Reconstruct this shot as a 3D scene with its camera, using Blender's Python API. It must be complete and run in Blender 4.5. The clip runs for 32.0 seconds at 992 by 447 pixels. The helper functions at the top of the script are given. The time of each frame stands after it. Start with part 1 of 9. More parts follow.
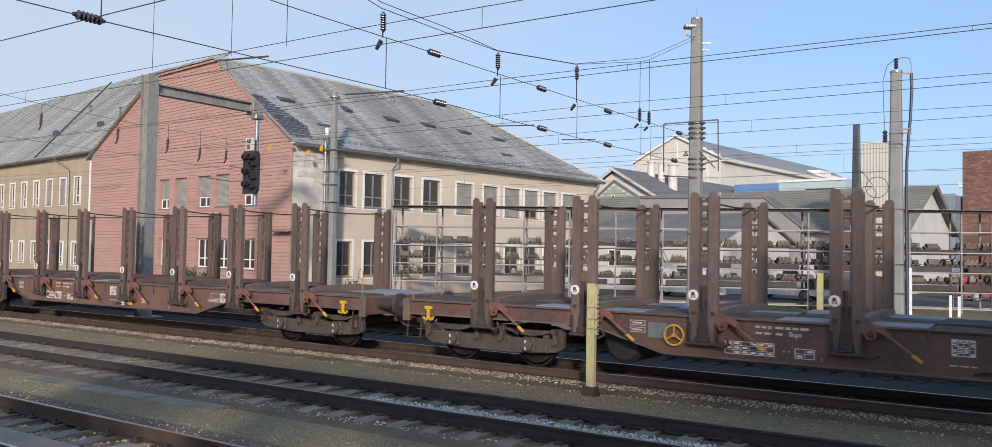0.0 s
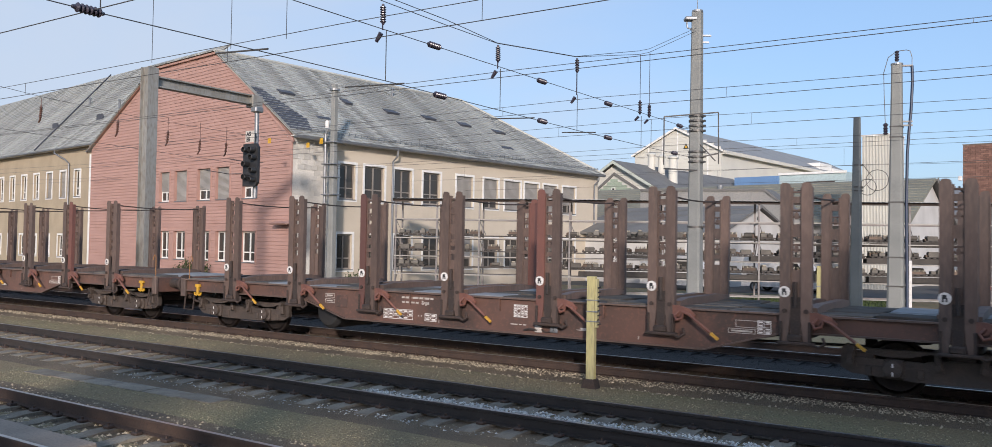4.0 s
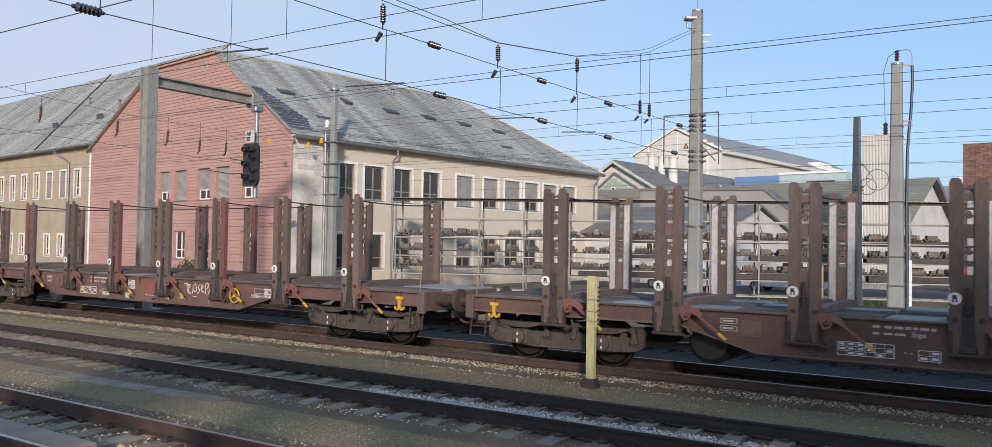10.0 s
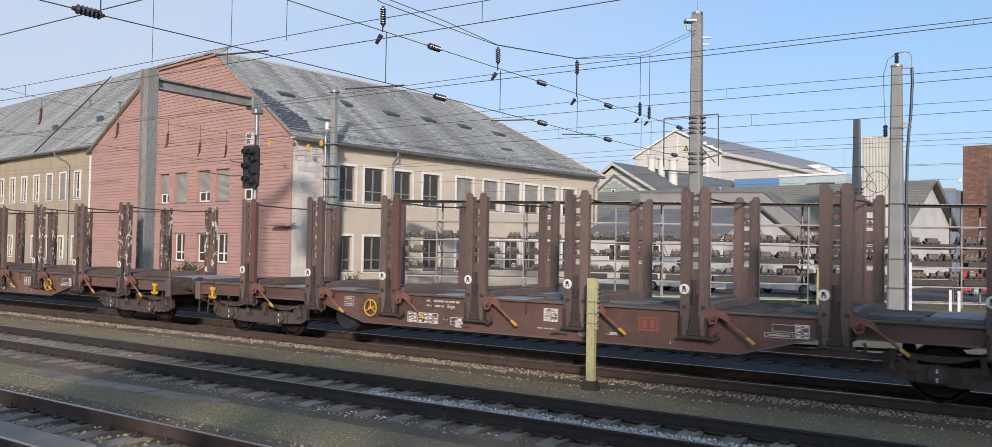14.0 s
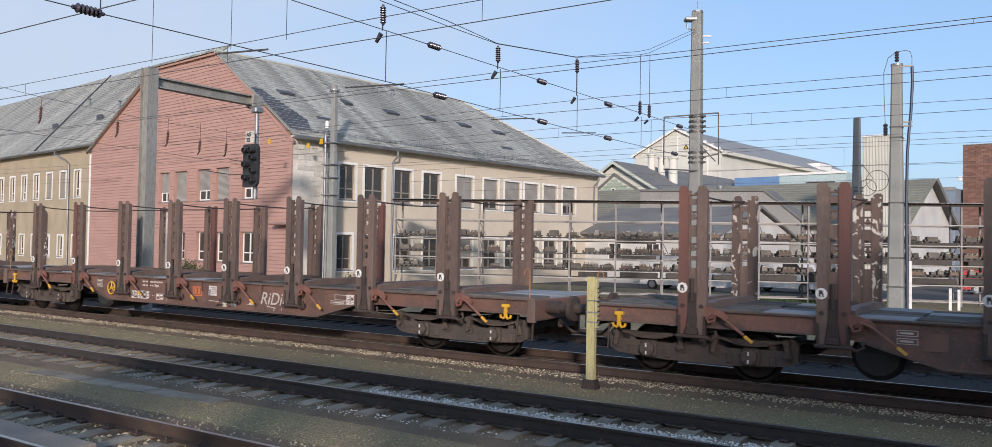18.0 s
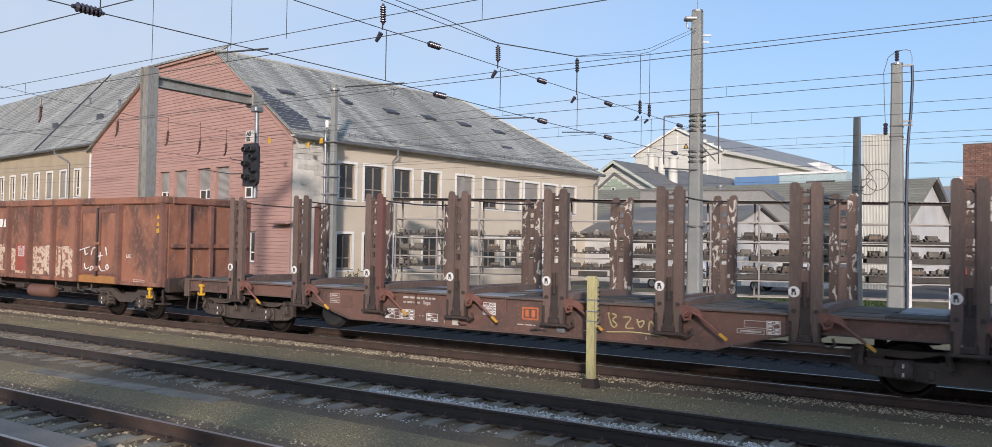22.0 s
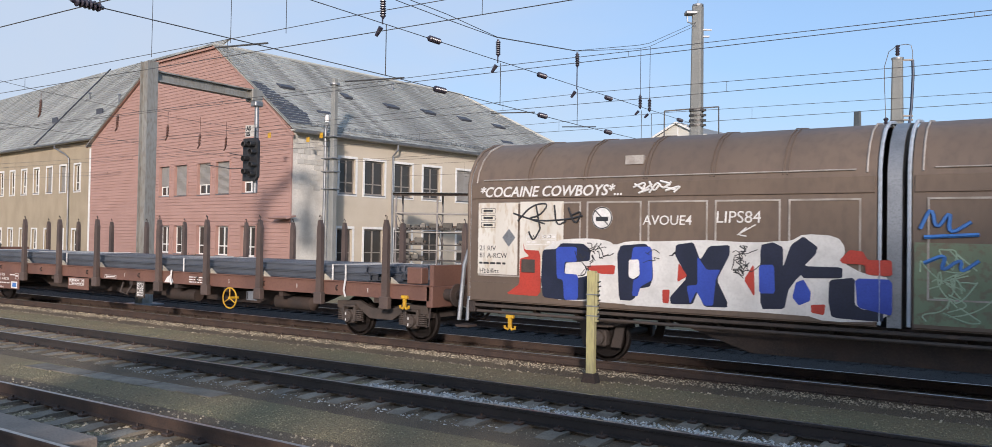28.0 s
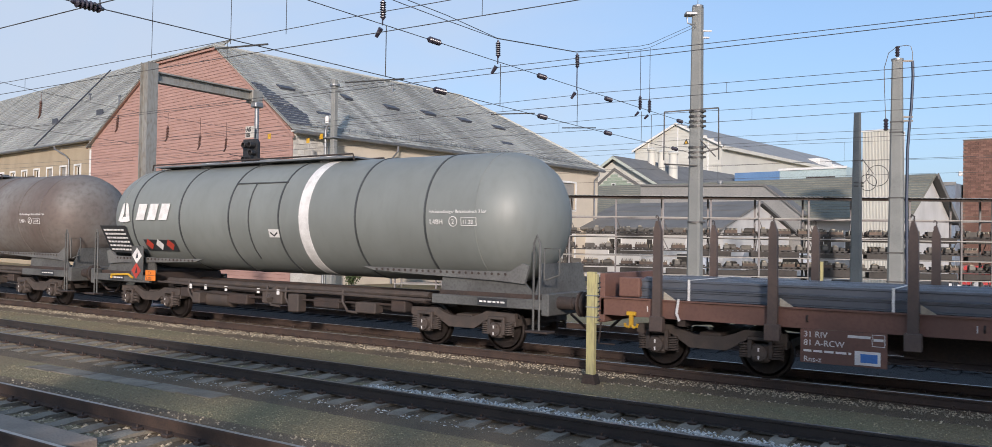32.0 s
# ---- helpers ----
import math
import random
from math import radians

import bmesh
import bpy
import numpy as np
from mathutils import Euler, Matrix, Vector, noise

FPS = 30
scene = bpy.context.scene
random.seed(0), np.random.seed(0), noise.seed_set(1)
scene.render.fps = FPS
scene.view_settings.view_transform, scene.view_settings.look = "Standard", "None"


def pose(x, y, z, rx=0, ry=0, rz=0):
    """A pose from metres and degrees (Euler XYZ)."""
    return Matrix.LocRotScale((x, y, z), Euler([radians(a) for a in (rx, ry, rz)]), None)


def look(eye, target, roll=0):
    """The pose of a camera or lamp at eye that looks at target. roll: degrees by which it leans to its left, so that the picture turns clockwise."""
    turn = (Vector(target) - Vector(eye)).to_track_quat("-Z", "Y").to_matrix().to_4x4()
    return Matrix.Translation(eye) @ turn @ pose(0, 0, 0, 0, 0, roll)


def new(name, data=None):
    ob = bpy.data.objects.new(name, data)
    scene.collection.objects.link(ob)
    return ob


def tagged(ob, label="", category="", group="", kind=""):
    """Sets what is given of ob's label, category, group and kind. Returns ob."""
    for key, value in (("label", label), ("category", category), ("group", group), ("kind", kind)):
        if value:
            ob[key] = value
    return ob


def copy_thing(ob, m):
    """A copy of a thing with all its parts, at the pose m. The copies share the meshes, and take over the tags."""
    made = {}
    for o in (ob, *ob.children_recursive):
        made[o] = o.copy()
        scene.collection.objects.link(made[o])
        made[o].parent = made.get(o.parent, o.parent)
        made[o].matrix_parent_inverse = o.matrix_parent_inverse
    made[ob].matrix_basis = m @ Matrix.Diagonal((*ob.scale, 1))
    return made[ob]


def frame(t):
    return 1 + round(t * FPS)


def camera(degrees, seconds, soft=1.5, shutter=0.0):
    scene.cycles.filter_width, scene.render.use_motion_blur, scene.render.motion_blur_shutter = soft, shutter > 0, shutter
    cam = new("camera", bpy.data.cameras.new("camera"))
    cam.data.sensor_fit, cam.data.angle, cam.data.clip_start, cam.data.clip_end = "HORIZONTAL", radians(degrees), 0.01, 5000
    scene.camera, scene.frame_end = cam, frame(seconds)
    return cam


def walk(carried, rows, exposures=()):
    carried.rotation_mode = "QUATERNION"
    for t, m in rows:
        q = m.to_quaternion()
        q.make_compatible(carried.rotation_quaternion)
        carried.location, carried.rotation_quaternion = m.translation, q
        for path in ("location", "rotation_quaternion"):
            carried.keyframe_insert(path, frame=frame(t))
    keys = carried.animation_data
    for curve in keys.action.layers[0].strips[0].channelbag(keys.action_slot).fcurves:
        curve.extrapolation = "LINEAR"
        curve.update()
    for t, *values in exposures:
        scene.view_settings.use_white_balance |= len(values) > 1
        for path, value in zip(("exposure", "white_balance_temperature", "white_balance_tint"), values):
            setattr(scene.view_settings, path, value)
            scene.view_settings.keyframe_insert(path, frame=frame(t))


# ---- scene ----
# One camera standing in a train on the next line; it only nods a little.
EYE = (0.0, 0.0, 2.238)
YAW, PITCH, ROLL = 33.589, 1.444, 0.965      # degrees to the left of +y, up, clockwise
FOV = 61.32


def aim(up):
    a, b = radians(YAW), radians(PITCH + up)
    way = Vector((-math.sin(a) * math.cos(b), math.cos(a) * math.cos(b), math.sin(b)))
    return look(EYE, Vector(EYE) + way * 10, ROLL)


cam = camera(FOV, 32.0, soft=0.5, shutter=0.09)
NOD = [(0, .52), (.5, .52), (1, .48), (1.5, .43), (2, .30), (2.5, .19), (3, .13), (3.5, .065), (5.5, 0), (8, 0), (11.5, 0), (12, .026),
       (12.5, .056), (13, .13), (13.5, .17), (14, .15), (14.5, .13), (16.5, .078), (18, .06), (21, .056), (21.5, .043), (22, .01), (22.5, -.03), (23, -.078),
       (24, -.087), (24.5, -.13), (25, -.22), (25.5, -.26), (27.5, -.39), (28, -.35), (29, -.39), (30, -.36), (31, -.35), (31.5, -.30), (32, -.28)]
walk(cam, [(t, aim(up)) for t, up in NOD], exposures=[(0, 0.40, 6400, 19), (32, 0.40, 6400, 19)])

# ---- light ----
SUN_EL, SUN_AZ = 16.0, 33.0                  # the sun stands behind the camera, turned towards +x
world = bpy.data.worlds.new("sky")
scene.world = world
world.use_nodes = True
wn = world.node_tree.nodes
sky = wn.new("ShaderNodeTexSky")
sky.sky_type = 'NISHITA'
sky.sun_disc = False
sky.sun_elevation = radians(SUN_EL)
sky.sun_rotation = radians(180 - SUN_AZ)
sky.air_density, sky.dust_density, sky.ozone_density = 1.0, 1.8, 2.6
# thin haze over the whole sky and a veil of high cirrus, thicker towards the west
wl = world.node_tree.links
way = wn.new("ShaderNodeTexCoord")
wisp_map = wn.new("ShaderNodeMapping")
wisp_map.inputs["Scale"].default_value = (1.0, 1.6, 4.0)
wisp_map.inputs["Rotation"].default_value = (.35, .2, 0)
wisp = wn.new("ShaderNodeTexNoise")
wisp.inputs["Scale"].default_value, wisp.inputs["Detail"].default_value, wisp.inputs["Distortion"].default_value = 1.7, 7.0, .6
west = wn.new("ShaderNodeSeparateXYZ")
wl.new(way.outputs["Generated"], wisp_map.inputs[0])
wl.new(wisp_map.outputs[0], wisp.inputs[0])
wl.new(way.outputs["Generated"], west.inputs[0])
lean = wn.new("ShaderNodeMath")
lean.operation = 'MULTIPLY_ADD'
lean.inputs[1].default_value, lean.inputs[2].default_value = -.95, -.50
wl.new(west.outputs[0], lean.inputs[0])
thick = wn.new("ShaderNodeMath")
thick.operation = 'ADD'
wl.new(lean.outputs[0], thick.inputs[0])
wl.new(wisp.outputs[0], thick.inputs[1])
veil_at = wn.new("ShaderNodeMapRange")
veil_at.interpolation_type = 'SMOOTHSTEP'
veil_at.inputs[1].default_value, veil_at.inputs[2].default_value, veil_at.inputs[3].default_value, veil_at.inputs[4].default_value = .15, .95, .04, .90
wl.new(thick.outputs[0], veil_at.inputs[0])
haze = wn.new("ShaderNodeMixRGB")
haze.inputs[0].default_value, haze.inputs[2].default_value = .48, (1.62, 2.95, 4.45, 1)
wl.new(sky.outputs[0], haze.inputs[1])
veil = wn.new("ShaderNodeMixRGB")
veil.inputs[2].default_value = (2.95, 3.55, 4.05, 1)
wl.new(veil_at.outputs[0], veil.inputs[0])
wl.new(haze.outputs[0], veil.inputs[1])
wl.new(veil.outputs[0], wn["Background"].inputs[0])
wn["Background"].inputs[1].default_value = 0.15
sun = new("sun", bpy.data.lights.new("sun", "SUN"))
sun.data.energy, sun.data.angle, sun.data.color = 3.0, radians(4.0), (1.0, 0.92, 0.80)
sa, se = radians(SUN_AZ), radians(SUN_EL)
sun.matrix_world = look((30 * math.sin(sa), -30 * math.cos(sa), 30 * math.tan(se)), (0, 0, 0))

TRACKS = (5.60, 10.24, 15.02, 19.75)         # y of the track centres; rail heads lie at z = 0
GZ = -0.22                                   # the yard's ground


# ---- materials ----
def material(name, base, other=None, rough=0.7, metal=0.0, scale=3.0, fine=40.0, bump=0.15, third=None, streak=0.0, mixat=(0.4, 0.65), detail=6.0, vary=0.0, spec=0.5, dist=0.01, island=0.0, edge=(0.45, 0.75), cover=0.6, warp=0.0):
    m = bpy.data.materials.new(name)
    m.use_nodes = True
    n, l = m.node_tree.nodes, m.node_tree.links
    bs = n["Principled BSDF"]
    bs.inputs["Roughness"].default_value = rough
    bs.inputs["Metallic"].default_value = metal
    bs.inputs["Specular IOR Level"].default_value = spec
    co = n.new("ShaderNodeTexCoord")
    mp = n.new("ShaderNodeMapping")
    l.new(co.outputs["Object"], mp.inputs[0])
    if streak:
        mp.inputs["Scale"].default_value = (1, 1, streak)
    if vary:
        oi = n.new("ShaderNodeObjectInfo")
        mu = n.new("ShaderNodeMath")
        mu.operation = 'MULTIPLY'
        mu.inputs[1].default_value = 50.0
        l.new(oi.outputs["Random"], mu.inputs[0])
        l.new(mu.outputs[0], mp.inputs["Location"])
    big = n.new("ShaderNodeTexNoise")
    big.inputs["Scale"].default_value, big.inputs["Detail"].default_value = scale, detail
    small = n.new("ShaderNodeTexNoise")
    small.inputs["Scale"].default_value, small.inputs["Detail"].default_value = fine, 4.0
    big.inputs["Distortion"].default_value, small.inputs["Distortion"].default_value = warp, warp
    l.new(mp.outputs[0], big.inputs["Vector"])
    l.new(mp.outputs[0], small.inputs["Vector"])
    ramp = n.new("ShaderNodeValToRGB")
    ramp.color_ramp.elements[0].position, ramp.color_ramp.elements[1].position = mixat
    ramp.color_ramp.elements[0].color = (*base, 1)
    ramp.color_ramp.elements[1].color = (*(other or [c * 0.7 for c in base]), 1)
    l.new(big.outputs[0], ramp.inputs[0])
    col = ramp.outputs[0]
    r2 = n.new("ShaderNodeValToRGB")
    r2.color_ramp.elements[0].position, r2.color_ramp.elements[1].position = edge
    r2.color_ramp.elements[0].color, r2.color_ramp.elements[1].color = (0, 0, 0, 1), (1, 1, 1, 1)
    l.new(small.outputs[0], r2.inputs[0])
    mix = n.new("ShaderNodeMixRGB")
    mix.inputs[2].default_value = (*(third or [c * 0.6 for c in base]), 1)
    l.new(col, mix.inputs[1])
    sc = n.new("ShaderNodeMath")
    sc.operation = 'MULTIPLY'
    sc.inputs[1].default_value = cover
    l.new(r2.outputs[0], sc.inputs[0])
    l.new(sc.outputs[0], mix.inputs[0])
    col = mix.outputs[0]
    if vary:
        hs = n.new("ShaderNodeHueSaturation")
        mr = n.new("ShaderNodeMapRange")
        mr.inputs["To Min"].default_value, mr.inputs["To Max"].default_value = 1 - vary, 1 + vary
        l.new(oi.outputs["Random"], mr.inputs["Value"])
        l.new(mr.outputs[0], hs.inputs["Value"])
        l.new(col, hs.inputs["Color"])
        col = hs.outputs[0]
    if island:
        ge = n.new("ShaderNodeNewGeometry")
        h2 = n.new("ShaderNodeHueSaturation")
        m2 = n.new("ShaderNodeMapRange")
        m2.inputs["To Min"].default_value, m2.inputs["To Max"].default_value = 1 - island, 1 + island
        l.new(ge.outputs["Random Per Island"], m2.inputs["Value"])
        l.new(m2.outputs[0], h2.inputs["Value"])
        l.new(col, h2.inputs["Color"])
        col = h2.outputs[0]
    l.new(col, bs.inputs["Base Color"])
    if bump:
        b = n.new("ShaderNodeBump")
        b.inputs["Strength"].default_value, b.inputs["Distance"].default_value = bump, dist
        l.new(small.outputs[0], b.inputs["Height"])
        l.new(b.outputs[0], bs.inputs["Normal"])
    return m


M = {}
M["brown"] = material("wagon_brown", (.138, .073, .055), (.072, .047, .039), .62, 0, .9, 14, .15, (.175, .085, .060), vary=.15, mixat=(.38, .62), detail=8.0, edge=(.52, .66), cover=.6, warp=.6)
M["stake"] = material("stake_brown", (.118, .078, .062), (.078, .056, .047), .6, 0, 1.6, 24, .15, (.17, .115, .09), streak=.25, vary=.2)
M["chipped"] = material("chipped_paint", (.112, .072, .057), (.078, .054, .045), .6, 0, 2.2, 8, .2, (.56, .52, .45), streak=.5, vary=.15, edge=(.58, .61), cover=.9, warp=1.2)
M["dirtywhite"] = material("dirty_white_paint", (.50, .475, .43), (.42, .395, .35), .6, 0, 2.5, 20, .03, (.30, .27, .23))
M["mark"] = material("faded_white_marks", (.50, .46, .42), (.36, .33, .30), .6, 0, 6, 50, .02, (.24, .2, .17))
M["stonegrey"] = material("pale_ballast_stone", (.56, .55, .51), (.42, .41, .385), .9, 0, 2, 30, .4, (.16, .15, .14), island=.4)
M["stakeback"] = material("stake_worn", (.46, .45, .43), (.34, .32, .30), .55, .1, 2.0, 26, .2, (.22, .17, .14), mixat=(.45, .7), streak=.4, vary=.15)
M["under"] = material("underframe_grime", (.028, .022, .02), (.05, .032, .025), .8, 0, 2, 35, .3, (.07, .05, .04))
M["bogie"] = material("bogie_grime", (.054, .043, .037), (.078, .058, .047), .75, 0, 4, 45, .3, (.04, .031, .026))
M["wheel"] = material("wheel_disc", (.035, .028, .025), (.06, .045, .038), .55, .3, 5, 50, .2)
M["deckwood"] = material("deck_planks", (.120, .110, .098), (.075, .067, .06), .95, 0, 2.2, 30, .4, (.085, .07, .06), spec=.15, vary=.3)
M["yellow"] = material("yellow_paint", (.62, .36, .02), (.5, .27, .02), .5, 0, 5, 60, .1, (.3, .16, .03))
M["orange"] = material("lever_orange", (.60, .33, .04), (.48, .24, .04), .55, 0, 6, 60, .1)
M["white"] = material("white_paint", (.75, .73, .70), (.6, .58, .55), .55, 0, 5, 60, .05, (.45, .43, .4))
M["rail"] = material("rail_rust", (.075, .047, .034), (.052, .034, .027), .7, .2, 3, 40, .25, (.03, .024, .021))
M["raildk"] = material("rail_grime", (.042, .033, .029), (.030, .025, .022), .6, .2, 3, 40, .25, (.022, .018, .017))
M["railtop"] = material("rail_head", (.42, .41, .40), (.30, .28, .27), .28, .9, 8, 60, .05)
M["sleeper"] = material("concrete_sleeper", (.235, .205, .158), (.155, .130, .10), .9, 0, 3, 40, .4, (.07, .06, .052), vary=.2)
M["ballast"] = material("ballast", (.175, .128, .080), (.118, .088, .057), .95, 0, .8, 55, 1.0, (.03, .026, .022), dist=.04)
M["ground"] = material("yard_ground", (.236, .180, .098), (.208, .182, .096), .95, 0, .45, 26, 1.0, (.075, .060, .036), dist=.05, mixat=(.42, .60))
# the train's shade on the far track is put into this colour
M["shadebed"] = material("shaded_ballast", (.026, .023, .022), (.018, .016, .016), .9, 0, .8, 55, 1.0, (.02, .018, .017), dist=.04)
M["grit"] = material("yard_grit", (.285, .235, .135), (.20, .17, .10), .95, 0, 2, 30, .4, (.12, .10, .075), island=.5)
M["stone"] = material("ballast_stone", (.42, .345, .235), (.29, .235, .16), .9, 0, 2, 30, .4, (.13, .115, .10), island=.55)
M["concrete"] = material("mast_concrete", (.245, .25, .235), (.20, .206, .195), .85, 0, 1.2, 40, .25, (.11, .11, .105))
M["galv"] = material("galvanised_steel", (.30, .31, .32), (.22, .23, .24), .5, .6, 2, 40, .1, (.16, .17, .18))
M["wire"] = material("dark_wire", (.11, .105, .10), (.15, .14, .13), .5, .6, 2, 30, 0)
M["insulator"] = material("glazed_insulator", (.035, .03, .045), (.05, .045, .06), .25, 0, 5, 30, 0)
M["black"] = material("black_paint", (.02, .02, .022), (.03, .03, .03), .55, 0, 4, 40, .1)
M["red_clad"] = material("red_boards", (.395, .240, .200), (.355, .210, .172), .75, 0, .6, 14, .15, (.30, .170, .138), streak=3)
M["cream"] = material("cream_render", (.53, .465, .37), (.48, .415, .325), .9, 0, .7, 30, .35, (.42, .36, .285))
# the wing's cream, darker and yellower than the side wall's
M["cream_wing"] = material("wing_cream_render", (.37, .305, .215), (.31, .255, .178), .92, 0, .9, 24, .35, (.245, .20, .14), streak=.6)
M["render_grey"] = material("bare_render", (.62, .59, .53), (.48, .45, .40), .92, 0, 1.3, 22, .5, (.36, .33, .29))
M["render_block"] = material("pale_stone_block", (.52, .50, .455), (.43, .41, .37), .92, 0, 1.5, 20, .4, (.33, .31, .28), vary=.12)
M["slate"] = material("roof_slates", (.325, .328, .300), (.28, .284, .262), .75, 0, .35, 9.0, .25, (.40, .40, .37), vary=.03, edge=(.52, .70), cover=.45, island=.30)
M["newslate"] = material("new_slates", (.06, .065, .08), (.05, .055, .07), .6, 0, 1, 12, .2)
M["frame"] = material("window_white", (.74, .73, .70), (.66, .65, .62), .5, 0, 3, 50, .05)
M["gutter"] = material("zinc_gutter", (.24, .25, .26), (.18, .19, .2), .45, .6, 2, 30, .1)
M["shutter"] = material("roller_shutter", (.33, .315, .29), (.28, .265, .245), .6, 0, 1, 30, .1)
M["rust_rib"] = material("rust_red_rib", (.185, .084, .059), (.13, .062, .048), .7, 0, 2.0, 14.0, .2, (.20, .10, .075), mixat=(.42, .60), vary=.10)
M["rust_red"] = material("rust_red_paint", (.272, .114, .068), (.115, .058, .043), .7, 0, 1.2, 9.0, .5, (.31, .165, .108), mixat=(.43, .60), detail=14.0, vary=.08, edge=(.50, .66), cover=.55, dist=.02, streak=.6, warp=.5)
M["grass"] = material("grass_green", (.040, .066, .018), (.062, .080, .026), .9, 0, 1.5, 60, .6, (.028, .045, .014))
M["tankgrey"] = material("tank_grey", (.205, .220, .205), (.178, .190, .176), .5, .05, .6, 5, .02, (.15, .158, .145), streak=.35, cover=.35)
M["tankbrown"] = material("tank_brown_dirt", (.13, .10, .085), (.19, .18, .165), .6, .05, .5, 7, .05, (.09, .07, .06))
M["hbrown"] = material("sliding_wall_brown", (.165, .118, .085), (.128, .092, .068), .5, .1, .6, 8, .05, (.105, .078, .06), streak=.5)
M["coach"] = material("coach_paint", (.35, .05, .05), (.30, .05, .05), .4, 0, 1, 20, 0)


def glass_mat():
    m = bpy.data.materials.new("window_glass")
    m.use_nodes = True
    b = m.node_tree.nodes["Principled BSDF"]
    b.inputs["Base Color"].default_value = (.045, .042, .038, 1)
    b.inputs["Roughness"].default_value = .06
    b.inputs["Specular IOR Level"].default_value = .4
    return m


M["glass"] = glass_mat()


# ---- mesh building ----
class Geo:
    """Gathers vertices and faces of one mesh."""

    def __init__(self):
        self.v, self.f = [], []

    def add(self, vs, fs):
        o = len(self.v)
        self.v += [tuple(p) for p in vs]
        self.f += [tuple(i + o for i in q) for q in fs]
        return self

    def box(self, x0, x1, y0, y1, z0, z1, b=0.0, m=None):
        if b <= 0:
            vs = [(x, y, z) for x in (x0, x1) for y in (y0, y1) for z in (z0, z1)]
            fs = [(0, 1, 3, 2), (4, 6, 7, 5), (0, 4, 5, 1), (2, 3, 7, 6), (0, 2, 6, 4), (1, 5, 7, 3)]
        else:
            b = min(b, (x1 - x0) * .45, (y1 - y0) * .45, (z1 - z0) * .45)
            vs, idx = [], {}
            X, Y, Z = (x0, x1), (y0, y1), (z0, z1)
            for i in (0, 1):
                for j in (0, 1):
                    for k in (0, 1):
                        sx, sy, sz = (1 - 2 * i) * b, (1 - 2 * j) * b, (1 - 2 * k) * b
                        for a, p in enumerate(((X[i], Y[j] + sy, Z[k] + sz), (X[i] + sx, Y[j], Z[k] + sz), (X[i] + sx, Y[j] + sy, Z[k]))):
                            idx[i, j, k, a] = len(vs)
                            vs.append(p)
            I = lambda i, j, k, a: idx[i, j, k, a]
            fs = []
            for s in (0, 1):
                q = [I(s, 0, 0, 0), I(s, 0, 1, 0), I(s, 1, 1, 0), I(s, 1, 0, 0)]
                fs.append(q if s == 0 else q[::-1])
                q = [I(0, s, 0, 1), I(1, s, 0, 1), I(1, s, 1, 1), I(0, s, 1, 1)]
                fs.append(q if s == 0 else q[::-1])
                q = [I(0, 0, s, 2), I(0, 1, s, 2), I(1, 1, s, 2), I(1, 0, s, 2)]
                fs.append(q if s == 0 else q[::-1])
            for u in (0, 1):
                for w in (0, 1):
                    q = [I(0, u, w, 1), I(0, u, w, 2), I(1, u, w, 2), I(1, u, w, 1)]
                    fs.append(q if (u + w) % 2 else q[::-1])
                    q = [I(u, 0, w, 2), I(u, 0, w, 0), I(u, 1, w, 0), I(u, 1, w, 2)]
                    fs.append(q if (u + w) % 2 else q[::-1])
                    q = [I(u, w, 0, 0), I(u, w, 0, 1), I(u, w, 1, 1), I(u, w, 1, 0)]
                    fs.append(q if (u + w) % 2 else q[::-1])
            for i in (0, 1):
                for j in (0, 1):
                    for k in (0, 1):
                        q = [I(i, j, k, 0), I(i, j, k, 1), I(i, j, k, 2)]
                        fs.append(q if (i + j + k) % 2 == 0 else q[::-1])
        if m is not None:
            vs = [m @ Vector(p) for p in vs]
        return self.add(vs, fs)

    def tube(self, p0, p1, r0, r1=None, n=10, caps=True):
        p0, p1 = Vector(p0), Vector(p1)
        r1 = r0 if r1 is None else r1
        d = (p1 - p0).normalized()
        u = d.orthogonal().normalized()
        w = d.cross(u)
        vs = []
        for p, r in ((p0, r0), (p1, r1)):
            vs += [p + (u * math.cos(2 * math.pi * i / n) + w * math.sin(2 * math.pi * i / n)) * r for i in range(n)]
        fs = [(i, (i + 1) % n, n + (i + 1) % n, n + i) for i in range(n)]
        if caps:
            fs += [tuple(range(n))[::-1], tuple(range(n, 2 * n))]
        return self.add(vs, fs)

    def path(self, pts, r, n=6):
        """One bent bar through the points."""
        pts = [Vector(p) for p in pts]
        vs, fs = [], []
        u = None
        for i, p in enumerate(pts):
            d = (pts[min(i + 1, len(pts) - 1)] - pts[max(i - 1, 0)]).normalized()
            u = d.orthogonal().normalized() if u is None else (u - d * u.dot(d)).normalized()
            w = d.cross(u)
            vs += [p + (u * math.cos(2 * math.pi * k / n) + w * math.sin(2 * math.pi * k / n)) * r for k in range(n)]
        for i in range(len(pts) - 1):
            fs += [(i * n + k, i * n + (k + 1) % n, (i + 1) * n + (k + 1) % n, (i + 1) * n + k) for k in range(n)]
        fs += [tuple(range(n))[::-1], tuple(range((len(pts) - 1) * n, len(pts) * n))]
        return self.add(vs, fs)

    def prism(self, prof, x0, x1, axis="x"):
        """Extrudes a closed outline (a, b) along an axis."""
        n = len(prof)
        put = {"x": lambda t, a, b: (t, a, b), "y": lambda t, a, b: (a, t, b), "z": lambda t, a, b: (a, b, t)}[axis]
        vs = [put(x0, a, b) for a, b in prof] + [put(x1, a, b) for a, b in prof]
        fs = [(i, (i + 1) % n, n + (i + 1) % n, n + i) for i in range(n)] + [tuple(range(n))[::-1], tuple(range(n, 2 * n))]
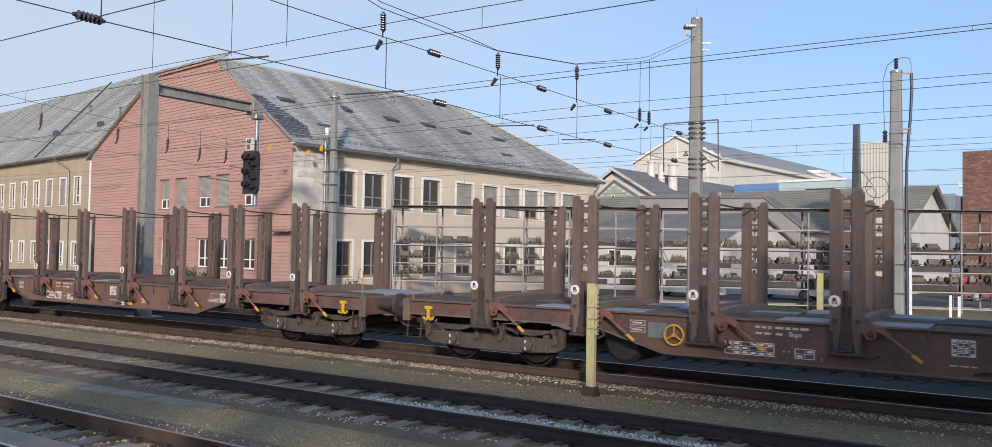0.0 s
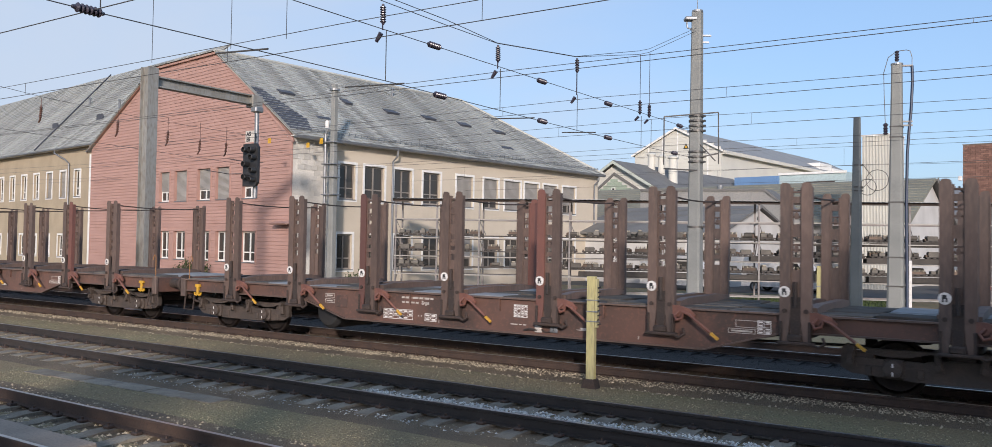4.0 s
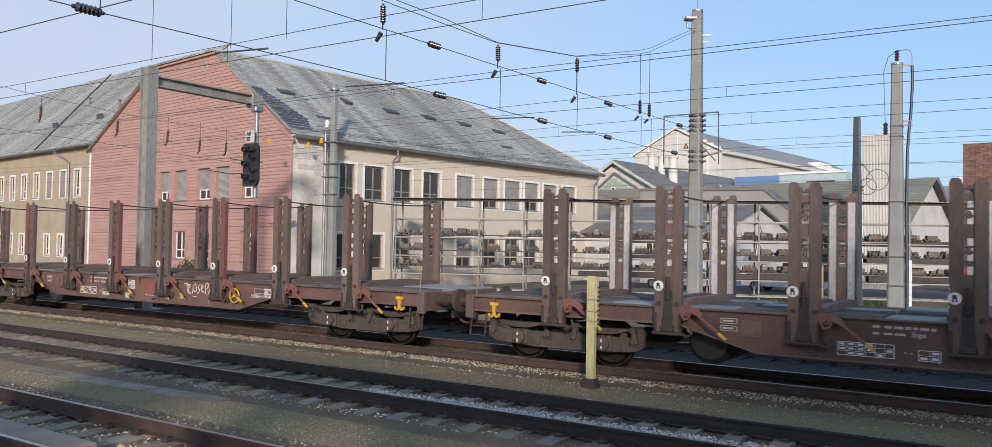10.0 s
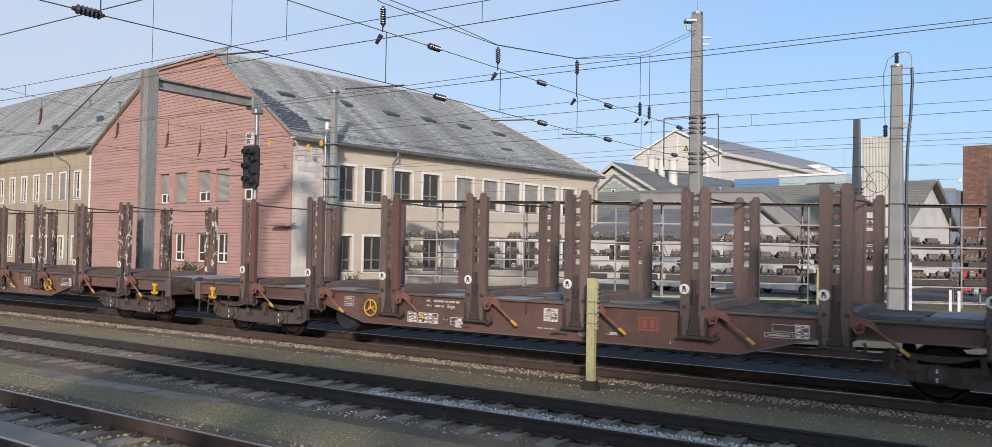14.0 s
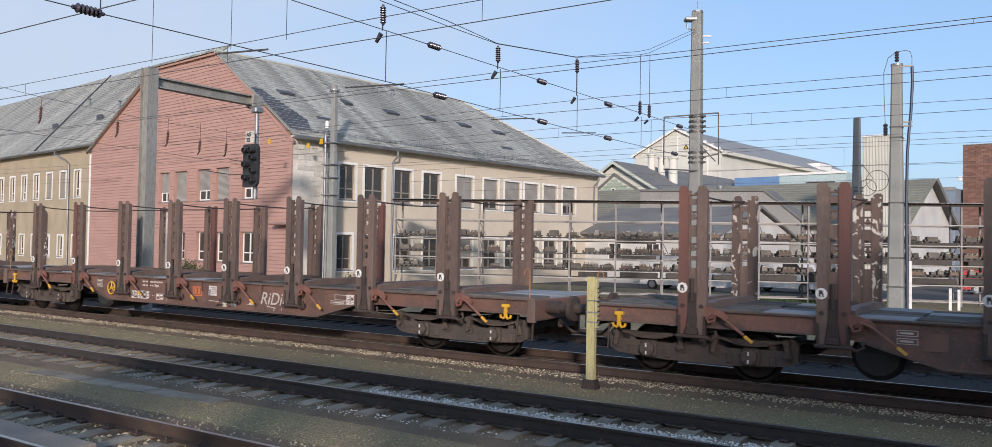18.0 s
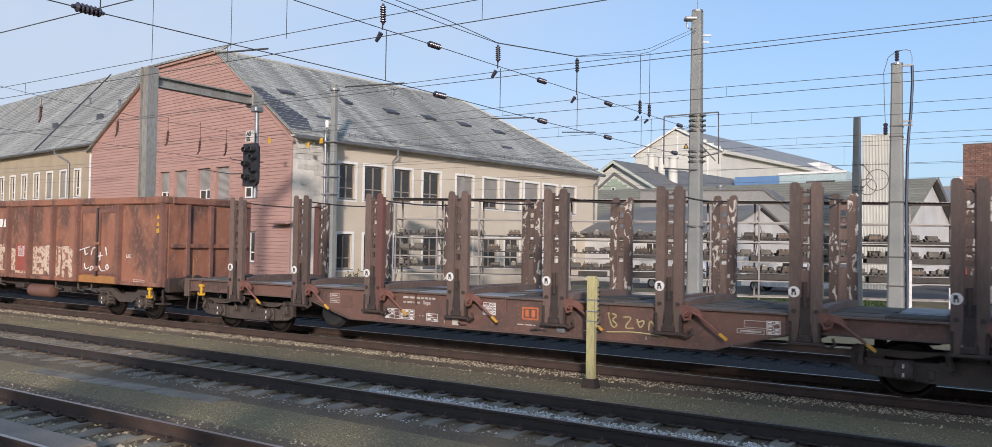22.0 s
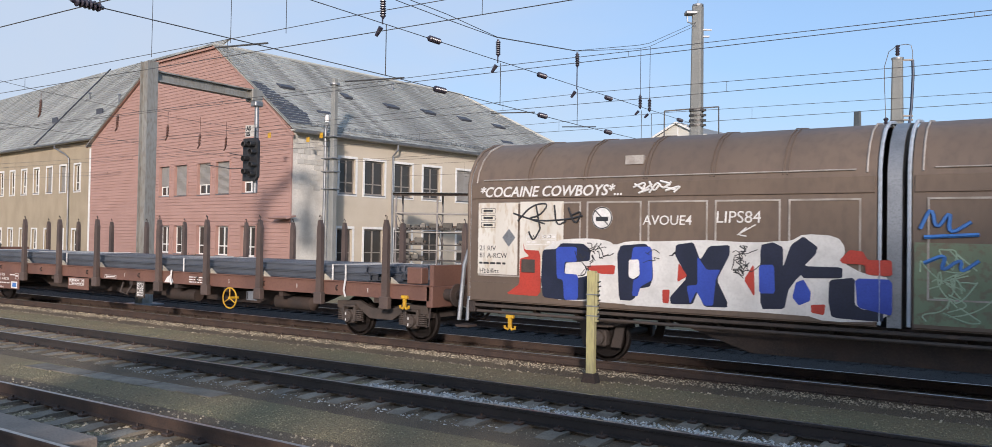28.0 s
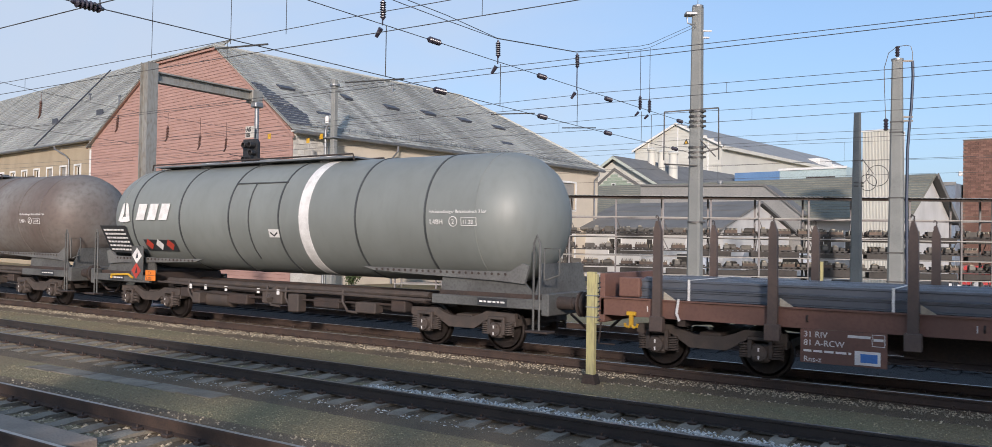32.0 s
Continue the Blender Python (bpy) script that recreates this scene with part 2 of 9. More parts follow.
        return self.add(vs, fs)

    def lathe(self, prof, n=20, axis="y", at=(0, 0, 0)):
        """Turns an outline of (along, radius) about an axis."""
        vs, fs = [], []
        for a, r in prof:
            for i in range(n):
                c, s = math.cos(2 * math.pi * i / n) * r, math.sin(2 * math.pi * i / n) * r
                vs.append({"x": (at[0] + a, at[1] + c, at[2] + s), "y": (at[0] + c, at[1] + a, at[2] + s), "z": (at[0] + c, at[1] + s, at[2] + a)}[axis])
        for k in range(len(prof) - 1):
            fs += [(k * n + i, k * n + (i + 1) % n, (k + 1) * n + (i + 1) % n, (k + 1) * n + i) for i in range(n)]
        fs += [tuple(range(n))[::-1], tuple(range((len(prof) - 1) * n, len(prof) * n))]
        return self.add(vs, fs)

    def torus(self, c, R, r, axis="y", n=20, k=6):
        vs, fs = [], []
        for i in range(n):
            a = 2 * math.pi * i / n
            for j in range(k):
                b = 2 * math.pi * j / k
                d, h = R + r * math.cos(b), r * math.sin(b)
                p = (d * math.cos(a), d * math.sin(a), h)
                p = {"z": p, "y": (p[0], p[2], p[1]), "x": (p[2], p[0], p[1])}[axis]
                vs.append((c[0] + p[0], c[1] + p[1], c[2] + p[2]))
        for i in range(n):
            for j in range(k):
                fs.append((i * k + j, ((i + 1) % n) * k + j, ((i + 1) % n) * k + (j + 1) % k, i * k + (j + 1) % k))
        return self.add(vs, fs)

    def moved(self, m):
        self.v = [tuple(m @ Vector(p)) for p in self.v]
        return self

    def mesh(self, name, mat, smooth=False, weld=False):
        me = bpy.data.meshes.new(name)
        me.from_pydata(self.v, [], self.f)
        bm = bmesh.new()
        bm.from_mesh(me)
        if weld:
            bmesh.ops.remove_doubles(bm, verts=bm.verts, dist=.0005)
        bmesh.ops.recalc_face_normals(bm, faces=bm.faces)
        bm.to_mesh(me)
        bm.free()
        if smooth:
            me.shade_smooth()
            me.set_sharp_from_angle(angle=radians(35))
        me.materials.append(mat if not isinstance(mat, str) else M[mat])
        return me


def part(name, geo, mat, parent=None, label="", smooth=False, at=None):
    me = geo if isinstance(geo, bpy.types.Mesh) else geo.mesh(name, mat, smooth)
    ob = new(name, me)
    if parent is not None:
        ob.parent = parent
    if at is not None:
        ob.matrix_basis = at if isinstance(at, Matrix) else Matrix.Translation(at)
    if label:
        tagged(ob, label)
    return ob


def lettering(text, x, z, size, mat, parent, y=0.0, slant=0.0, label="", bold=0.0, name="lettering", rot=None):
    """Raised letters on a wall that faces -y; x and z are the lower left corner."""
    cu = bpy.data.curves.new(name, "FONT")
    cu.body, cu.size, cu.extrude, cu.shear, cu.offset, cu.resolution_u = text, size, .002, slant, bold, 3
    tmp = bpy.data.objects.new(name, cu)
    me = bpy.data.meshes.new_from_object(tmp)
    bpy.data.objects.remove(tmp)
    me.transform((rot or Matrix.Translation((x, y, z))) @ Matrix.Rotation(radians(90), 4, "X"))
    me.materials.clear()
    me.materials.append(M[mat])
    ob = new(name, me)
    ob.parent = parent
    if label:
        tagged(ob, label)
    return ob


def swing(pts, times=2):
    """Rounds an open stroke as a swung arm does; its ends stay."""
    pts = [Vector(p) for p in pts]
    for _ in range(times):
        q = [pts[0]]
        for a, b in zip(pts, pts[1:]):
            q += [a.lerp(b, .25), a.lerp(b, .75)]
        pts = q + [pts[-1]]
    return pts


def panel(g, x0, x1, z0, z1, y, t=.004):
    return g.box(x0, x1, y - t, y, z0, z1)


def frame_box(g, x0, x1, z0, z1, y, w=.012):
    """A painted outline as four thin bars meeting at the corners."""
    return g.box(x0, x1, y - .004, y, z0, z0 + w).box(x0, x1, y - .004, y, z1 - w, z1).box(x0, x0 + w, y - .004, y, z0 + w, z1 - w).box(x1 - w, x1, y - .004, y, z0 + w, z1 - w)


def rounded(pts, times=2):
    """Cuts the corners of an outline, as a spray can does."""
    for _ in range(times):
        pts = [q for (a, b), (c, d) in zip(pts, pts[1:] + pts[:1]) for q in ((a * .78 + c * .22, b * .78 + d * .22), (a * .22 + c * .78, b * .22 + d * .78))]
    return pts


def poly(g, pts, y, t=.004):
    return g.prism(pts, y - t, y, "y")


def thing(name, m, label, category, group="", kind=""):
    ob = new(name)
    ob.matrix_basis = m if isinstance(m, Matrix) else Matrix.Translation(m)
    return tagged(ob, label, category, group, kind)


# ---- ground and tracks ----
def make_ground():
    g = Geo()
    g.add([(-1500, -400, GZ), (1500, -400, GZ), (1500, 3000, GZ), (-1500, 3000, GZ)], [(0, 1, 2, 3)])
    ob = new("ground", g.mesh("ground", "ground"))
    tagged(ob, "dark trodden gravel and asphalt yard ground", "ground", kind="structure")


make_ground()
RAIL = [(-.075, -.172), (.075, -.172), (.075, -.160), (.014, -.145), (.010, -.045), (.036, -.036), (.036, -.006), (.030, 0), (-.030, 0), (-.036, -.006), (-.036, -.036), (-.010, -.045), (-.014, -.145), (-.075, -.160)]


def make_track(y, x0, x1, sx0, sx1, label, mat="rail"):
    t = thing("railway_track", (0, y, 0), label, "railway track", "station tracks", "structure")
    for s in (-1, 1):
        r = part("rail", Geo().prism([(a + s * .7535, b) for a, b in RAIL], x0, x1), mat, t, "rusty steel rail", True)
        part("running_surface", Geo().box(x0, x1, s * .7535 - .027, s * .7535 + .027, -.004, .0022), "railtop", r, "polished rail head")
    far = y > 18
    sm = Geo().prism([(-1.3, -.36), (1.3, -.36), (1.3, -.20), (1.1, -.178), (.45, -.178), (.3, -.20), (-.3, -.20), (-.45, -.178), (-1.1, -.178), (-1.3, -.20)], -.125, .125).mesh("sleeper", "shadebed" if far else "sleeper")
    fm = Geo()
    for s in (-1, 1):
        for e in (-1, 1):
            fm.box(-.06, .06, s * .7535 + e * .13 - .05, s * .7535 + e * .13 + .05, -.18, -.14, .01)
            fm.tube((0, s * .7535 + e * .13, -.14), (0, s * .7535 + e * .13, -.105), .018, n=6)
    fm = fm.mesh("clip", "rail")
    k = int((sx1 - sx0) / .6)
    for i in range(k):
        s = part("sleeper", sm, "", t, at=(sx0 + i * .6, 0, 0))
        part("rail_clip", fm, "", s)


make_track(TRACKS[0], -80, 40, -16, 2, "near station track with rusty rails on concrete sleepers")
make_track(TRACKS[1], -120, 40, -28, 3, "station track with dark rails and concrete sleepers in ballast", "raildk")
make_track(TRACKS[2], -160, 60, -36, 2, "station track under the freight train, rusty rails")
make_track(TRACKS[3], -160, 60, -46, 0, "far station track behind the freight train")


def make_beds():
    for i, y in enumerate(TRACKS):
        g = Geo()
        nx = 60
        prof = [(-2.1, GZ - .02), (-1.45, -.205), (-.9, -.215), (0, -.225), (.9, -.215), (1.45, -.205), (2.1, GZ - .02)]
        if i == 2:               # filled up over the sleeper ends
            prof = [(-1.75, GZ - .02), (-1.42, -.168), (-.9, -.165), (0, -.185), (.9, -.18), (1.45, -.195), (2.1, GZ - .02)]
        if i == 3:               # shade-coloured ground reaches over to the next track
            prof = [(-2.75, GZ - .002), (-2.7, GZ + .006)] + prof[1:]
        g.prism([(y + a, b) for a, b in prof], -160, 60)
        ob = new("ballast_bed", g.mesh("ballast_bed", "ballast" if i < 3 else "shadebed"))
        tagged(ob, "grey-brown crushed stone ballast bed under a track" if i < 3 else "ballast bed under a track, coloured dark for the train's shade", "ballast", kind="structure")


make_beds()


# ---- the large office building ----
HX, HY = -31.08, 28.58                       # its near corner
TL, TR = radians(7.7), radians(7.6)
DL, DR = Vector((-math.cos(TL), math.sin(TL), 0)), Vector((math.sin(TR), math.cos(TR), 0))


def facade_frame(p, along, out):
    """A wall's own space: x along the wall, y into the house, z up."""
    m = Matrix.Identity(4)
    m.col[0][:3], m.col[1][:3], m.col[2][:3], m.col[3][:3] = along, -out, (0, 0, 1), p
    return m


def wall_with_holes(g, outline_top, x0, x1, z0, holes, thick, skin=0.0):
    """A wall from x0 to x1 with its top at outline_top (a function or a number) and rectangular holes right through."""
    xs = sorted({x0, x1, *[h[0] for h in holes], *[h[1] for h in holes]})
    for a, b in zip(xs, xs[1:]):
        mid = (a + b) / 2
        hs = sorted([h for h in holes if h[0] <= mid <= h[1]], key=lambda h: h[2])
        z = z0
        for h in hs:
            if h[2] > z:
                g.box(a, b, -skin, thick, z, h[2])
            z = h[3]
        g.box(a, b, -skin, thick, z, outline_top)
    return g


def house_window(parent, fr, x0, x1, z0, z1, style, depth=.14, col="frame"):
    """A window set into its hole: frame, glass, sill, and what covers it."""
    w = part("window", Geo().box(x0, x0 + .07, depth, depth + .07, z0, z1).box(x1 - .07, x1, depth, depth + .07, z0, z1)
             .box(x0 + .07, x1 - .07, depth, depth + .07, z0, z0 + .08).box(x0 + .07, x1 - .07, depth, depth + .07, z1 - .08, z1), col, parent, "white window frame" if col == "frame" else "dark window frame", at=fr)
    mid = (x0 + x1) / 2
    part("pane", Geo().box(x0 + .07, x1 - .07, depth + .03, depth + .045, z0 + .08, z1 - .08), "glass", w)
    if style in ("cross", "half"):
        part("mullion", Geo().box(mid - .045, mid + .045, depth - .012, depth + .025, z0 + .08, z1 - .08).box(x0 + .07, x1 - .07, depth - .008, depth + .025, z0 + (z1 - z0) * .3, z0 + (z1 - z0) * .3 + .06), col, w)
    if style == "cross" and z0 > 4 and (int(x0 * 7) % 3 == 1):
        part("blind", Geo().box(x0 + .09, mid - .06, depth + .046, depth + .05, z0 + (z1 - z0) * .4, z1 - .1), "frame", w, "white blind inside")
    if style in ("shut", "half"):
        low = z0 + .02 if style == "shut" else z0 + (z1 - z0) * .34
        g = Geo()
        k = int((z1 - low) / .06)
        for i in range(k):
            zz = low + (z1 - low) * i / k
            g.prism([(depth - .03, zz), (depth - .055, zz + .03), (depth - .03, zz + (z1 - low) / k), (depth - .015, zz + (z1 - low) / k), (depth - .015, zz)], x0 + .03, x1 - .03)
        part("roller_shutter", g.mesh("roller_shutter", "shutter", weld=True), "", w, "grey roller shutter let down")
    part("window_sill", Geo().box(x0 - .06, x1 + .06, -.05, depth, z0 - .05, z0 - .002), "gutter", w)


M["darkframe"] = material("brown_window_frame", (.26, .23, .20), (.2, .18, .16), .5, 0, 3, 40, .05)


def make_house():
    P = Vector((HX, HY, 0))
    h = thing("office_building", P, "two-storey cream railway office with red boarded gable and grey slate roof", "building")
    inv = Matrix.Translation(-P)
    # red gable
    outL = Vector((-math.sin(TL), -math.cos(TL), 0))
    fr = inv @ facade_frame(P, DL, outL)
    ups = [(12.06, 13.25), (10.05, 11.45), (7.5, 8.88), (5.57, 6.95), (3.05, 4.30)]
    lows = [(11.95, 13.1), (10.1, 11.4), (7.5, 8.85), (5.58, 6.82), (3.0, 4.36)]
    holes = [(a, b, 4.46, 6.2) for a, b in ups] + [(a, b, 1.13, 2.73) for a, b in lows]
    body = Geo()
    wall_with_holes(body, 7.45, 0, 22.8, -.4, holes, .35)
    body.prism([(0, 7.45), (22.8, 7.45), (22.8, 8.2), (14.1, 12.5), (7.07, 12.5)], 0, .35, "y")
    gable = part("gable_wall", body, "red_clad", h, "red painted boarded gable wall", at=fr)
    # boards, each with a lip
    bm = {}
    row = .185
    z = .0
    while z < 12.4:
        lo, hi = 0.0, 22.8
        if z + row > 7.45:
            lo = (z + row - 7.45) / (12.5 - 7.45) * 7.07
        if z + row > 8.2:
            hi = 22.8 - (z + row - 8.2) / (12.5 - 8.2) * 8.7
        cuts = sorted([hh for hh in holes if hh[2] < z + row * .8 and hh[3] > z + row * .2])
        x = lo
        for c in cuts + [(hi, hi, 0, 0)]:
            if c[0] - x > .05:
                g = Geo().prism([(-.006, z), (-.034, z + .008), (-.014, z + row - .004), (-.004, z + row - .006)], x, c[0])
                part("board", g, "red_clad", gable)
            x = max(x, c[1])
        z += row
    for i, (a, b) in enumerate(ups):
        house_window(h, fr, a, b, 4.46, 6.2, ("half", "shut", "half", "shut", "half")[i])
    for a, b in lows:
        house_window(h, fr, a, b, 1.13, 2.73, "cross")
    for a, b, z0, z1 in holes:
        part("window_trim", Geo().box(a - .09, a - .002, -.05, .12, z0 - .09, z1 + .09).box(b + .002, b + .09, -.05, .12, z0 - .09, z1 + .09).box(a, b, -.05, .12, z1 + .002, z1 + .09), "red_clad", h, at=fr)
    part("corner_board", Geo().box(-.06, .12, -.06, .02, -.3, 7.4), "red_clad", h, at=fr)
    part("verge_board", Geo().prism([(-.25, 7.26), (7.0, 12.58), (14.2, 12.58), (23.3, 8.10), (23.3, 7.94), (14.15, 12.46), (7.05, 12.46), (-.25, 7.09)], -.16, -.05, "y"), "red_clad", h, "red verge board", at=fr)
    # small red entrance hood and lower red annex strip at the corner
    part("entrance_hood", Geo().prism([(-.55, 0), (.0, .12), (.0, .2), (-.62, .06)], -1.35, .15), "red_clad", h, "red entrance hood", at=fr @ pose(.9, 0, 3.05))
    # long wall
    outR = Vector((math.cos(TR), -math.sin(TR), 0))
    fr2 = inv @ facade_frame(P, DR, outR)
    upr = [(2.94, 3.99), (4.62, 6.0), (6.72, 8.05), (8.93, 10.3), (11.68, 13.1), (14.1, 15.45), (16.1, 17.65), (18.1, 19.55), (20.1, 21.58), (22.25, 23.72)]
    lor = [(2.85, 3.85), (4.65, 6.0), (6.75, 8.05), (9.0, 10.3), (11.74, 13.1), (14.1, 15.45), (16.2, 17.6), (18.1, 19.5), (20.2, 21.6), (22.3, 23.7)]
    holes2 = [(a, b, 4.5, 6.33) for a, b in upr] + [(a, b, .84, 2.67) for a, b in lor]
    g = Geo()
    wall_with_holes(g, 7.4, 2.55, 26.2, -.4, holes2, .35)
    part("side_wall", g, "cream", h, "cream roughcast side wall", at=fr2)
    g = Geo()
    g.box(0.02, 2.55, -.03, .35, -.4, 7.4)
    part("corner_wall", g, "render_grey", h, "weathered bare render at the corner", at=fr2)
    rnd = random.Random(77)
    for r in range(11):
        for c in range(6):
            w0 = .40
            x0 = .12 + c * w0 - (.2 if r % 2 else 0)
            x1 = x0 + w0 - .02
            x0, x1 = max(.06, x0), min(2.5, x1)
            if x1 - x0 < .1 or rnd.random() < (.15 if r > 4 else .55):
                continue
            z0 = 4.55 + r * .255
            if z0 + .235 < 7.38:
                part("stone_block", Geo().box(x0, x1, -.052, -.03, z0, z0 + .235, .006), "render_block", h, at=fr2)
    styles = ("cross", "cross", "cross", "cross", "shut", "half", "shut", "half", "shut", "half")
    for (a, b), st in zip(upr, styles):
        house_window(h, fr2, a, b, 4.5, 6.33, st, col="darkframe")
    for (a, b), st in zip(lor, ("cross", "cross", "cross", "cross", "half", "cross", "cross", "cross", "cross", "cross")):
        house_window(h, fr2, a, b, .84, 2.67, st, col="darkframe")
    for a, b, z0, z1 in holes2:
        part("window_surround", Geo().box(a - .13, a - .002, -.03, .10, z0 - .13, z1 + .13).box(b + .002, b + .13, -.03, .10, z0 - .13, z1 + .13).box(a, b, -.03, .10, z1 + .002, z1 + .13).box(a, b, -.03, .10, z0 - .13, z0 - .06), "frame", h, at=fr2)
    part("gutter", Geo().prism([(-.62, 7.32), (-.48, 7.28), (-.46, 7.42), (-.50, 7.42), (-.51, 7.34), (-.60, 7.36), (-.62, 7.44), (-.64, 7.44)], -.2, 26.6), "gutter", h, at=fr2)
    part("soffit", Geo().box(-.1, 26.6, -.50, .3, 7.40, 7.46), "frame", h, at=fr2)
    for x in (6.5, 25.9):
        part("downpipe", Geo().path([(x, -.54, 7.3), (x, -.5, 7.0), (x, -.12, 6.7), (x, -.12, -.3)], .055, 8), "galv", h, smooth=True, at=fr2)
    part("back_wall", Geo().box(26.2, 26.5, -.0, 14.0, -.4, 7.4), "cream", h, at=fr2)
    # left wing, set back a little, its floors lie higher
    frw = inv @ facade_frame(P + DL * 22.8 - outL * .9, DL, outL)
    ww = []
    for k in range(8):
        x = 3.9 + k * 2.5
        ww.append((x, x + .98, 5.22, 7.08))
    wl = [(a + .2, b + .15, .90, 2.42) for a, b, _, _ in ww]
    part("wing_wall", wall_with_holes(Geo(), 8.68, 0, 26, -.4, ww + wl, .35), "cream_wing", h, "cream rendered wing wall", at=frw)
    for i, (a, b, z0, z1) in enumerate(ww):
        house_window(h, frw, a, b, z0, z1, "shut" if i in (1, 2) else "cross")
    for a, b, z0, z1 in wl:
        house_window(h, frw, a, b, z0, z1, "cross")
    for a, b, z0, z1 in ww + wl:
        part("window_surround", Geo().box(a - .13, a - .002, -.03, .10, z0 - .13, z1 + .13).box(b + .002, b + .13, -.03, .10, z0 - .13, z1 + .13).box(a, b, -.03, .10, z1 + .002, z1 + .13).box(a, b, -.03, .10, z0 - .13, z0 - .06), "frame", h, at=frw)
    part("wing_gutter", Geo().box(.3, 26, -.58, -.44, 8.62, 8.74, .03), "gutter", h, at=frw)
    part("wing_soffit", Geo().box(0, 26, -.48, .3, 8.68, 8.74), "frame", h, at=frw)
    part("quoin_strip", Geo().box(1.75, 2.35, -.06, .0, -.3, 8.1), "frame", h, "white corner strip", at=frw)
    part("downpipe", Geo().path([(7.3, -.5, 8.65), (7.3, -.5, 8.4), (6.4, -.12, 7.95), (5.7, -.10, 7.6), (5.6, -.10, -.3)], .06, 8), "galv", h, smooth=True, at=frw)
    make_roof(h, fr, fr2, frw, inv)
    return h


def slope_strips(h, corners, rows, name, inv, label=""):
    """A roof slope: a deck with lapped slate courses, each course a part. Corners a, b along the eave and d, c along the top."""
    a, b, c, d = [Vector(p) for p in corners]
    nrm = (b - a).cross(d - a).normalized()
    if nrm.z < 0:
        nrm = -nrm
    deck = part(name, Geo().add([a - nrm * .06, b - nrm * .06, c - nrm * .06, d - nrm * .06, a - nrm * .02, b - nrm * .02, c - nrm * .02, d - nrm * .02],
                                [(3, 2, 1, 0), (4, 5, 6, 7), (0, 1, 5, 4), (1, 2, 6, 5), (2, 3, 7, 6), (3, 0, 4, 7)]).moved(inv), "slate", h, label)
    rnd = random.Random(rows)
    for i in range(rows):
        t0, t1 = i / rows, min((i + 1.3) / rows, 1.0)
        p0, p1, q0, q1 = a.lerp(d, t0), b.lerp(c, t0), a.lerp(d, t1), b.lerp(c, t1)
        k = max(2, int((p1 - p0).length / .42))
        g = Geo()
        off = .5 if i % 2 else 0
        for j in range(k + 1):
            u0, u1 = max(0, (j - off) / k), min(1, (j + .94 - off) / k)
            if u1 <= u0:
                continue
            up, dn = nrm * (.030 + rnd.uniform(0, .032)), nrm * rnd.uniform(0, .006)
            s0, s1, r1, r0 = p0.lerp(p1, u0), p0.lerp(p1, u1), q0.lerp(q1, u1), q0.lerp(q1, u0)
            g.add([s0 + up, s1 + up, r1 + dn, r0 + dn, s0 - nrm * .015, s1 - nrm * .015], [(0, 1, 2, 3), (4, 5, 1, 0)])
        ob = part("slate_course", g, "slate", deck)
        tagged(ob, kind="stuff")
        ob.data.transform(inv)
    return deck


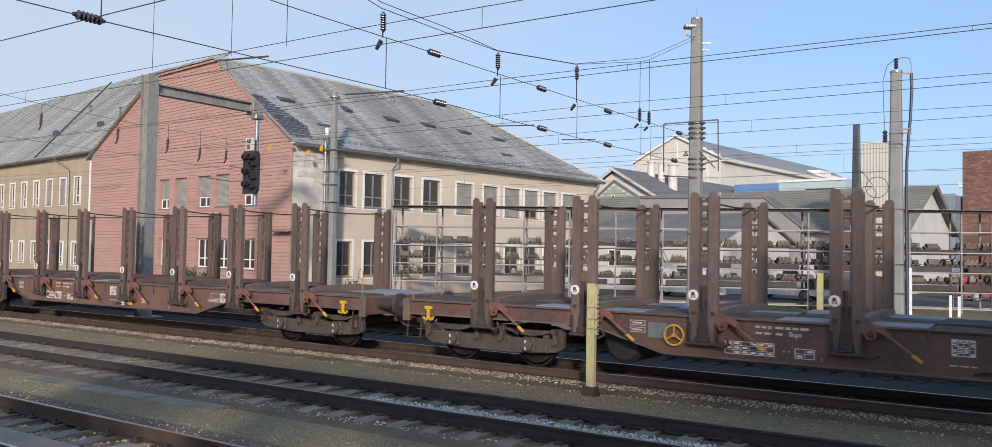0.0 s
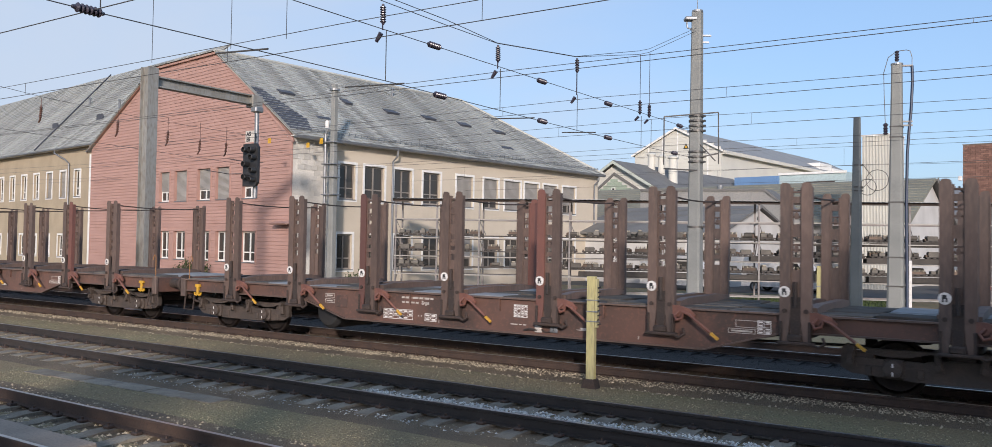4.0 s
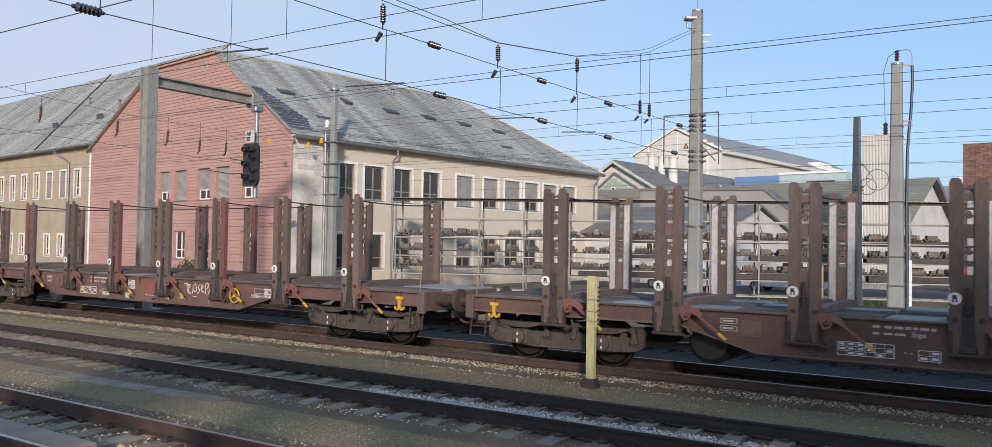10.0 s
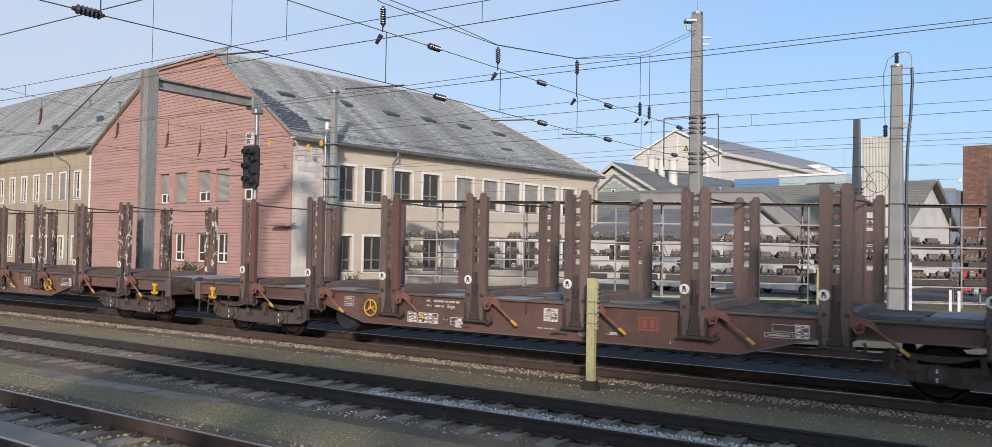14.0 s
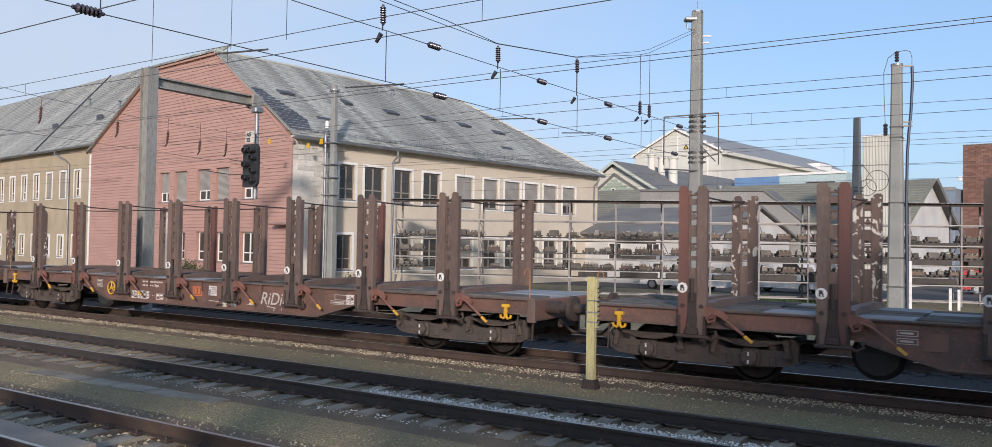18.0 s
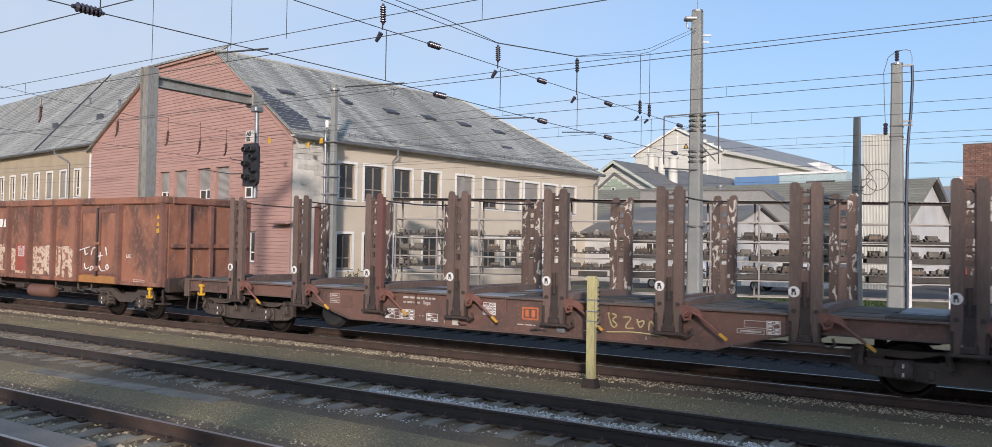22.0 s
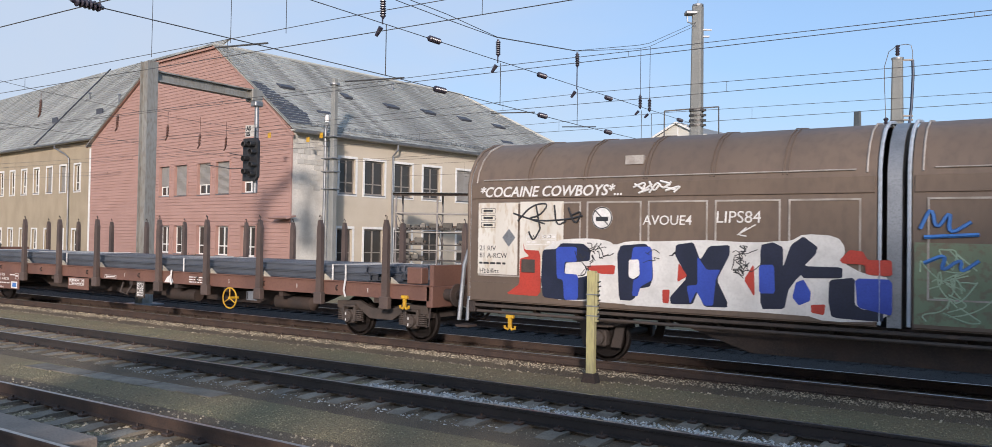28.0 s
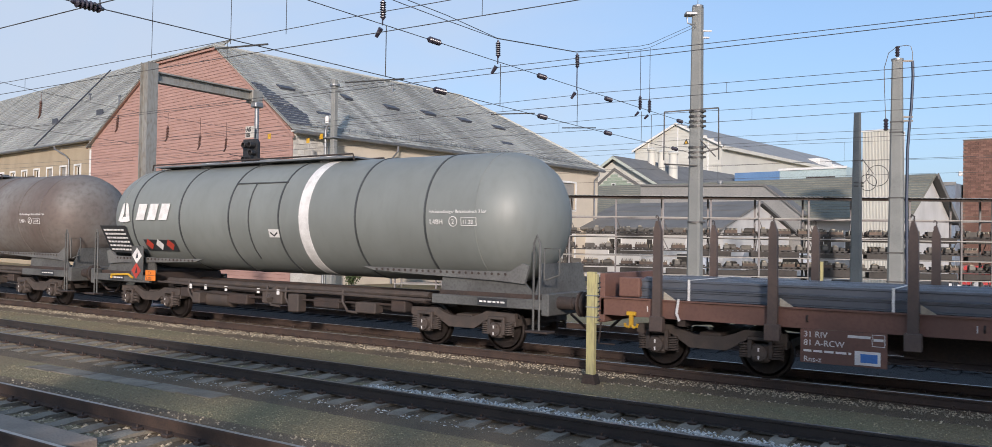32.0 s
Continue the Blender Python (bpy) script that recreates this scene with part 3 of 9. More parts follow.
def make_roof(h, fr, fr2, frw, inv):
    P = Vector((HX, HY, 0))
    inL = Vector((math.sin(TL), math.cos(TL), 0))
    E0 = P + DR * -.25 + Vector((.55, -.05, 7.42))
    E1 = P + DR * 26.6 + Vector((.55, -.05, 7.42))
    C0 = P + DL * 7.05 + inL * -.25 + Vector((0, 0, 12.6))
    B0 = P + DL * 14.1 + inL * -.25 + Vector((0, 0, 12.6))
    C1 = C0 + DR * 19.5
    B1 = B0 + DR * 19.5
    A0 = P + DL * 23.2 + inL * -.25 + Vector((0, 0, 8.05))
    A1 = A0 + DR * 26.6
    slope_strips(h, (E0, E1, C1, C0), 34, "roof_slope", inv, "grey slate roof slope")
    slope_strips(h, (A0, A1, B1, B0), 30, "roof_slope", inv, "grey slate roof slope")
    g = Geo()
    g.add([C0, C1, B1, B0], [(0, 1, 2, 3)])
    g.add([C1, E1, A1, B1], [(0, 1, 2, 3)])
    part("roof_top", g.moved(inv), "slate", h)
    part("ridge_cap", Geo().path([C0 + Vector((0, 0, .04)), C1 + Vector((0, 0, .04)), E1 + Vector((0, 0, .06))], .09, 8).moved(inv), "slate", h, "ridge capping", True)
    up = (C0 - E0)
    nrm = (E1 - E0).cross(up).normalized()
    if nrm.z < 0:
        nrm = -nrm
    sl = facade_frame((0, 0, 0), DR, nrm)
    for x, k, sx, sz, open_ in ((2.2, .51, .9, .55, 1), (6.4, .52, .5, .7, 1), (9.6, .49, .95, .6, 1), (12.8, .50, .95, .6, 1), (16.0, .49, .95, .6, 1), (19.2, .46, .95, .6, 1), (17.9, .22, 1.1, .3, 0), (3.2, .25, .9, .25, 0)):
        q = E0 + DR * x + up * k
        u = up.normalized()
        g = Geo()
        lift = .16 if open_ else .05
        lo0, lo1 = q - DR * sx / 2, q + DR * sx / 2
        g.add([lo0, lo1, lo1 + u * sz, lo0 + u * sz, lo0 + nrm * lift, lo1 + nrm * lift, lo1 + u * sz + nrm * .05, lo0 + u * sz + nrm * .05],
              [(0, 1, 5, 4), (1, 2, 6, 5), (2, 3, 7, 6), (3, 0, 4, 7), (4, 5, 6, 7)])
        part("roof_hatch", g.moved(inv), "newslate", h, "dark roof hatch")
    # patch of new dark slates beside the verge, stepping up
    u = up.normalized()
    for i in range(15):
        k = .07 + i * .032
        wdt = 1.75 - abs(i - 4) * .11
        p0 = E0 + DR * .06 + up * k + nrm * .05
        p1 = p0 + DR * max(wdt, .25)
        part("slate_course", Geo().add([p0, p1, p1 + u * .2, p0 + u * .2, p0 - nrm * .04, p1 - nrm * .04], [(0, 1, 2, 3), (4, 5, 1, 0)]).moved(inv), "newslate", h, "row of new dark slates")
    # snow guards along the eave
    g = Geo()
    for i in range(66):
        q = E0 + DR * (.4 + i * .4) + up * .055 + nrm * .04
        g.path([q, q + nrm * .16, q + nrm * .16 + u * .10], .016, 4)
    for zz in (.08, .16):
        g.path([E0 + DR * .4 + up * .055 + nrm * (zz + .04), E0 + DR * 26.4 + up * .055 + nrm * (zz + .04)], .014, 4)
    part("snow_guard", g.moved(inv), "gutter", h, "grey snow guard rail")
    q = E0 + DR * 11.6 + up * .80
    part("roof_vent", Geo().tube(q, q + Vector((0, 0, .55)), .06, n=8).tube(q + Vector((0, 0, .5)), q + Vector((0, 0, .6)), .13, .04, 10).moved(inv), "galv", h, "small metal roof vent")
    # left wing roof
    O = P + DL * 22.8 + inL * .9
    z = Vector((0, 0, 1))
    F0, F1 = O + inL * -.55 + DL * .35 + z * 8.72, O + inL * -.55 + DL * 44 + z * 8.72
    G0, G1 = O + inL * 7.0 - DL * 4 + z * 16.3, O + inL * 7.0 + DL * 44 + z * 16.3
    slope_strips(h, (F0, F1, G1, G0), 32, "wing_roof_slope", inv, "grey slate wing roof")
    hip0, hip1 = O + inL * -.55 + DL * 11.0 + z * 8.85, O + inL * 7.0 + DL * 15.4 + z * 16.42
    part("hip_cap", Geo().path([hip0, hip1], .055, 8).moved(inv), "newslate", h, "dark hip capping", True)
    nw = (F1 - F0).cross(G0 - F0).normalized()
    nw = nw if nw.z > 0 else -nw
    for s, k, tall in ((.13, .30, 0), (.31, .30, 0), (.10, .38, .75), (.29, .55, .6)):
        q = F0.lerp(F1, s).lerp(G0.lerp(G1, s), k)
        if tall:
            part("roof_vent", Geo().tube(q, q + z * tall, .07, n=8).tube(q + z * (tall - .1), q + z * tall, .16, .1, 8).moved(inv), "gutter", h)
        else:
            part("roof_hatch", Geo().box(-.5, .5, -.28, .28, 0, .14, .02, facade_frame(q, DL, nw) @ Matrix.Rotation(radians(90), 4, "X")).moved(inv), "newslate", h, "dark roof hatch")


make_house()




# ---- masts and overhead line ----
def bands(t, z, r, n=1):
    for i in range(n):
        part("clamp_band", Geo().tube((0, 0, z - GZ + i * .16), (0, 0, z - GZ + i * .16 + .06), r, n=16).box(r - .02, r + .06, -.05, .05, z - GZ + i * .16, z - GZ + i * .16 + .06), "wire", t)


def mast_shaft(h, r0, r1):
    """A tapered square column with chamfered edges, its sides square with the tracks."""
    ring = lambda r, z: [(a * r, b * r, z) for a, b in ((-1, -.72), (-.72, -1), (.72, -1), (1, -.72), (1, .72), (.72, 1), (-.72, 1), (-1, .72))]
    return Geo().add(ring(r0, 0) + ring(r1, h), [(i, (i + 1) % 8, 8 + (i + 1) % 8, 8 + i) for i in range(8)] + [tuple(range(7, -1, -1)), tuple(range(8, 16))])


def make_masts():
    a = thing("catenary_mast", (-9.58, 26.05, GZ), "tall grey spun-concrete catenary mast with floodlight and bracket frame", "catenary mast", "catenary masts")
    part("shaft", mast_shaft(9.9 - GZ, .225, .155), "concrete", a)
    part("cap", Geo().tube((0, 0, 9.9 - GZ), (0, 0, 9.96 - GZ), .18, n=20).tube((0, 0, 9.96 - GZ), (0, 0, 10.3 - GZ), .012, n=6), "galv", a)
    lamp = part("floodlight", Geo().box(-.42, -.02, -.16, .16, 9.62 - GZ, 9.74 - GZ, .03, pose(0, 0, 0, 0, 0, 33)), "galv", a, "grey floodlight head")
    part("lamp_arm", Geo().path([(-.15, -.05, 9.35 - GZ), (-.28, -.16, 9.4 - GZ), (-.30, -.17, 9.62 - GZ)], .025, 6), "galv", a)
    part("cross_arm", Geo().box(-.05, .45, -.03, .03, 9.12 - GZ, 9.17 - GZ, 0, pose(0, 0, 0, 0, 0, 33)).box(-.05, .38, -.03, .03, 8.9 - GZ, 8.95 - GZ, 0, pose(0, 0, 0, 0, 0, 33)), "galv", a)
    bands(a, 6.0, .245, 4)
    bands(a, 5.0, .25, 3)
    bands(a, 2.9, .255, 1)
    g = Geo()
    for p, q in (((-.95, 6.45), (.80, 6.62)), ((.80, 6.62), (.82, 4.95)), ((-.95, 6.45), (-.95, 4.9)), ((-.95, 4.78), (.2, 4.74)), ((.2, 5.6), (.72, 5.05)), ((.15, 5.15), (.82, 5.3))):
        g.tube((p[0] * .83, p[0] * .55 - .25, p[1] - GZ), (q[0] * .83, q[0] * .55 - .25, q[1] - GZ), .022, n=6)
    part("bracket_frame", g, "wire", a, "thin dark steel bracket frame")
    b = thing("catenary_mast", (-4.95, 35.13, GZ), "grey concrete catenary mast with insulators and a blue cable", "catenary mast", "catenary masts")
    part("shaft", mast_shaft(9.45 - GZ, .30, .18), "concrete", b)
    part("cap", Geo().tube((0, 0, 9.40 - GZ), (0, 0, 9.47 - GZ), .22, n=20), "galv", b)
    part("insulator", Geo().lathe([(0, .05), (.08, .09), (.10, .05), (.18, .09), (.20, .05), (.28, .09), (.30, .05), (.38, .09), (.42, .03)], 12, "z", (0, 0, 9.55 - GZ)), "insulator", b, smooth=True)
    for z in (9.35, 7.05, 7.2):
        part("side_arm", Geo().box(-.1, .56, -.04, .04, z - GZ, z + .06 - GZ, 0, pose(0, 0, 0, 0, 0, 22)), "wire", b)
    for z in (7.0, 6.6, 4.1, 2.0, .9):
        part("clamp_band", Geo().box(-.315 + z * .0135, .315 - z * .0135, -.315 + z * .0135, .315 - z * .0135, z - GZ, z - GZ + .05), "wire", b)
    part("insulator", Geo().lathe([(0, .05), (.06, .10), (.10, .05), (.16, .10), (.20, .05), (.26, .10), (.30, .05), (.40, .10), (.46, .04)], 12, "z", (-.35, -.25, 6.7 - GZ)), "insulator", b, smooth=True)
    c0 = [(.50, .20, 9.38), (.52, .20, 8.8), (.47, .20, 7.6), (.42, .16, 7.0), (.36, .12, 6.0), (.34, .10, 4.0), (.36, .10, 2.0), (.38, .10, -.2)]
    part("cable", Geo().path([(x, y, z - GZ) for x, y, z in c0], .055, 8), "cable", b, "thick blue cable running down", True)
    loop = [(0, 0, 9.95), (.3, .18, 10.0), (.44, .2, 9.95), (.50, .22, 9.7), (.50, .20, 9.38)]
    part("jumper", Geo().path([(x, y, z - GZ) for x, y, z in loop], .014, 6).path([(x, y, z - GZ) for x, y, z in [(0, 0, 9.95), (-.28, -.18, 9.7), (-.42, -.28, 9.1), (-.40, -.27, 8.2), (-.36, -.25, 7.15)]], .014, 6), "wire", b)
    cm = thing("catenary_mast", (-6.99, 38.57, GZ), "slim grey concrete mast with coiled wires", "catenary mast", "catenary masts")
    part("shaft", mast_shaft(8.0 - GZ, .24, .13), "concrete", cm)
    bands(cm, 5.9, .19, 1)
    bands(cm, 4.8, .2, 2)
    part("coiled_wire", Geo().torus((.75, .4, 5.3 - GZ), .45, .015, "y", 16, 4).torus((.4, .2, 5.0 - GZ), .35, .015, "y", 16, 4).path([(.1, 0, 4.8 - GZ), (.6, .3, 5.4 - GZ), (.2, .1, 6.0 - GZ)], .02, 5), "wire", cm)
    d = thing("catenary_mast", Matrix.Translation((-29.75, 30.08, GZ)) @ Matrix.Scale(1.085, 4), "grey concrete mast before the cream wall with lamp pipe", "catenary mast", "catenary masts")
    part("shaft", mast_shaft(9.3 - GZ, .175, .115), "concrete", d)
    part("cap", Geo().tube((0, 0, 9.0 - GZ), (0, 0, 9.08 - GZ), .23, n=16).box(-.25, .2, -.04, .04, 9.02 - GZ, 9.07 - GZ), "galv", d)
    part("standpipe", Geo().path([(-.42, -.1, 0), (-.42, -.1, 7.0 - GZ)], .07, 10).path([(-.42, -.1, 7.0 - GZ), (-.30, -.05, 7.25 - GZ)], .05, 8), "galv", d, "grey standpipe", True)
    part("pipe_head", Geo().lathe([(0, .10), (.28, .10), (.34, .05)], 12, "z", (-.34, -.1, 7.3 - GZ)), "white", d, smooth=True)
    for z in (6.6, 5.6, 5.0, 4.2):
        part("clamp_band", Geo().box(-.5, .25, -.27, .27, z - GZ, z + .05 - GZ, .01), "galv", d)
    part("yellow_tag", Geo().box(-.55, -.35, -.35, -.33, 6.55 - GZ, 6.8 - GZ), "yellow", d)


M["cable"] = material("blue_cable", (.018, .035, .075), (.015, .028, .06), .5, 0, 3, 30, 0)
make_masts()


def make_signal():
    m = thing("signal_mast", (-26.1, 17.4, GZ), "grey steel signal mast, bracket arm and dark light signal", "signal mast")
    H = 8.2 - GZ
    part("column", Geo().prism([(-.22, -.2), (-.19, -.2), (-.19, -.1), (.19, -.1), (.19, -.2), (.22, -.2), (.22, .2), (.19, .2), (.19, .17), (-.19, .17), (-.19, .2), (-.22, .2)], 0, H, "z"), "mastpaint", m, "weathered grey steel column")
    part("base_plate", Geo().box(-.5, .5, -.45, .45, 0, .06, .01), "galv", m)
    part("arm", Geo().box(-.16, .16, .24, 4.75, 7.55 - GZ, 7.60 - GZ).box(-.16, .16, .24, 4.75, 7.88 - GZ, 7.93 - GZ).box(-.03, .03, .24, 4.75, 7.60 - GZ, 7.88 - GZ).box(-.2, .2, 4.35, 4.85, 7.45 - GZ, 7.95 - GZ, .02), "mastpaint", m, "horizontal I-beam arm")
    part("hanger", Geo().box(-.16, .16, 4.3, 4.7, 7.25 - GZ, 7.45 - GZ, .03).tube((0, 4.5, 7.3 - GZ), (0, 4.5, 3.9 - GZ), .085, n=12), "galv", m, smooth=True, at=(.28, 0, 0))
    sg = part("signal_head", Geo().prism([(-.42, 4.35 - GZ), (.30, 4.35 - GZ), (.42, 4.5 - GZ), (.42, 5.85 - GZ), (.30, 6.0 - GZ), (-.42, 6.0 - GZ)], 4.22, 4.34, "y"), "black", m, "black signal head with hooded lamps", at=(.28, 0, 0))
    for x, z in ((-.12, 5.75), (.22, 5.75), (.28, 5.45), (-.12, 5.2), (.30, 4.95), (-.1, 4.7), (.25, 4.6)):
        part("lamp_hood", Geo().lathe([(0, .10), (-.26, .11), (-.27, .095), (-.02, .085)], 14, "y", (x, 4.22, z - GZ)), "black", sg, smooth=True)
        part("lens", Geo().tube((x, 4.215, z - GZ), (x, 4.205, z - GZ), .08, n=14), "glass", sg)
    plate = part("sign_plate", Geo().box(-.28, .22, 4.2, 4.22, 6.05 - GZ, 6.5 - GZ), "dirtywhite", m, "white plate with black letters", at=(.28, 0, 0))
    lettering("AS", -.22, 6.30 - GZ, .22, "black", plate, 4.199, bold=.012)
    lettering("ES", -.22, 6.09 - GZ, .22, "black", plate, 4.199, bold=.012)


M["mastpaint"] = material("mast_paint", (.30, .30, .28), (.24, .23, .20), .6, .3, .8, 14, .1, (.16, .12, .09), streak=.3)
make_signal()


def insulator(g, p, q, r=.06, n=7):
    """A ribbed insulator between two points."""
    p, q = Vector(p), Vector(q)
    L = (q - p).length
    prof = [(0, r * .4)]
    for i in range(n):
        a = L * (.1 + .8 * i / n)
        prof += [(a, r * .5), (a + L * .8 / n * .4, r), (a + L * .8 / n * .6, r)]
    prof += [(L * .92, r * .5), (L, r * .35)]
    t = Geo().lathe(prof, 10, "z")
    m = Matrix.Translation(p) @ (q - p).to_track_quat("Z", "Y").to_matrix().to_4x4()
    t.moved(m)
    g.add(t.v, t.f)


def sag(p, q, dip, n=10):
    p, q = Vector(p), Vector(q)
    return [p.lerp(q, i / n) - Vector((0, 0, dip * 4 * (i / n) * (1 - i / n))) for i in range(n + 1)]


def make_wires():
    X = -9.58
    # cross-span: head wires, upper and lower cross wire
    cs = thing("cross_span", (X, 14.0, 6.0), "dark steel cross-span wires with ribbed insulators over the tracks", "overhead line")
    inv = Matrix.Translation((-X, -14.0, -6.0))
    head = [(X, -2.0, 9.2), (X, 5.6, 7.2), (X, 10.75, 6.40), (X, 12.6, 6.40), (X, 14.35, 6.42), (X, 17.8, 6.82), (X, 21.5, 7.62), (X, 22.2, 7.82), (X, 25.9, 9.25)]
    for dz in (0, .10):
        part("head_wire", Geo().path([(x, y, z + dz * (1 if abs(y - 16) > 2.5 else .1)) for x, y, z in head], .0075, 5).moved(inv), "wire", cs)
    part("upper_cross_wire", Geo().path([(X, -2, 5.9), (X, 8.8, 5.9), (X, 14.5, 5.95), (X, 26.0, 6.05)], .0075, 5).moved(inv), "wire", cs)
    part("lower_cross_wire", Geo().path([(X, -2, 4.92), (X, 5.7, 4.96), (X, 11, 5.04), (X, 18, 5.05), (X, 26, 5.14)], .0075, 5).moved(inv), "wire", cs)
    for y, zt in ((10.8, 6.35), (14.39, 6.39), (17.86, 6.8)):
        g = Geo()
        insulator(g, (X, y, zt), (X, y + .01, zt - .36), .055, 7)
        g.tube((X, y, zt - .36), (X, y, 5.9), .014, n=5)
        g.tube((X - .05, y + .02, 5.86), (X - .16, y + .02, 5.72), .045, .03, 8)
        part("hanger_insulator", g.moved(inv), "insulator", cs, "dark ribbed hanging insulator", True)
    for y, zt in ((21.6, 7.64), (22.25, 7.82)):
        g = Geo().tube((X, y, zt), (X, y, 6.35), .008, n=5)
        insulator(g, (X, y, 6.35), (X, y, 5.95), .055, 7)
        g.tube((X - .05, y + .02, 5.9), (X - .16, y + .02, 5.80), .04, .03, 8)
        part("hanger_insulator", g.moved(inv), "insulator", cs, "dark ribbed hanging insulator", True)
    for y, z in ((12.25, 5.93), (16.2, 5.95), (19.6, 5.95), (5.55, 4.96), (12.45, 5.03), (16.25, 5.05), (19.6, 5.07), (24.2, 5.13), (24.6, 6.02)):
        g = Geo()
        insulator(g, (X, y - .2, z), (X, y + .2, z), .06, 6)
        part("span_insulator", g.moved(inv), "insulator", cs, "ribbed span insulator", True)
    for y in (5.7, 10.9, 14.5, 17.9, 21.7, 22.4):
        part("dropper", Geo().path([(X, y, 5.92), (X, y, 5.03)], .008, 4).moved(inv), "wire", cs)
    # steady arms
    for x, y, z in ((-10.9, 8.0, 5.08), (-11.3, 11.1, 5.10), (-10.9, 15.6, 5.10), (-10.6, 18.6, 5.14)):
        part("steady_arm", Geo().path([(X, y + .3, z - .02), (X + (x - .5 - X) * .62, y + .25, z + .03)], .014, 6).moved(inv), "wire", cs)
    # lines along the tracks: contact wire and carrying wire with droppers
    rnd = random.Random(3)
    for name, y, zc, zm, tilt in (("near", 5.6, 4.97, 6.9, 0), ("second", 10.24, 5.60, 5.84, 0), ("third", 15.02, 5.86, 5.89, 0), ("fourth", 19.75, 5.89, 5.98, 0), ("fifth", 24.5, 5.91, 6.08, 0), ("sixth", 31.0, 6.01, 6.10, 0), ("seventh", 36.0, 5.7, 6.3, 0), ("eighth", 41.0, 5.5, 6.0, 0)):
        t = thing("overhead_line", (X, y, zc), "thin dark contact wire and carrying wire above a track", "overhead line", "overhead lines")
        iv = Matrix.Translation((-X, -y, -zc))
        part("contact_wire", Geo().path([(-150, y, zc - 140 * tilt), (60, y, zc + 70 * tilt)], .0075, 5).moved(iv), "wire", t)
        pts = []
        for i in range(0, 43):
            x = -150 + i * 5
            u = ((x + 9.58) % 52) / 52
            pts.append((x, y, zm + .5 * (2 * u - 1) ** 2 * (.4 if y > 16 else .2)))
        part("carrying_wire", Geo().path(pts, .0068, 5).moved(iv), "wire", t)
        for i in range(-12, 3):
            x = -9.58 + i * 6.3 + rnd.uniform(-.6, .6) + 2.5
            u = ((x + 9.58) % 52) / 52
            part("dropper", Geo().tube((x, y, zc), (x, y, zm + .5 * (2 * u - 1) ** 2 * (.4 if y > 16 else .2)), .005, n=4).moved(iv), "wire", t)
    for x, y0, z0, hh in ((-15.3, 10.24, 5.84, 1.6), (-12.85, 10.24, 5.84, 1.5), (-11.35, 10.24, 5.84, 1.4)):
        t = thing("dropper_wire", (x, y0, z0), "thin vertical dropper wire above the carrying wire", "overhead line", "overhead lines")
        part("wire", Geo().tube((0, 0, 0), (0, 0, hh), .006, n=4), "wire", t)


    # a farther cross-span with hanging insulators before the red gable
    X2 = -30.0
    cs = thing("cross_span", (X2, 14.0, 6.0), "thin dark cross-span wire with brown hanging insulators", "overhead line")
    inv = Matrix.Translation((-X2, -14.0, -6.0))
    part("head_wire", Geo().path([(X2, 2, 9.0), (X2, 9, 7.9), (X2, 15.75, 7.25), (X2, 20, 7.02), (X2, 26.2, 6.97), (X2, 28.9, 7.03)], .008, 5).moved(inv), "wire", cs)
    part("lower_cross_wire", Geo().path([(X2, 2, 5.9), (X2, 14, 5.95), (X2, 26.4, 5.6)], .008, 5).moved(inv), "wire", cs)
    for y, zt in ((15.75, 6.95), (18.7, 6.80), (20.9, 6.68), (22.45, 6.50), (23.8, 6.54)):
        g = Geo().tube((X2, y, 7.2), (X2, y, zt), .010, n=5)
        insulator(g, (X2, y, zt), (X2 - .05, y, zt - .5), .06, 6)
        g.tube((X2 - .05, y, zt - .5), (X2 - .16, y, zt - .62), .035, .03, 6)
        part("hanger_insulator", g.moved(inv), "insulator_brown", cs, "brown ribbed hanging insulator", True)
    for y, z in ((26.2, 6.86), (28.6, 6.92)):
        part("yellow_tag", Geo().box(X2 - .1, X2 + .1, y - .012, y + .012, z - .12, z + .12), "yellow", cs, "small yellow tag on the wire", at=inv)
    for y, z in ((25.2, 5.75), (24.0, 5.15)):
        part("steady_arm", Geo().path([(X2, y - 1.2, z + .06), (X2, y, z), (X2 + .2, y + .5, z + .05)], .018, 6).moved(inv), "wire", cs)


M["insulator_brown"] = material("brown_insulator", (.13, .065, .045), (.10, .05, .04), .35, 0, 5, 30, 0)
make_wires()


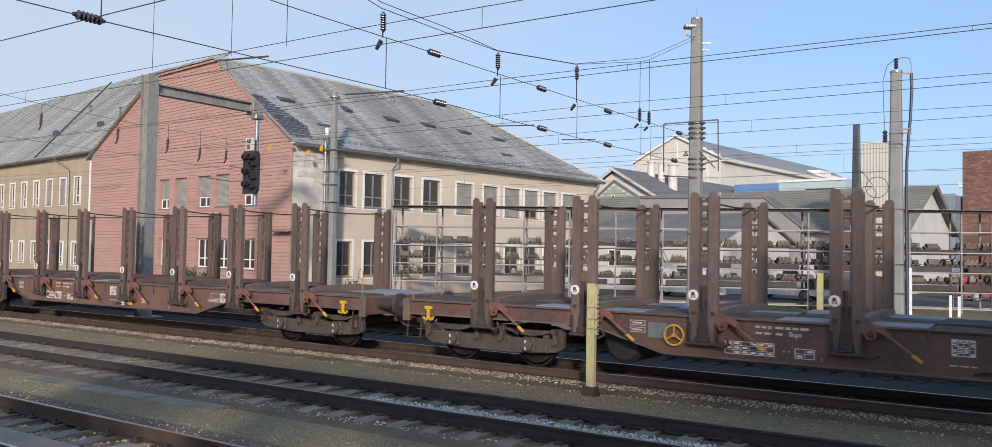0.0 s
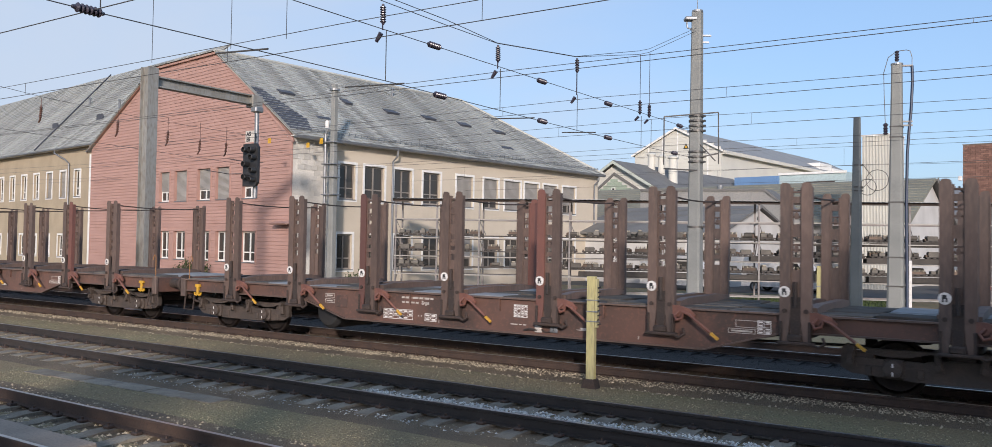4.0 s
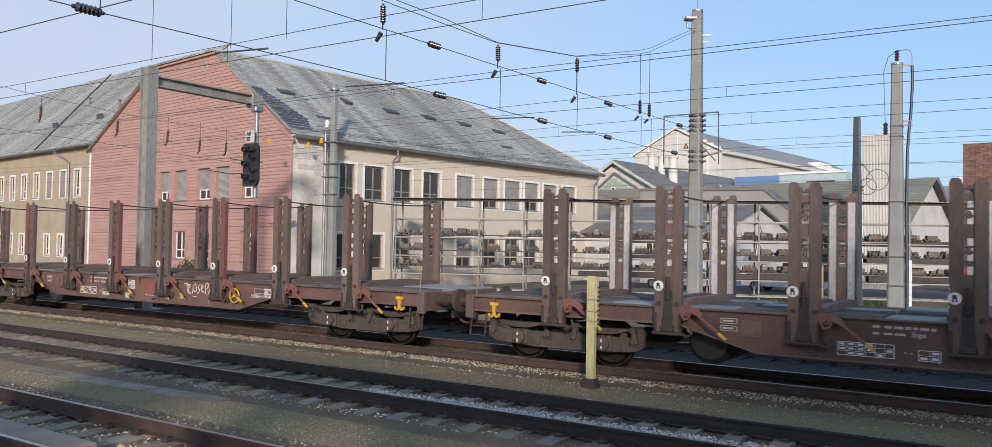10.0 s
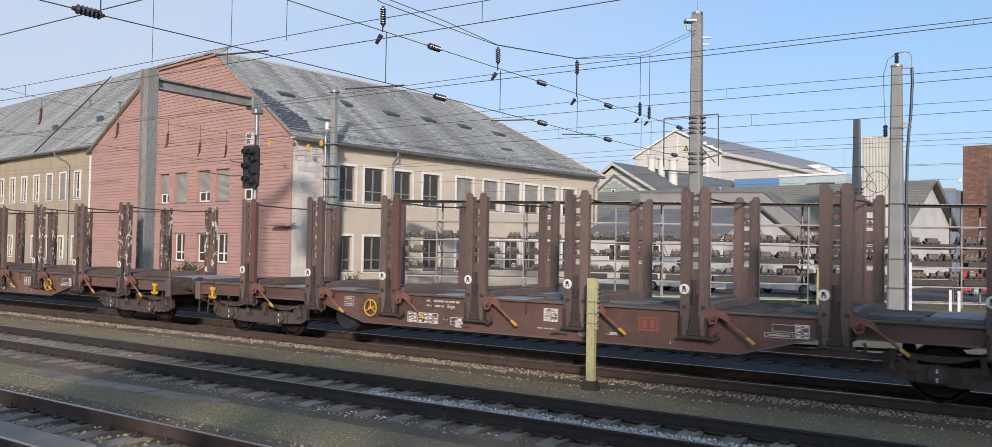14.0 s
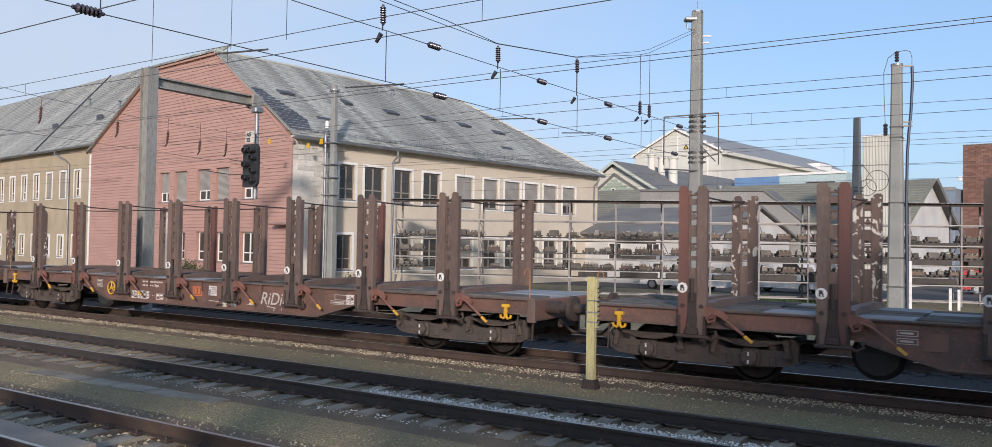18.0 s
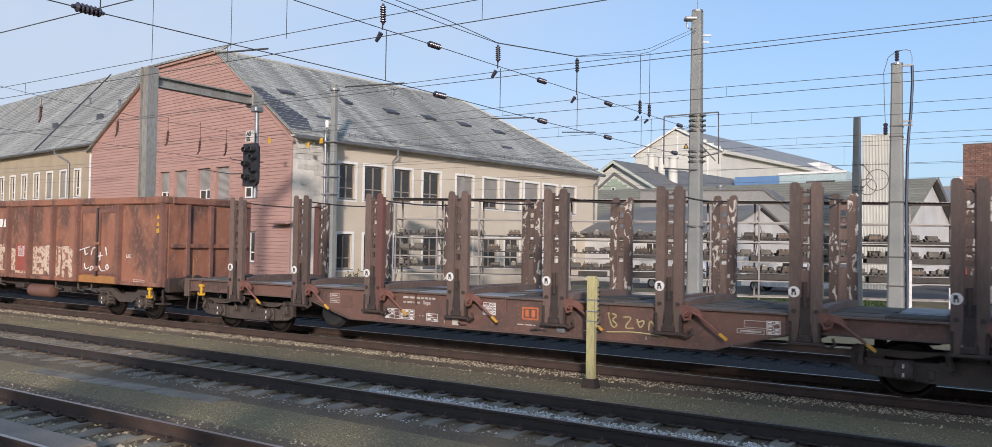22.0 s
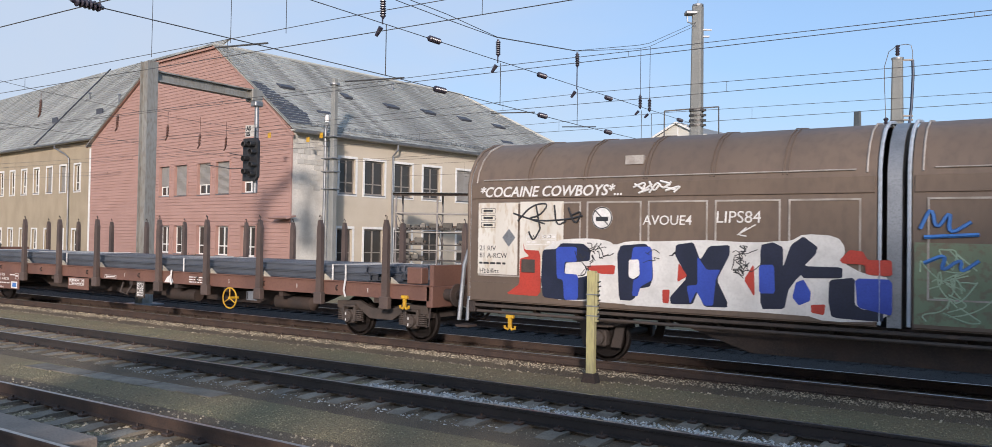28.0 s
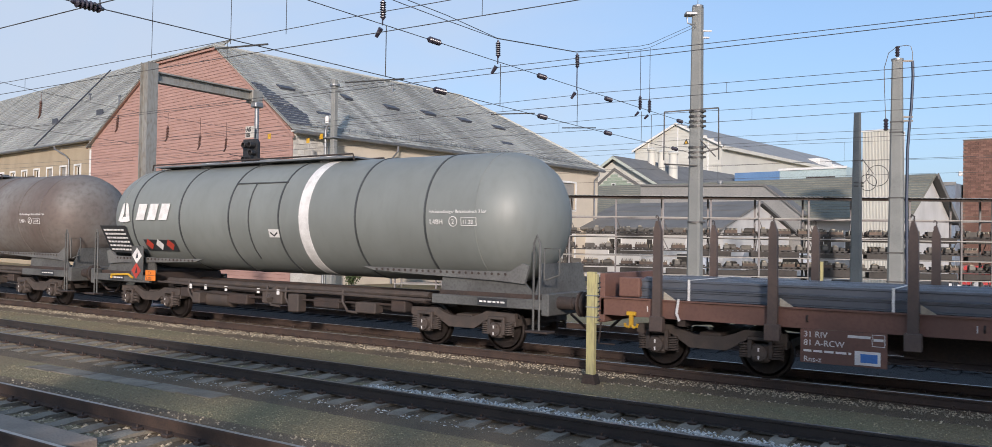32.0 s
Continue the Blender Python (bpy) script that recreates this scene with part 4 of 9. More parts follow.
# ---- posts in the yard ----
def make_posts():
    p = thing("marker_post", (-6.68, 13.12, GZ), "weathered yellow wooden marker post on a dark concrete foot", "post")
    part("post", Geo().box(-.075, .075, -.055, .055, .05, 1.72 - GZ, .008), "postyellow", p)
    part("side_batten", Geo().box(.078, .115, -.04, .05, 1.05, 1.68 - GZ, .006), "postyellow", p)
    for z in (1.32, 1.52, 1.15):
        part("clamp", Geo().box(-.085, .13, -.065, .065, z, z + .018), "galv", p)
    g = Geo()
    rnd = random.Random(2)
    for i in range(9):
        z = 1.1 + i * .08
        g.tube((.115, 0, z), (.15 + rnd.uniform(0, .02), rnd.uniform(-.03, .03), z + .02), .012, n=5)
    part("studs", g, "black", p)
    part("foot", Geo().prism([(-.14, 0), (.14, 0), (.09, .16), (-.09, .16)], -.1, .1, "y"), "under", p)
    q = thing("marker_post", (-8.75, 39.84, GZ), "weathered yellow marker post beyond the far tracks", "post")
    part("post", Geo().box(-.13, .13, -.1, .1, 0, 1.75, .01), "postyellow", q)
    part("clamp", Geo().box(-.14, .14, -.11, .11, .8, .84), "galv", q)
    for x, y, h in ((-4.85, 38.3, 2.1), (-3.6, 40.6, .95), (-3.3, 40.9, .9)):
        r = thing("white_post", (x, y, GZ), "plain white square post in the grass", "post", "white posts")
        part("post", Geo().box(-.055, .055, -.055, .055, 0, h, .01), "white", r)
    w = thing("cable_duct", (0, 0, 0), "pale concrete cable duct covers between two tracks", "cable duct", kind="structure")
    for i in range(6):
        part("cover", Geo().box(-15.6 + i * .85, -14.78 + i * .85, 8.02 + i * .03, 8.42 + i * .03, GZ - .04, GZ + .014 + (i % 2) * .004, .006), "sleeper", w)
    s = thing("crossing_panel", (0, 0, 0), "pale brown concrete crossing panel between the near rails", "panel", kind="structure")
    part("panel", Geo().box(-16, -8.9, 4.95, 5.42, -.30, -.05, .02), "panel", s)


M["postyellow"] = material("faded_yellow_wood", (.44, .39, .17), (.36, .33, .19), .8, 0, 3, 30, .3, (.20, .18, .11), streak=.2)
M["panel"] = material("panel_concrete", (.30, .24, .19), (.24, .19, .15), .85, 0, 1.5, 35, .3, (.15, .12, .10))
make_posts()


# ---- storage rack with castings ----
SHELVES = (2.70, 1.93, 1.14)


def make_rack():
    a, b = Vector((-27.46, 32.18, GZ)), Vector((0.9, 45.6, GZ))
    d = (b - a)
    n = d.length
    m = facade_frame(a, d.normalized(), Vector((d.y, -d.x, 0)).normalized())
    t = thing("storage_rack", m, "long grey steel storage rack with a corrugated roof, full of castings", "storage rack")
    up = -GZ
    g = Geo()
    prof = []
    k = int(n / .11)
    for i in range(k + 1):
        prof.append((i * n / k - .1, 4.48 + up + (.028 if i % 2 else 0)))
    prof += [(x, z + .012) for x, z in reversed(prof)]
    part("roof_sheet", g.prism(prof, -.35, 1.7, "y"), "galv", t, "grey corrugated roof sheet")
    part("roof_beam", Geo().box(-.1, n, -.12, -.02, 4.36 + up, 4.49 + up), "under", t)
    ups = [0.05, 2.16] + [4.29 + 2.23 * i for i in range(11)] + [27.9, 30.2]
    for i, x in enumerate(ups):
        for y in (0, 1.3):
            u = part("upright", Geo().box(x - .04, x + .04, y - .04, y + .04, 0, 4.46 + up), "rackgrey", t)
        part("brace", Geo().tube((x, 0, 3.45 + up), (x + .28, .3, 2.75 + up), .02, n=5).tube((x, 0, 2.5 + up), (x + .28, .3, 1.95 + up), .02, n=5).tube((x, 0, .3 + up), (x, 1.3, 1.6 + up), .02, n=5).tube((x, 1.3, 1.7 + up), (x, 0, 3.2 + up), .02, n=5), "rackgrey", t)
        for z in (3.50, 2.72, 1.95, 1.16, .0):
            part("cross_bar", Geo().box(x - .03, x + .03, 0, 1.3, z + up - .08, z + up - .02), "rackgrey", t)
    for z in SHELVES:
        for y in (.06, .42, .80, 1.16):
            part("shelf_rail", Geo().box(0, n, y, y + .05, z - .05 + up, z + up), "castdark", t, "dark shelf rail")
    for j, z in enumerate((3.52, 2.57, 1.66, .77, .02)):
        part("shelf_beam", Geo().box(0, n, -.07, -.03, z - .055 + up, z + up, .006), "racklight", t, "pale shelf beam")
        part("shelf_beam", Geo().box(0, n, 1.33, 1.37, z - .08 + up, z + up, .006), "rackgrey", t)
    # castings
    protos = []
    for v in range(4):
        c = thing("rail_casting", m @ Matrix.Translation((1 + v, .3, 5)), "small rusty ribbed iron casting on the rack", "casting", "castings on the rack")
        foot = Geo().prism([(-.36, .07), (-.36, .03), (-.30, .03), (-.30, 0), (-.19, 0), (-.19, .03), (-.06, .03), (-.06, 0), (.06, 0), (.06, .03), (.19, .03), (.19, 0), (.30, 0), (.30, .03), (.36, .03), (.36, .07)], -.2, .2, "y")
        part("base", foot, "castdark", c)
        if v == 0:
            part("housing", Geo().prism([(-.22, .07), (.22, .07), (.24, .20), (.20, .25), (-.20, .25), (-.24, .20)], -.16, .16, "y"), "cast0", c)
            part("lug", Geo().box(-.35, -.27, -.12, .12, .07, .14, .01), "cast1", c)
            part("lug", Geo().box(.27, .35, -.12, .12, .07, .14, .01), "cast1", c)
        elif v == 1:
            part("housing", Geo().prism([(-.28, .07), (.28, .07), (.28, .17), (-.28, .17)], -.15, .15, "y"), "cast1", c)
            for i in range(6):
                x = -.26 + i * .095
                part("rib", Geo().prism([(x, .17), (x + .045, .17), (x + .075, .245), (x + .03, .245)], -.14, .14, "y"), "castpale" if i % 2 else "cast2", c)
        elif v == 2:
            part("housing", Geo().box(-.30, -.03, -.15, .15, .07, .21, .02), "cast2", c)
            part("housing", Geo().box(.03, .26, -.15, .15, .07, .17, .02), "cast0", c)
            part("cap", Geo().box(-.26, -.10, -.12, .12, .21, .26, .015), "castpale", c)
        else:
            part("drum", Geo().tube((-.22, 0, .16), (.16, 0, .16), .095, n=12), "cast0", c, smooth=True)
            part("bracket", Geo().prism([(-.32, .07), (-.22, .07), (-.22, .22), (-.28, .22)], -.14, .14, "y"), "cast1", c)
            part("handle", Geo().torus((.25, 0, .16), .085, .02, "x", 12, 5), "castpale", c)
        protos.append(c)
    rnd = random.Random(11)
    first = [True] * 4
    for deep in (.22, .95):
        for j, z in enumerate(SHELVES):
            x = .50
            while x < n - .6:
                near = deep < .5
                gap = (j == 0 and near and 4.5 < x < 6.2) or (j > 0 and near and 1.9 < x < 4.4) or rnd.random() < (.05 if near else (.8 if x < 8 else .25))
                if not gap:
                    v = rnd.choice((0, 1, 1, 2, 2, 3)) if x > 4 else rnd.choice((0, 0, 2))
                    mm = m @ pose(x, deep + rnd.uniform(0, .06), z + up, 0, 0, rnd.choice((0, 0, 180)) + rnd.uniform(-4, 4)) @ Matrix.Diagonal((1.0, 1.0, rnd.uniform(.95, 1.25), 1))
                    if first[v]:
                        protos[v].matrix_basis = mm
                        first[v] = False
                    else:
                        copy_thing(protos[v], mm)
                x += .72 if x < 3.6 else rnd.uniform(.86, 1.10) if x < 9 else rnd.uniform(.72, .92)
    # long dark trays slung below the castings
    for x0, x1, z0, z1 in ((9.2, 10.6, .80, 1.02), (11.1, 12.9, 1.70, 1.86), (11.2, 13.0, .80, 1.04), (13.4, 15.2, .80, 1.04), (11.0, 12.9, 2.44, 2.64), (15.6, 17.2, .80, 1.02), (20.3, 22.2, 1.68, 1.86), (22.8, 24.6, 2.44, 2.62), (26.7, 28.8, .80, 1.06), (24.4, 26.4, 2.44, 2.64), (22.4, 23.6, 2.44, 2.60), (29.2, 31.0, 2.44, 2.62), (19.9, 21.8, 2.44, 2.60), (26.8, 28.9, 2.44, 2.62), (29.4, 31.0, 1.66, 1.86), (29.2, 31.0, .80, 1.04), (22.5, 23.7, 1.68, 1.88), (14.6, 16.4, 1.68, 1.88), (17.3, 19.5, 1.68, 1.89), (17.2, 19.4, .80, 1.06), (19.9, 21.9, .80, 1.08), (24.0, 26.2, 1.68, 1.88), (24.2, 26.4, .80, 1.05), (22.6, 23.6, .80, 1.06), (26.9, 29.0, 1.68, 1.86)):
        tr = thing("steel_tray", m @ Matrix.Translation((x0, .02, z0 + up)), "long dark steel tray slung in the rack", "tray", "trays in the rack")
        w = x1 - x0
        part("trough", Geo().prism([(0, 0), (.55, 0), (.58, z1 - z0), (.555, z1 - z0), (.53, .025), (.02, .025), (-.005, z1 - z0), (-.03, z1 - z0)], 0, w), "castdark", tr)
        for e in (0, w - .02):
            part("end_plate", Geo().box(e, e + .02, .02, .53, .025, z1 - z0 - .01), "castdark", tr)
    return t


M["castdark"] = material("casting_black", (.062, .056, .050), (.045, .041, .038), .75, .2, 4, 30, .3, (.09, .07, .055), vary=.25)
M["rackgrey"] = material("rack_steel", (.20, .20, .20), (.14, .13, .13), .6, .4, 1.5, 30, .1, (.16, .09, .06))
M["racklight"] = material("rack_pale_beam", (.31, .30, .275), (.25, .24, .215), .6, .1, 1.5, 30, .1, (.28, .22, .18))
M["cast0"] = material("casting_dark", (.12, .108, .092), (.085, .077, .068), .75, .3, 4, 30, .3, vary=.3)
M["cast1"] = material("casting_rust", (.15, .105, .078), (.10, .076, .06), .8, .2, 4, 30, .3, vary=.3)
M["cast2"] = material("casting_grey", (.19, .178, .155), (.14, .128, .112), .7, .4, 4, 30, .3, vary=.3)
M["castpale"] = material("casting_pale", (.42, .38, .30), (.32, .28, .22), .7, .1, 4, 30, .2, vary=.2)
make_rack()


# ---- buildings beyond the rack, all set square with the office building ----
SQ = Matrix.Rotation(-TL, 4, "Z")            # x along their fronts, y away from the tracks
M["palegreenboard"] = material("pale_green_board", (.46, .50, .43), (.40, .44, .38), .7, 0, .5, 12, .1)
M["weather_white"] = material("white_cladding", (.55, .54, .48), (.50, .49, .44), .7, 0, .3, 10, .15, (.5, .48, .43))
M["plaster_white"] = material("white_plaster", (.52, .51, .49), (.43, .42, .40), .85, 0, .5, 20, .2, (.5, .49, .47))
M["green_clad"] = material("green_cladding", (.30, .36, .28), (.26, .31, .24), .7, 0, .5, 12, .1, (.15, .2, .15))
M["sheet_grey"] = material("grey_roof_sheet", (.30, .29, .27), (.25, .245, .23), .6, .2, .3, 9, .1, (.17, .17, .17))
M["olive_roof"] = material("olive_grey_roof", (.21, .205, .16), (.17, .165, .13), .8, 0, .5, 9, .3, (.10, .10, .09))
M["dark_roof"] = material("dark_felt_roof", (.165, .160, .150), (.13, .127, .12), .8, 0, .6, 10, .2)
M["blue_sheet"] = material("blue_sheet", (.13, .24, .42), (.11, .21, .37), .5, .1, .4, 8, .05)
M["plantblue"] = material("blue_grey_sheet", (.22, .27, .33), (.18, .22, .27), .5, .1, .4, 8, .05)
M["teal_sheet"] = material("pale_green_sheet", (.42, .52, .52), (.37, .46, .46), .5, .1, .4, 8, .05)
M["brick"] = material("brown_brick", (.20, .108, .080), (.165, .088, .066), .85, 0, 1, 14, .3, (.15, .075, .055), vary=.25)
M["mortar"] = material("mortar", (.17, .125, .10), (.14, .10, .08), .9, 0, 2, 30, .3)
M["timber"] = material("dark_timber", (.07, .05, .04), (.05, .04, .03), .7, 0, 2, 20, .2)


def gable_house(name, p, w, dep, eave, ridge, wallmat, roofmat, label, boards=0, over=.4, cat="building", gable_out=True):
    """Ridge along local y; the gable front faces the tracks."""
    m = Matrix.Translation((p[0], p[1], GZ)) @ SQ
    t = thing(name, m, label, cat)
    part("front_wall", Geo().prism([(0, 0), (w, 0), (w, eave), (w / 2, ridge), (0, eave)], 0, .3, "y"), wallmat, t)
    part("back_wall", Geo().prism([(0, 0), (w, 0), (w, eave), (w / 2, ridge), (0, eave)], dep - .3, dep, "y"), wallmat, t)
    part("side_wall", Geo().box(0, .3, .3, dep - .3, 0, eave), wallmat, t)
    part("side_wall", Geo().box(w - .3, w, .3, dep - .3, 0, eave), wallmat, t)
    s = (ridge - eave) / (w / 2)
    for side in (0, 1):
        x0, x1 = (-over, w / 2) if side == 0 else (w + over, w / 2)
        z0 = eave - s * over
        part("roof_slope", Geo().add([(x0, -over, z0), (x1, -over, ridge + .02), (x1, dep + over, ridge + .02), (x0, dep + over, z0),
                                      (x0, -over, z0 + .16), (x1, -over, ridge + .2), (x1, dep + over, ridge + .2), (x0, dep + over, z0 + .16)],
                                     [(0, 1, 2, 3), (4, 7, 6, 5), (0, 4, 5, 1), (3, 2, 6, 7), (0, 3, 7, 4), (1, 5, 6, 2)]), roofmat, t)
    if boards:
        z = .3
        while z < ridge - .3:
            lo = 0 if z < eave else (z - eave) / (ridge - eave) * w / 2
            part("board", Geo().prism([(-.004, z), (-.04, z + .01), (-.01, z + boards - .01), (-.004, z + boards - .01)], lo + .1, w - lo - .1), wallmat, t)
            z += boards
    part("barge_board", Geo().add([(-over, -over - .06, eave - s * over - .1), (w / 2, -over - .06, ridge - .1), (w + over, -over - .06, eave - s * over - .1),
                                   (-over, -over - .06, eave - s * over + .22), (w / 2, -over - .06, ridge + .24), (w + over, -over - .06, eave - s * over + .22),
                                   (-over, -over - .004, eave - s * over - .1), (w / 2, -over - .004, ridge - .1), (w + over, -over - .004, eave - s * over - .1),
                                   (-over, -over - .004, eave - s * over + .22), (w / 2, -over - .004, ridge + .24), (w + over, -over - .004, eave - s * over + .22)],
                                  [(0, 1, 4, 3), (1, 2, 5, 4), (6, 9, 10, 7), (7, 10, 11, 8), (0, 6, 7, 1), (1, 7, 8, 2), (3, 4, 10, 9), (4, 5, 11, 10), (0, 3, 9, 6), (2, 8, 11, 5)]), "frame" if wallmat != "plaster_white" else "timber", t)
    return t


def box_window(t, x, z, w, h, y=-.02, bars=2):
    fr = part("window", Geo().box(x, x + w, y - .05, y, z, z + .08).box(x, x + w, y - .05, y, z + h - .08, z + h).box(x, x + .08, y - .05, y, z + .08, z + h - .08).box(x + w - .08, x + w, y - .05, y, z + .08, z + h - .08), "frame", t)
    part("pane", Geo().box(x + .08, x + w - .08, y - .02, y - .01, z + .08, z + h - .08), "glass", fr)
    for i in range(1, bars):
        part("bar", Geo().box(x + w * i / bars - .03, x + w * i / bars + .03, y - .04, y - .021, z + .08, z + h - .08), "frame", fr)


def make_background():
    t = thing("gabled_shed", Matrix.Translation((-40.6, 77.9, GZ)) @ SQ, "pale green boarded shed with a grey roof and white verge", "building")
    outl = [(.6, 0), (10.5, 0), (10.5, 7.1), (3.75, 10.95), (.6, 8.95)]
    part("front_wall", Geo().prism(outl, 0, .3, "y"), "weather_white", t, "pale green-white gable wall")
    part("back_wall", Geo().prism(outl, 25.7, 26, "y"), "weather_white", t)
    part("side_wall", Geo().box(.6, .9, .3, 25.7, 0, 8.95), "weather_white", t)
    part("side_wall", Geo().box(10.2, 10.5, .3, 25.7, 0, 7.1), "weather_white", t)
    part("roof_slope", Geo().prism([(-.1, 8.62), (3.75, 11.05), (3.75, 11.25), (-.1, 8.82)], -.6, 26.5, "y"), "dark_roof", t)
    part("roof_slope", Geo().prism([(3.75, 11.05), (11.2, 6.78), (11.2, 6.98), (3.75, 11.25)], -.6, 26.5, "y"), "dark_roof", t)
    part("verge_board", Geo().prism([(-.1, 8.45), (3.75, 10.9), (11.2, 6.6), (11.2, 6.9), (3.75, 11.2), (-.1, 8.75)], -.68, -.605, "y"), "palegreenboard", t, "pale green verge board")
    part("inner_verge", Geo().prism([(.65, 7.55), (3.6, 9.75), (9.6, 6.2), (9.6, 6.45), (3.6, 10.05), (.65, 7.85)], -.12, 0, "y"), "dark_roof", t, "dark inner verge")
    z = 4.6
    while z < 9.3:
        lo = 1.0 if z < 7.5 else 1.0 + (z - 7.5) * 1.34
        hi = 7.0 if z < 7.3 else 7.0 - (z - 7.3) * 1.69
        if hi - lo > .4:
            part("board", Geo().prism([(-.004, z), (-.04, z + .01), (-.012, z + .30), (-.004, z + .30)], lo, hi), "green_clad", t)
        z += .32
    box_window(t, 3.3, 7.9, .45, .6, -.05, 1)
    for x, y, z0, z1, r in ((4.3, 6, 10.3, 12.3, .42), (5.3, 6.4, 9.6, 12.0, .40), (6.9, 6, 8.9, 11.8, .50)):
        part("roof_cowl", Geo().tube((x, y, z0), (x, y, z1), r, r * .9, 14).lathe([(0, r * 1.15), (.12, r * 1.2), (.30, r * .6), (.36, .05)], 14, "z", (x, y, z1)), "weather_white", t, "pale round roof cowl", True)
    h = gable_house("industrial_hall", (-54.2, 120.6), 14.5, 62, 16.8, 20.4, "weather_white", "sheet_grey", "tall white clad factory hall with a long grey roof", .55)
    sg = part("warning_sign", Geo().prism([(8.4, 17.3), (9.3, 17.3), (8.85, 18.1)], -.1, -.05, "y"), "black", h, "small triangular warning sign")
    part("sign_field", Geo().prism([(8.6, 17.4), (9.1, 17.4), (8.85, 17.85)], -.11, -.1, "y"), "yellow", sg)
    for x in (2.4, 4.9, 7.4, 9.9, 12.4):
        part("wall_seam", Geo().box(x - .09, x + .09, -.06, .0, 0, min(16.8 + (7.25 - abs(x - 7.25)) * .49, 20)), "frame", h)
    part("roof_unit", Geo().box(11, 14, 40, 46, 17.2, 18.4, .05).box(11, 13.6, 48, 56, 17.2, 18.0, .05), "frame", h, "white plant boxes on the roof")
    part("eaves_fascia", Geo().box(14.4, 15.2, 0, 62, 16.2, 16.7), "weather_white", h)
    # blue and pale green sheeted block
    m = Matrix.Translation((-31.6, 99.0, GZ)) @ SQ
    b = thing("sheeted_block", m, "low block clad in blue and pale green sheets", "building")
    part("blue_wall", Geo().box(0, 5.4, 0, 8, 0, 11.0), "blue_sheet", b)
    part("green_wall", Geo().box(5.4, 12.9, .3, 8, 0, 11.2), "teal_sheet", b)
    part("vent_strip", Geo().box(8.5, 11.7, .2, .3, 9.6, 10.2), "under", b)
    part("roof_edge", Geo().box(5.3, 13.0, .15, .3, 11.05, 11.3), "frame", b)
    # long workshop with an olive roof, ridge along x
    m = Matrix.Translation((-42.05, 68.56, GZ)) @ SQ
    w = thing("workshop", m, "long white workshop with an olive-grey tiled roof and deep verge", "building")
    L = 34.0
    part("front_wall", Geo().box(0, L, 0, .35, 0, 4.75), "plaster_white", w)
    for x in (0, L - .35):
        part("side_wall", Geo().prism([(.36, 0), (12, 0), (12, 4.7), (6, 7.7), (.36, 4.9)], x, x + .35, "x"), "plaster_white", w)
    n = 16
    deck = part("roof_slope", Geo().prism([(-.7, 4.45), (6, 7.95), (6, 7.8), (-.7, 4.3)], -.5, L + .4), "olive_roof", w, "olive-grey tiled roof")
    for i in range(n):
        a, b = i / n, (i + 1) / n
        part("roof_course", Geo().prism([(-.7 + 6.7 * a, 4.47 + 3.5 * a + .07), (-.7 + 6.7 * b, 4.47 + 3.5 * b + .015), (-.7 + 6.7 * b, 4.47 + 3.5 * b), (-.7 + 6.7 * a, 4.47 + 3.5 * a - .01)], -.5, L + .4), "olive_roof", deck)
    part("back_slope", Geo().prism([(6, 7.95), (12.7, 4.45), (12.7, 4.3), (6, 7.8)], -.5, L + .5), "dark_roof", w, "dark back slope")
    part("verge_board", Geo().prism([(6.02, 7.62), (12.75, 4.1), (12.75, 4.5), (6.02, 8.02)], L + .5, L + .58), "dark_roof", w, "dark verge board")
    for i in range(9):
        box_window(w, 13 + i * 2.1, 1.9, 1.25, 1.7, 0, 2)
    box_window(w, 32.2, 1.6, 1.0, 1.6, 0, 2)
    part("gutter", Geo().box(-.5, L + .4, -.85, -.7, 4.28, 4.42), "frame", w)
    part("flue", Geo().tube((21.0, -2.0, 4.0), (21.0, -2.0, 7.2), .17, n=10).tube((21.0, -2.0, 7.2), (21.0, -2.0, 7.4), .24, n=10), "galv", w, smooth=True)
    # flat grey sheeted block before it, its end cut off by a sloping verge
    m = Matrix.Translation((-27.9, 63.2, GZ))
    b = thing("sheeted_annex", m, "flat-topped annex clad in pale grey sheets", "building")
    part("sheet_wall", Geo().prism([(0, 0), (12.6, 0), (12.6, 4.7), (10.0, 6.85), (0, 7.05)], 0, 2.6, "y"), "sheet_grey", b, "pale grey sheet wall")
    part("verge_trim", Geo().prism([(0, 7.05), (10.0, 6.85), (12.7, 4.62), (12.8, 4.75), (10.06, 7.0), (0, 7.2)], -.12, 2.7, "y"), "dark_roof", b, "dark edge trim")
    for x in (1.8, 3.6, 5.4, 7.2, 9.0):
        part("sheet_seam", Geo().box(x - .03, x + .03, -.03, .0, 0, 6.8), "sheet_grey", b)
    # white shed with a dark felt roof, gable end in the sun
    m = Matrix.Translation((-27.8, 53.42, GZ)) @ SQ
    sh = thing("low_shed", m, "low white shed with a dark grey felt roof", "building")
    part("wall", Geo().prism([(0, 0), (10.5, 0), (10.5, 3.6), (5.2, 5.2), (0, 3.6)], 0, 10.6, "x"), "plaster_white", sh)
    part("roof", Geo().prism([(-.7, 3.50), (5.2, 5.45), (11.2, 3.50), (11.2, 3.36), (5.2, 5.28), (-.7, 3.36)], -.8, 10.9, "x"), "dark_roof", sh, "dark felt roof")
    for y in (1.0, 3.0, 4.2):
        part("felt_lap", Geo().box(-.8, 10.9, y, y + .05, 3.50 + (y + .7) * .3305 + .003, 3.50 + (y + .7) * .3305 + .025), "dark_roof", sh)
    part("gable_vent", Geo().tube((10.6, 5.2, 4.55), (10.63, 5.2, 4.55), .14, n=12), "black", sh)
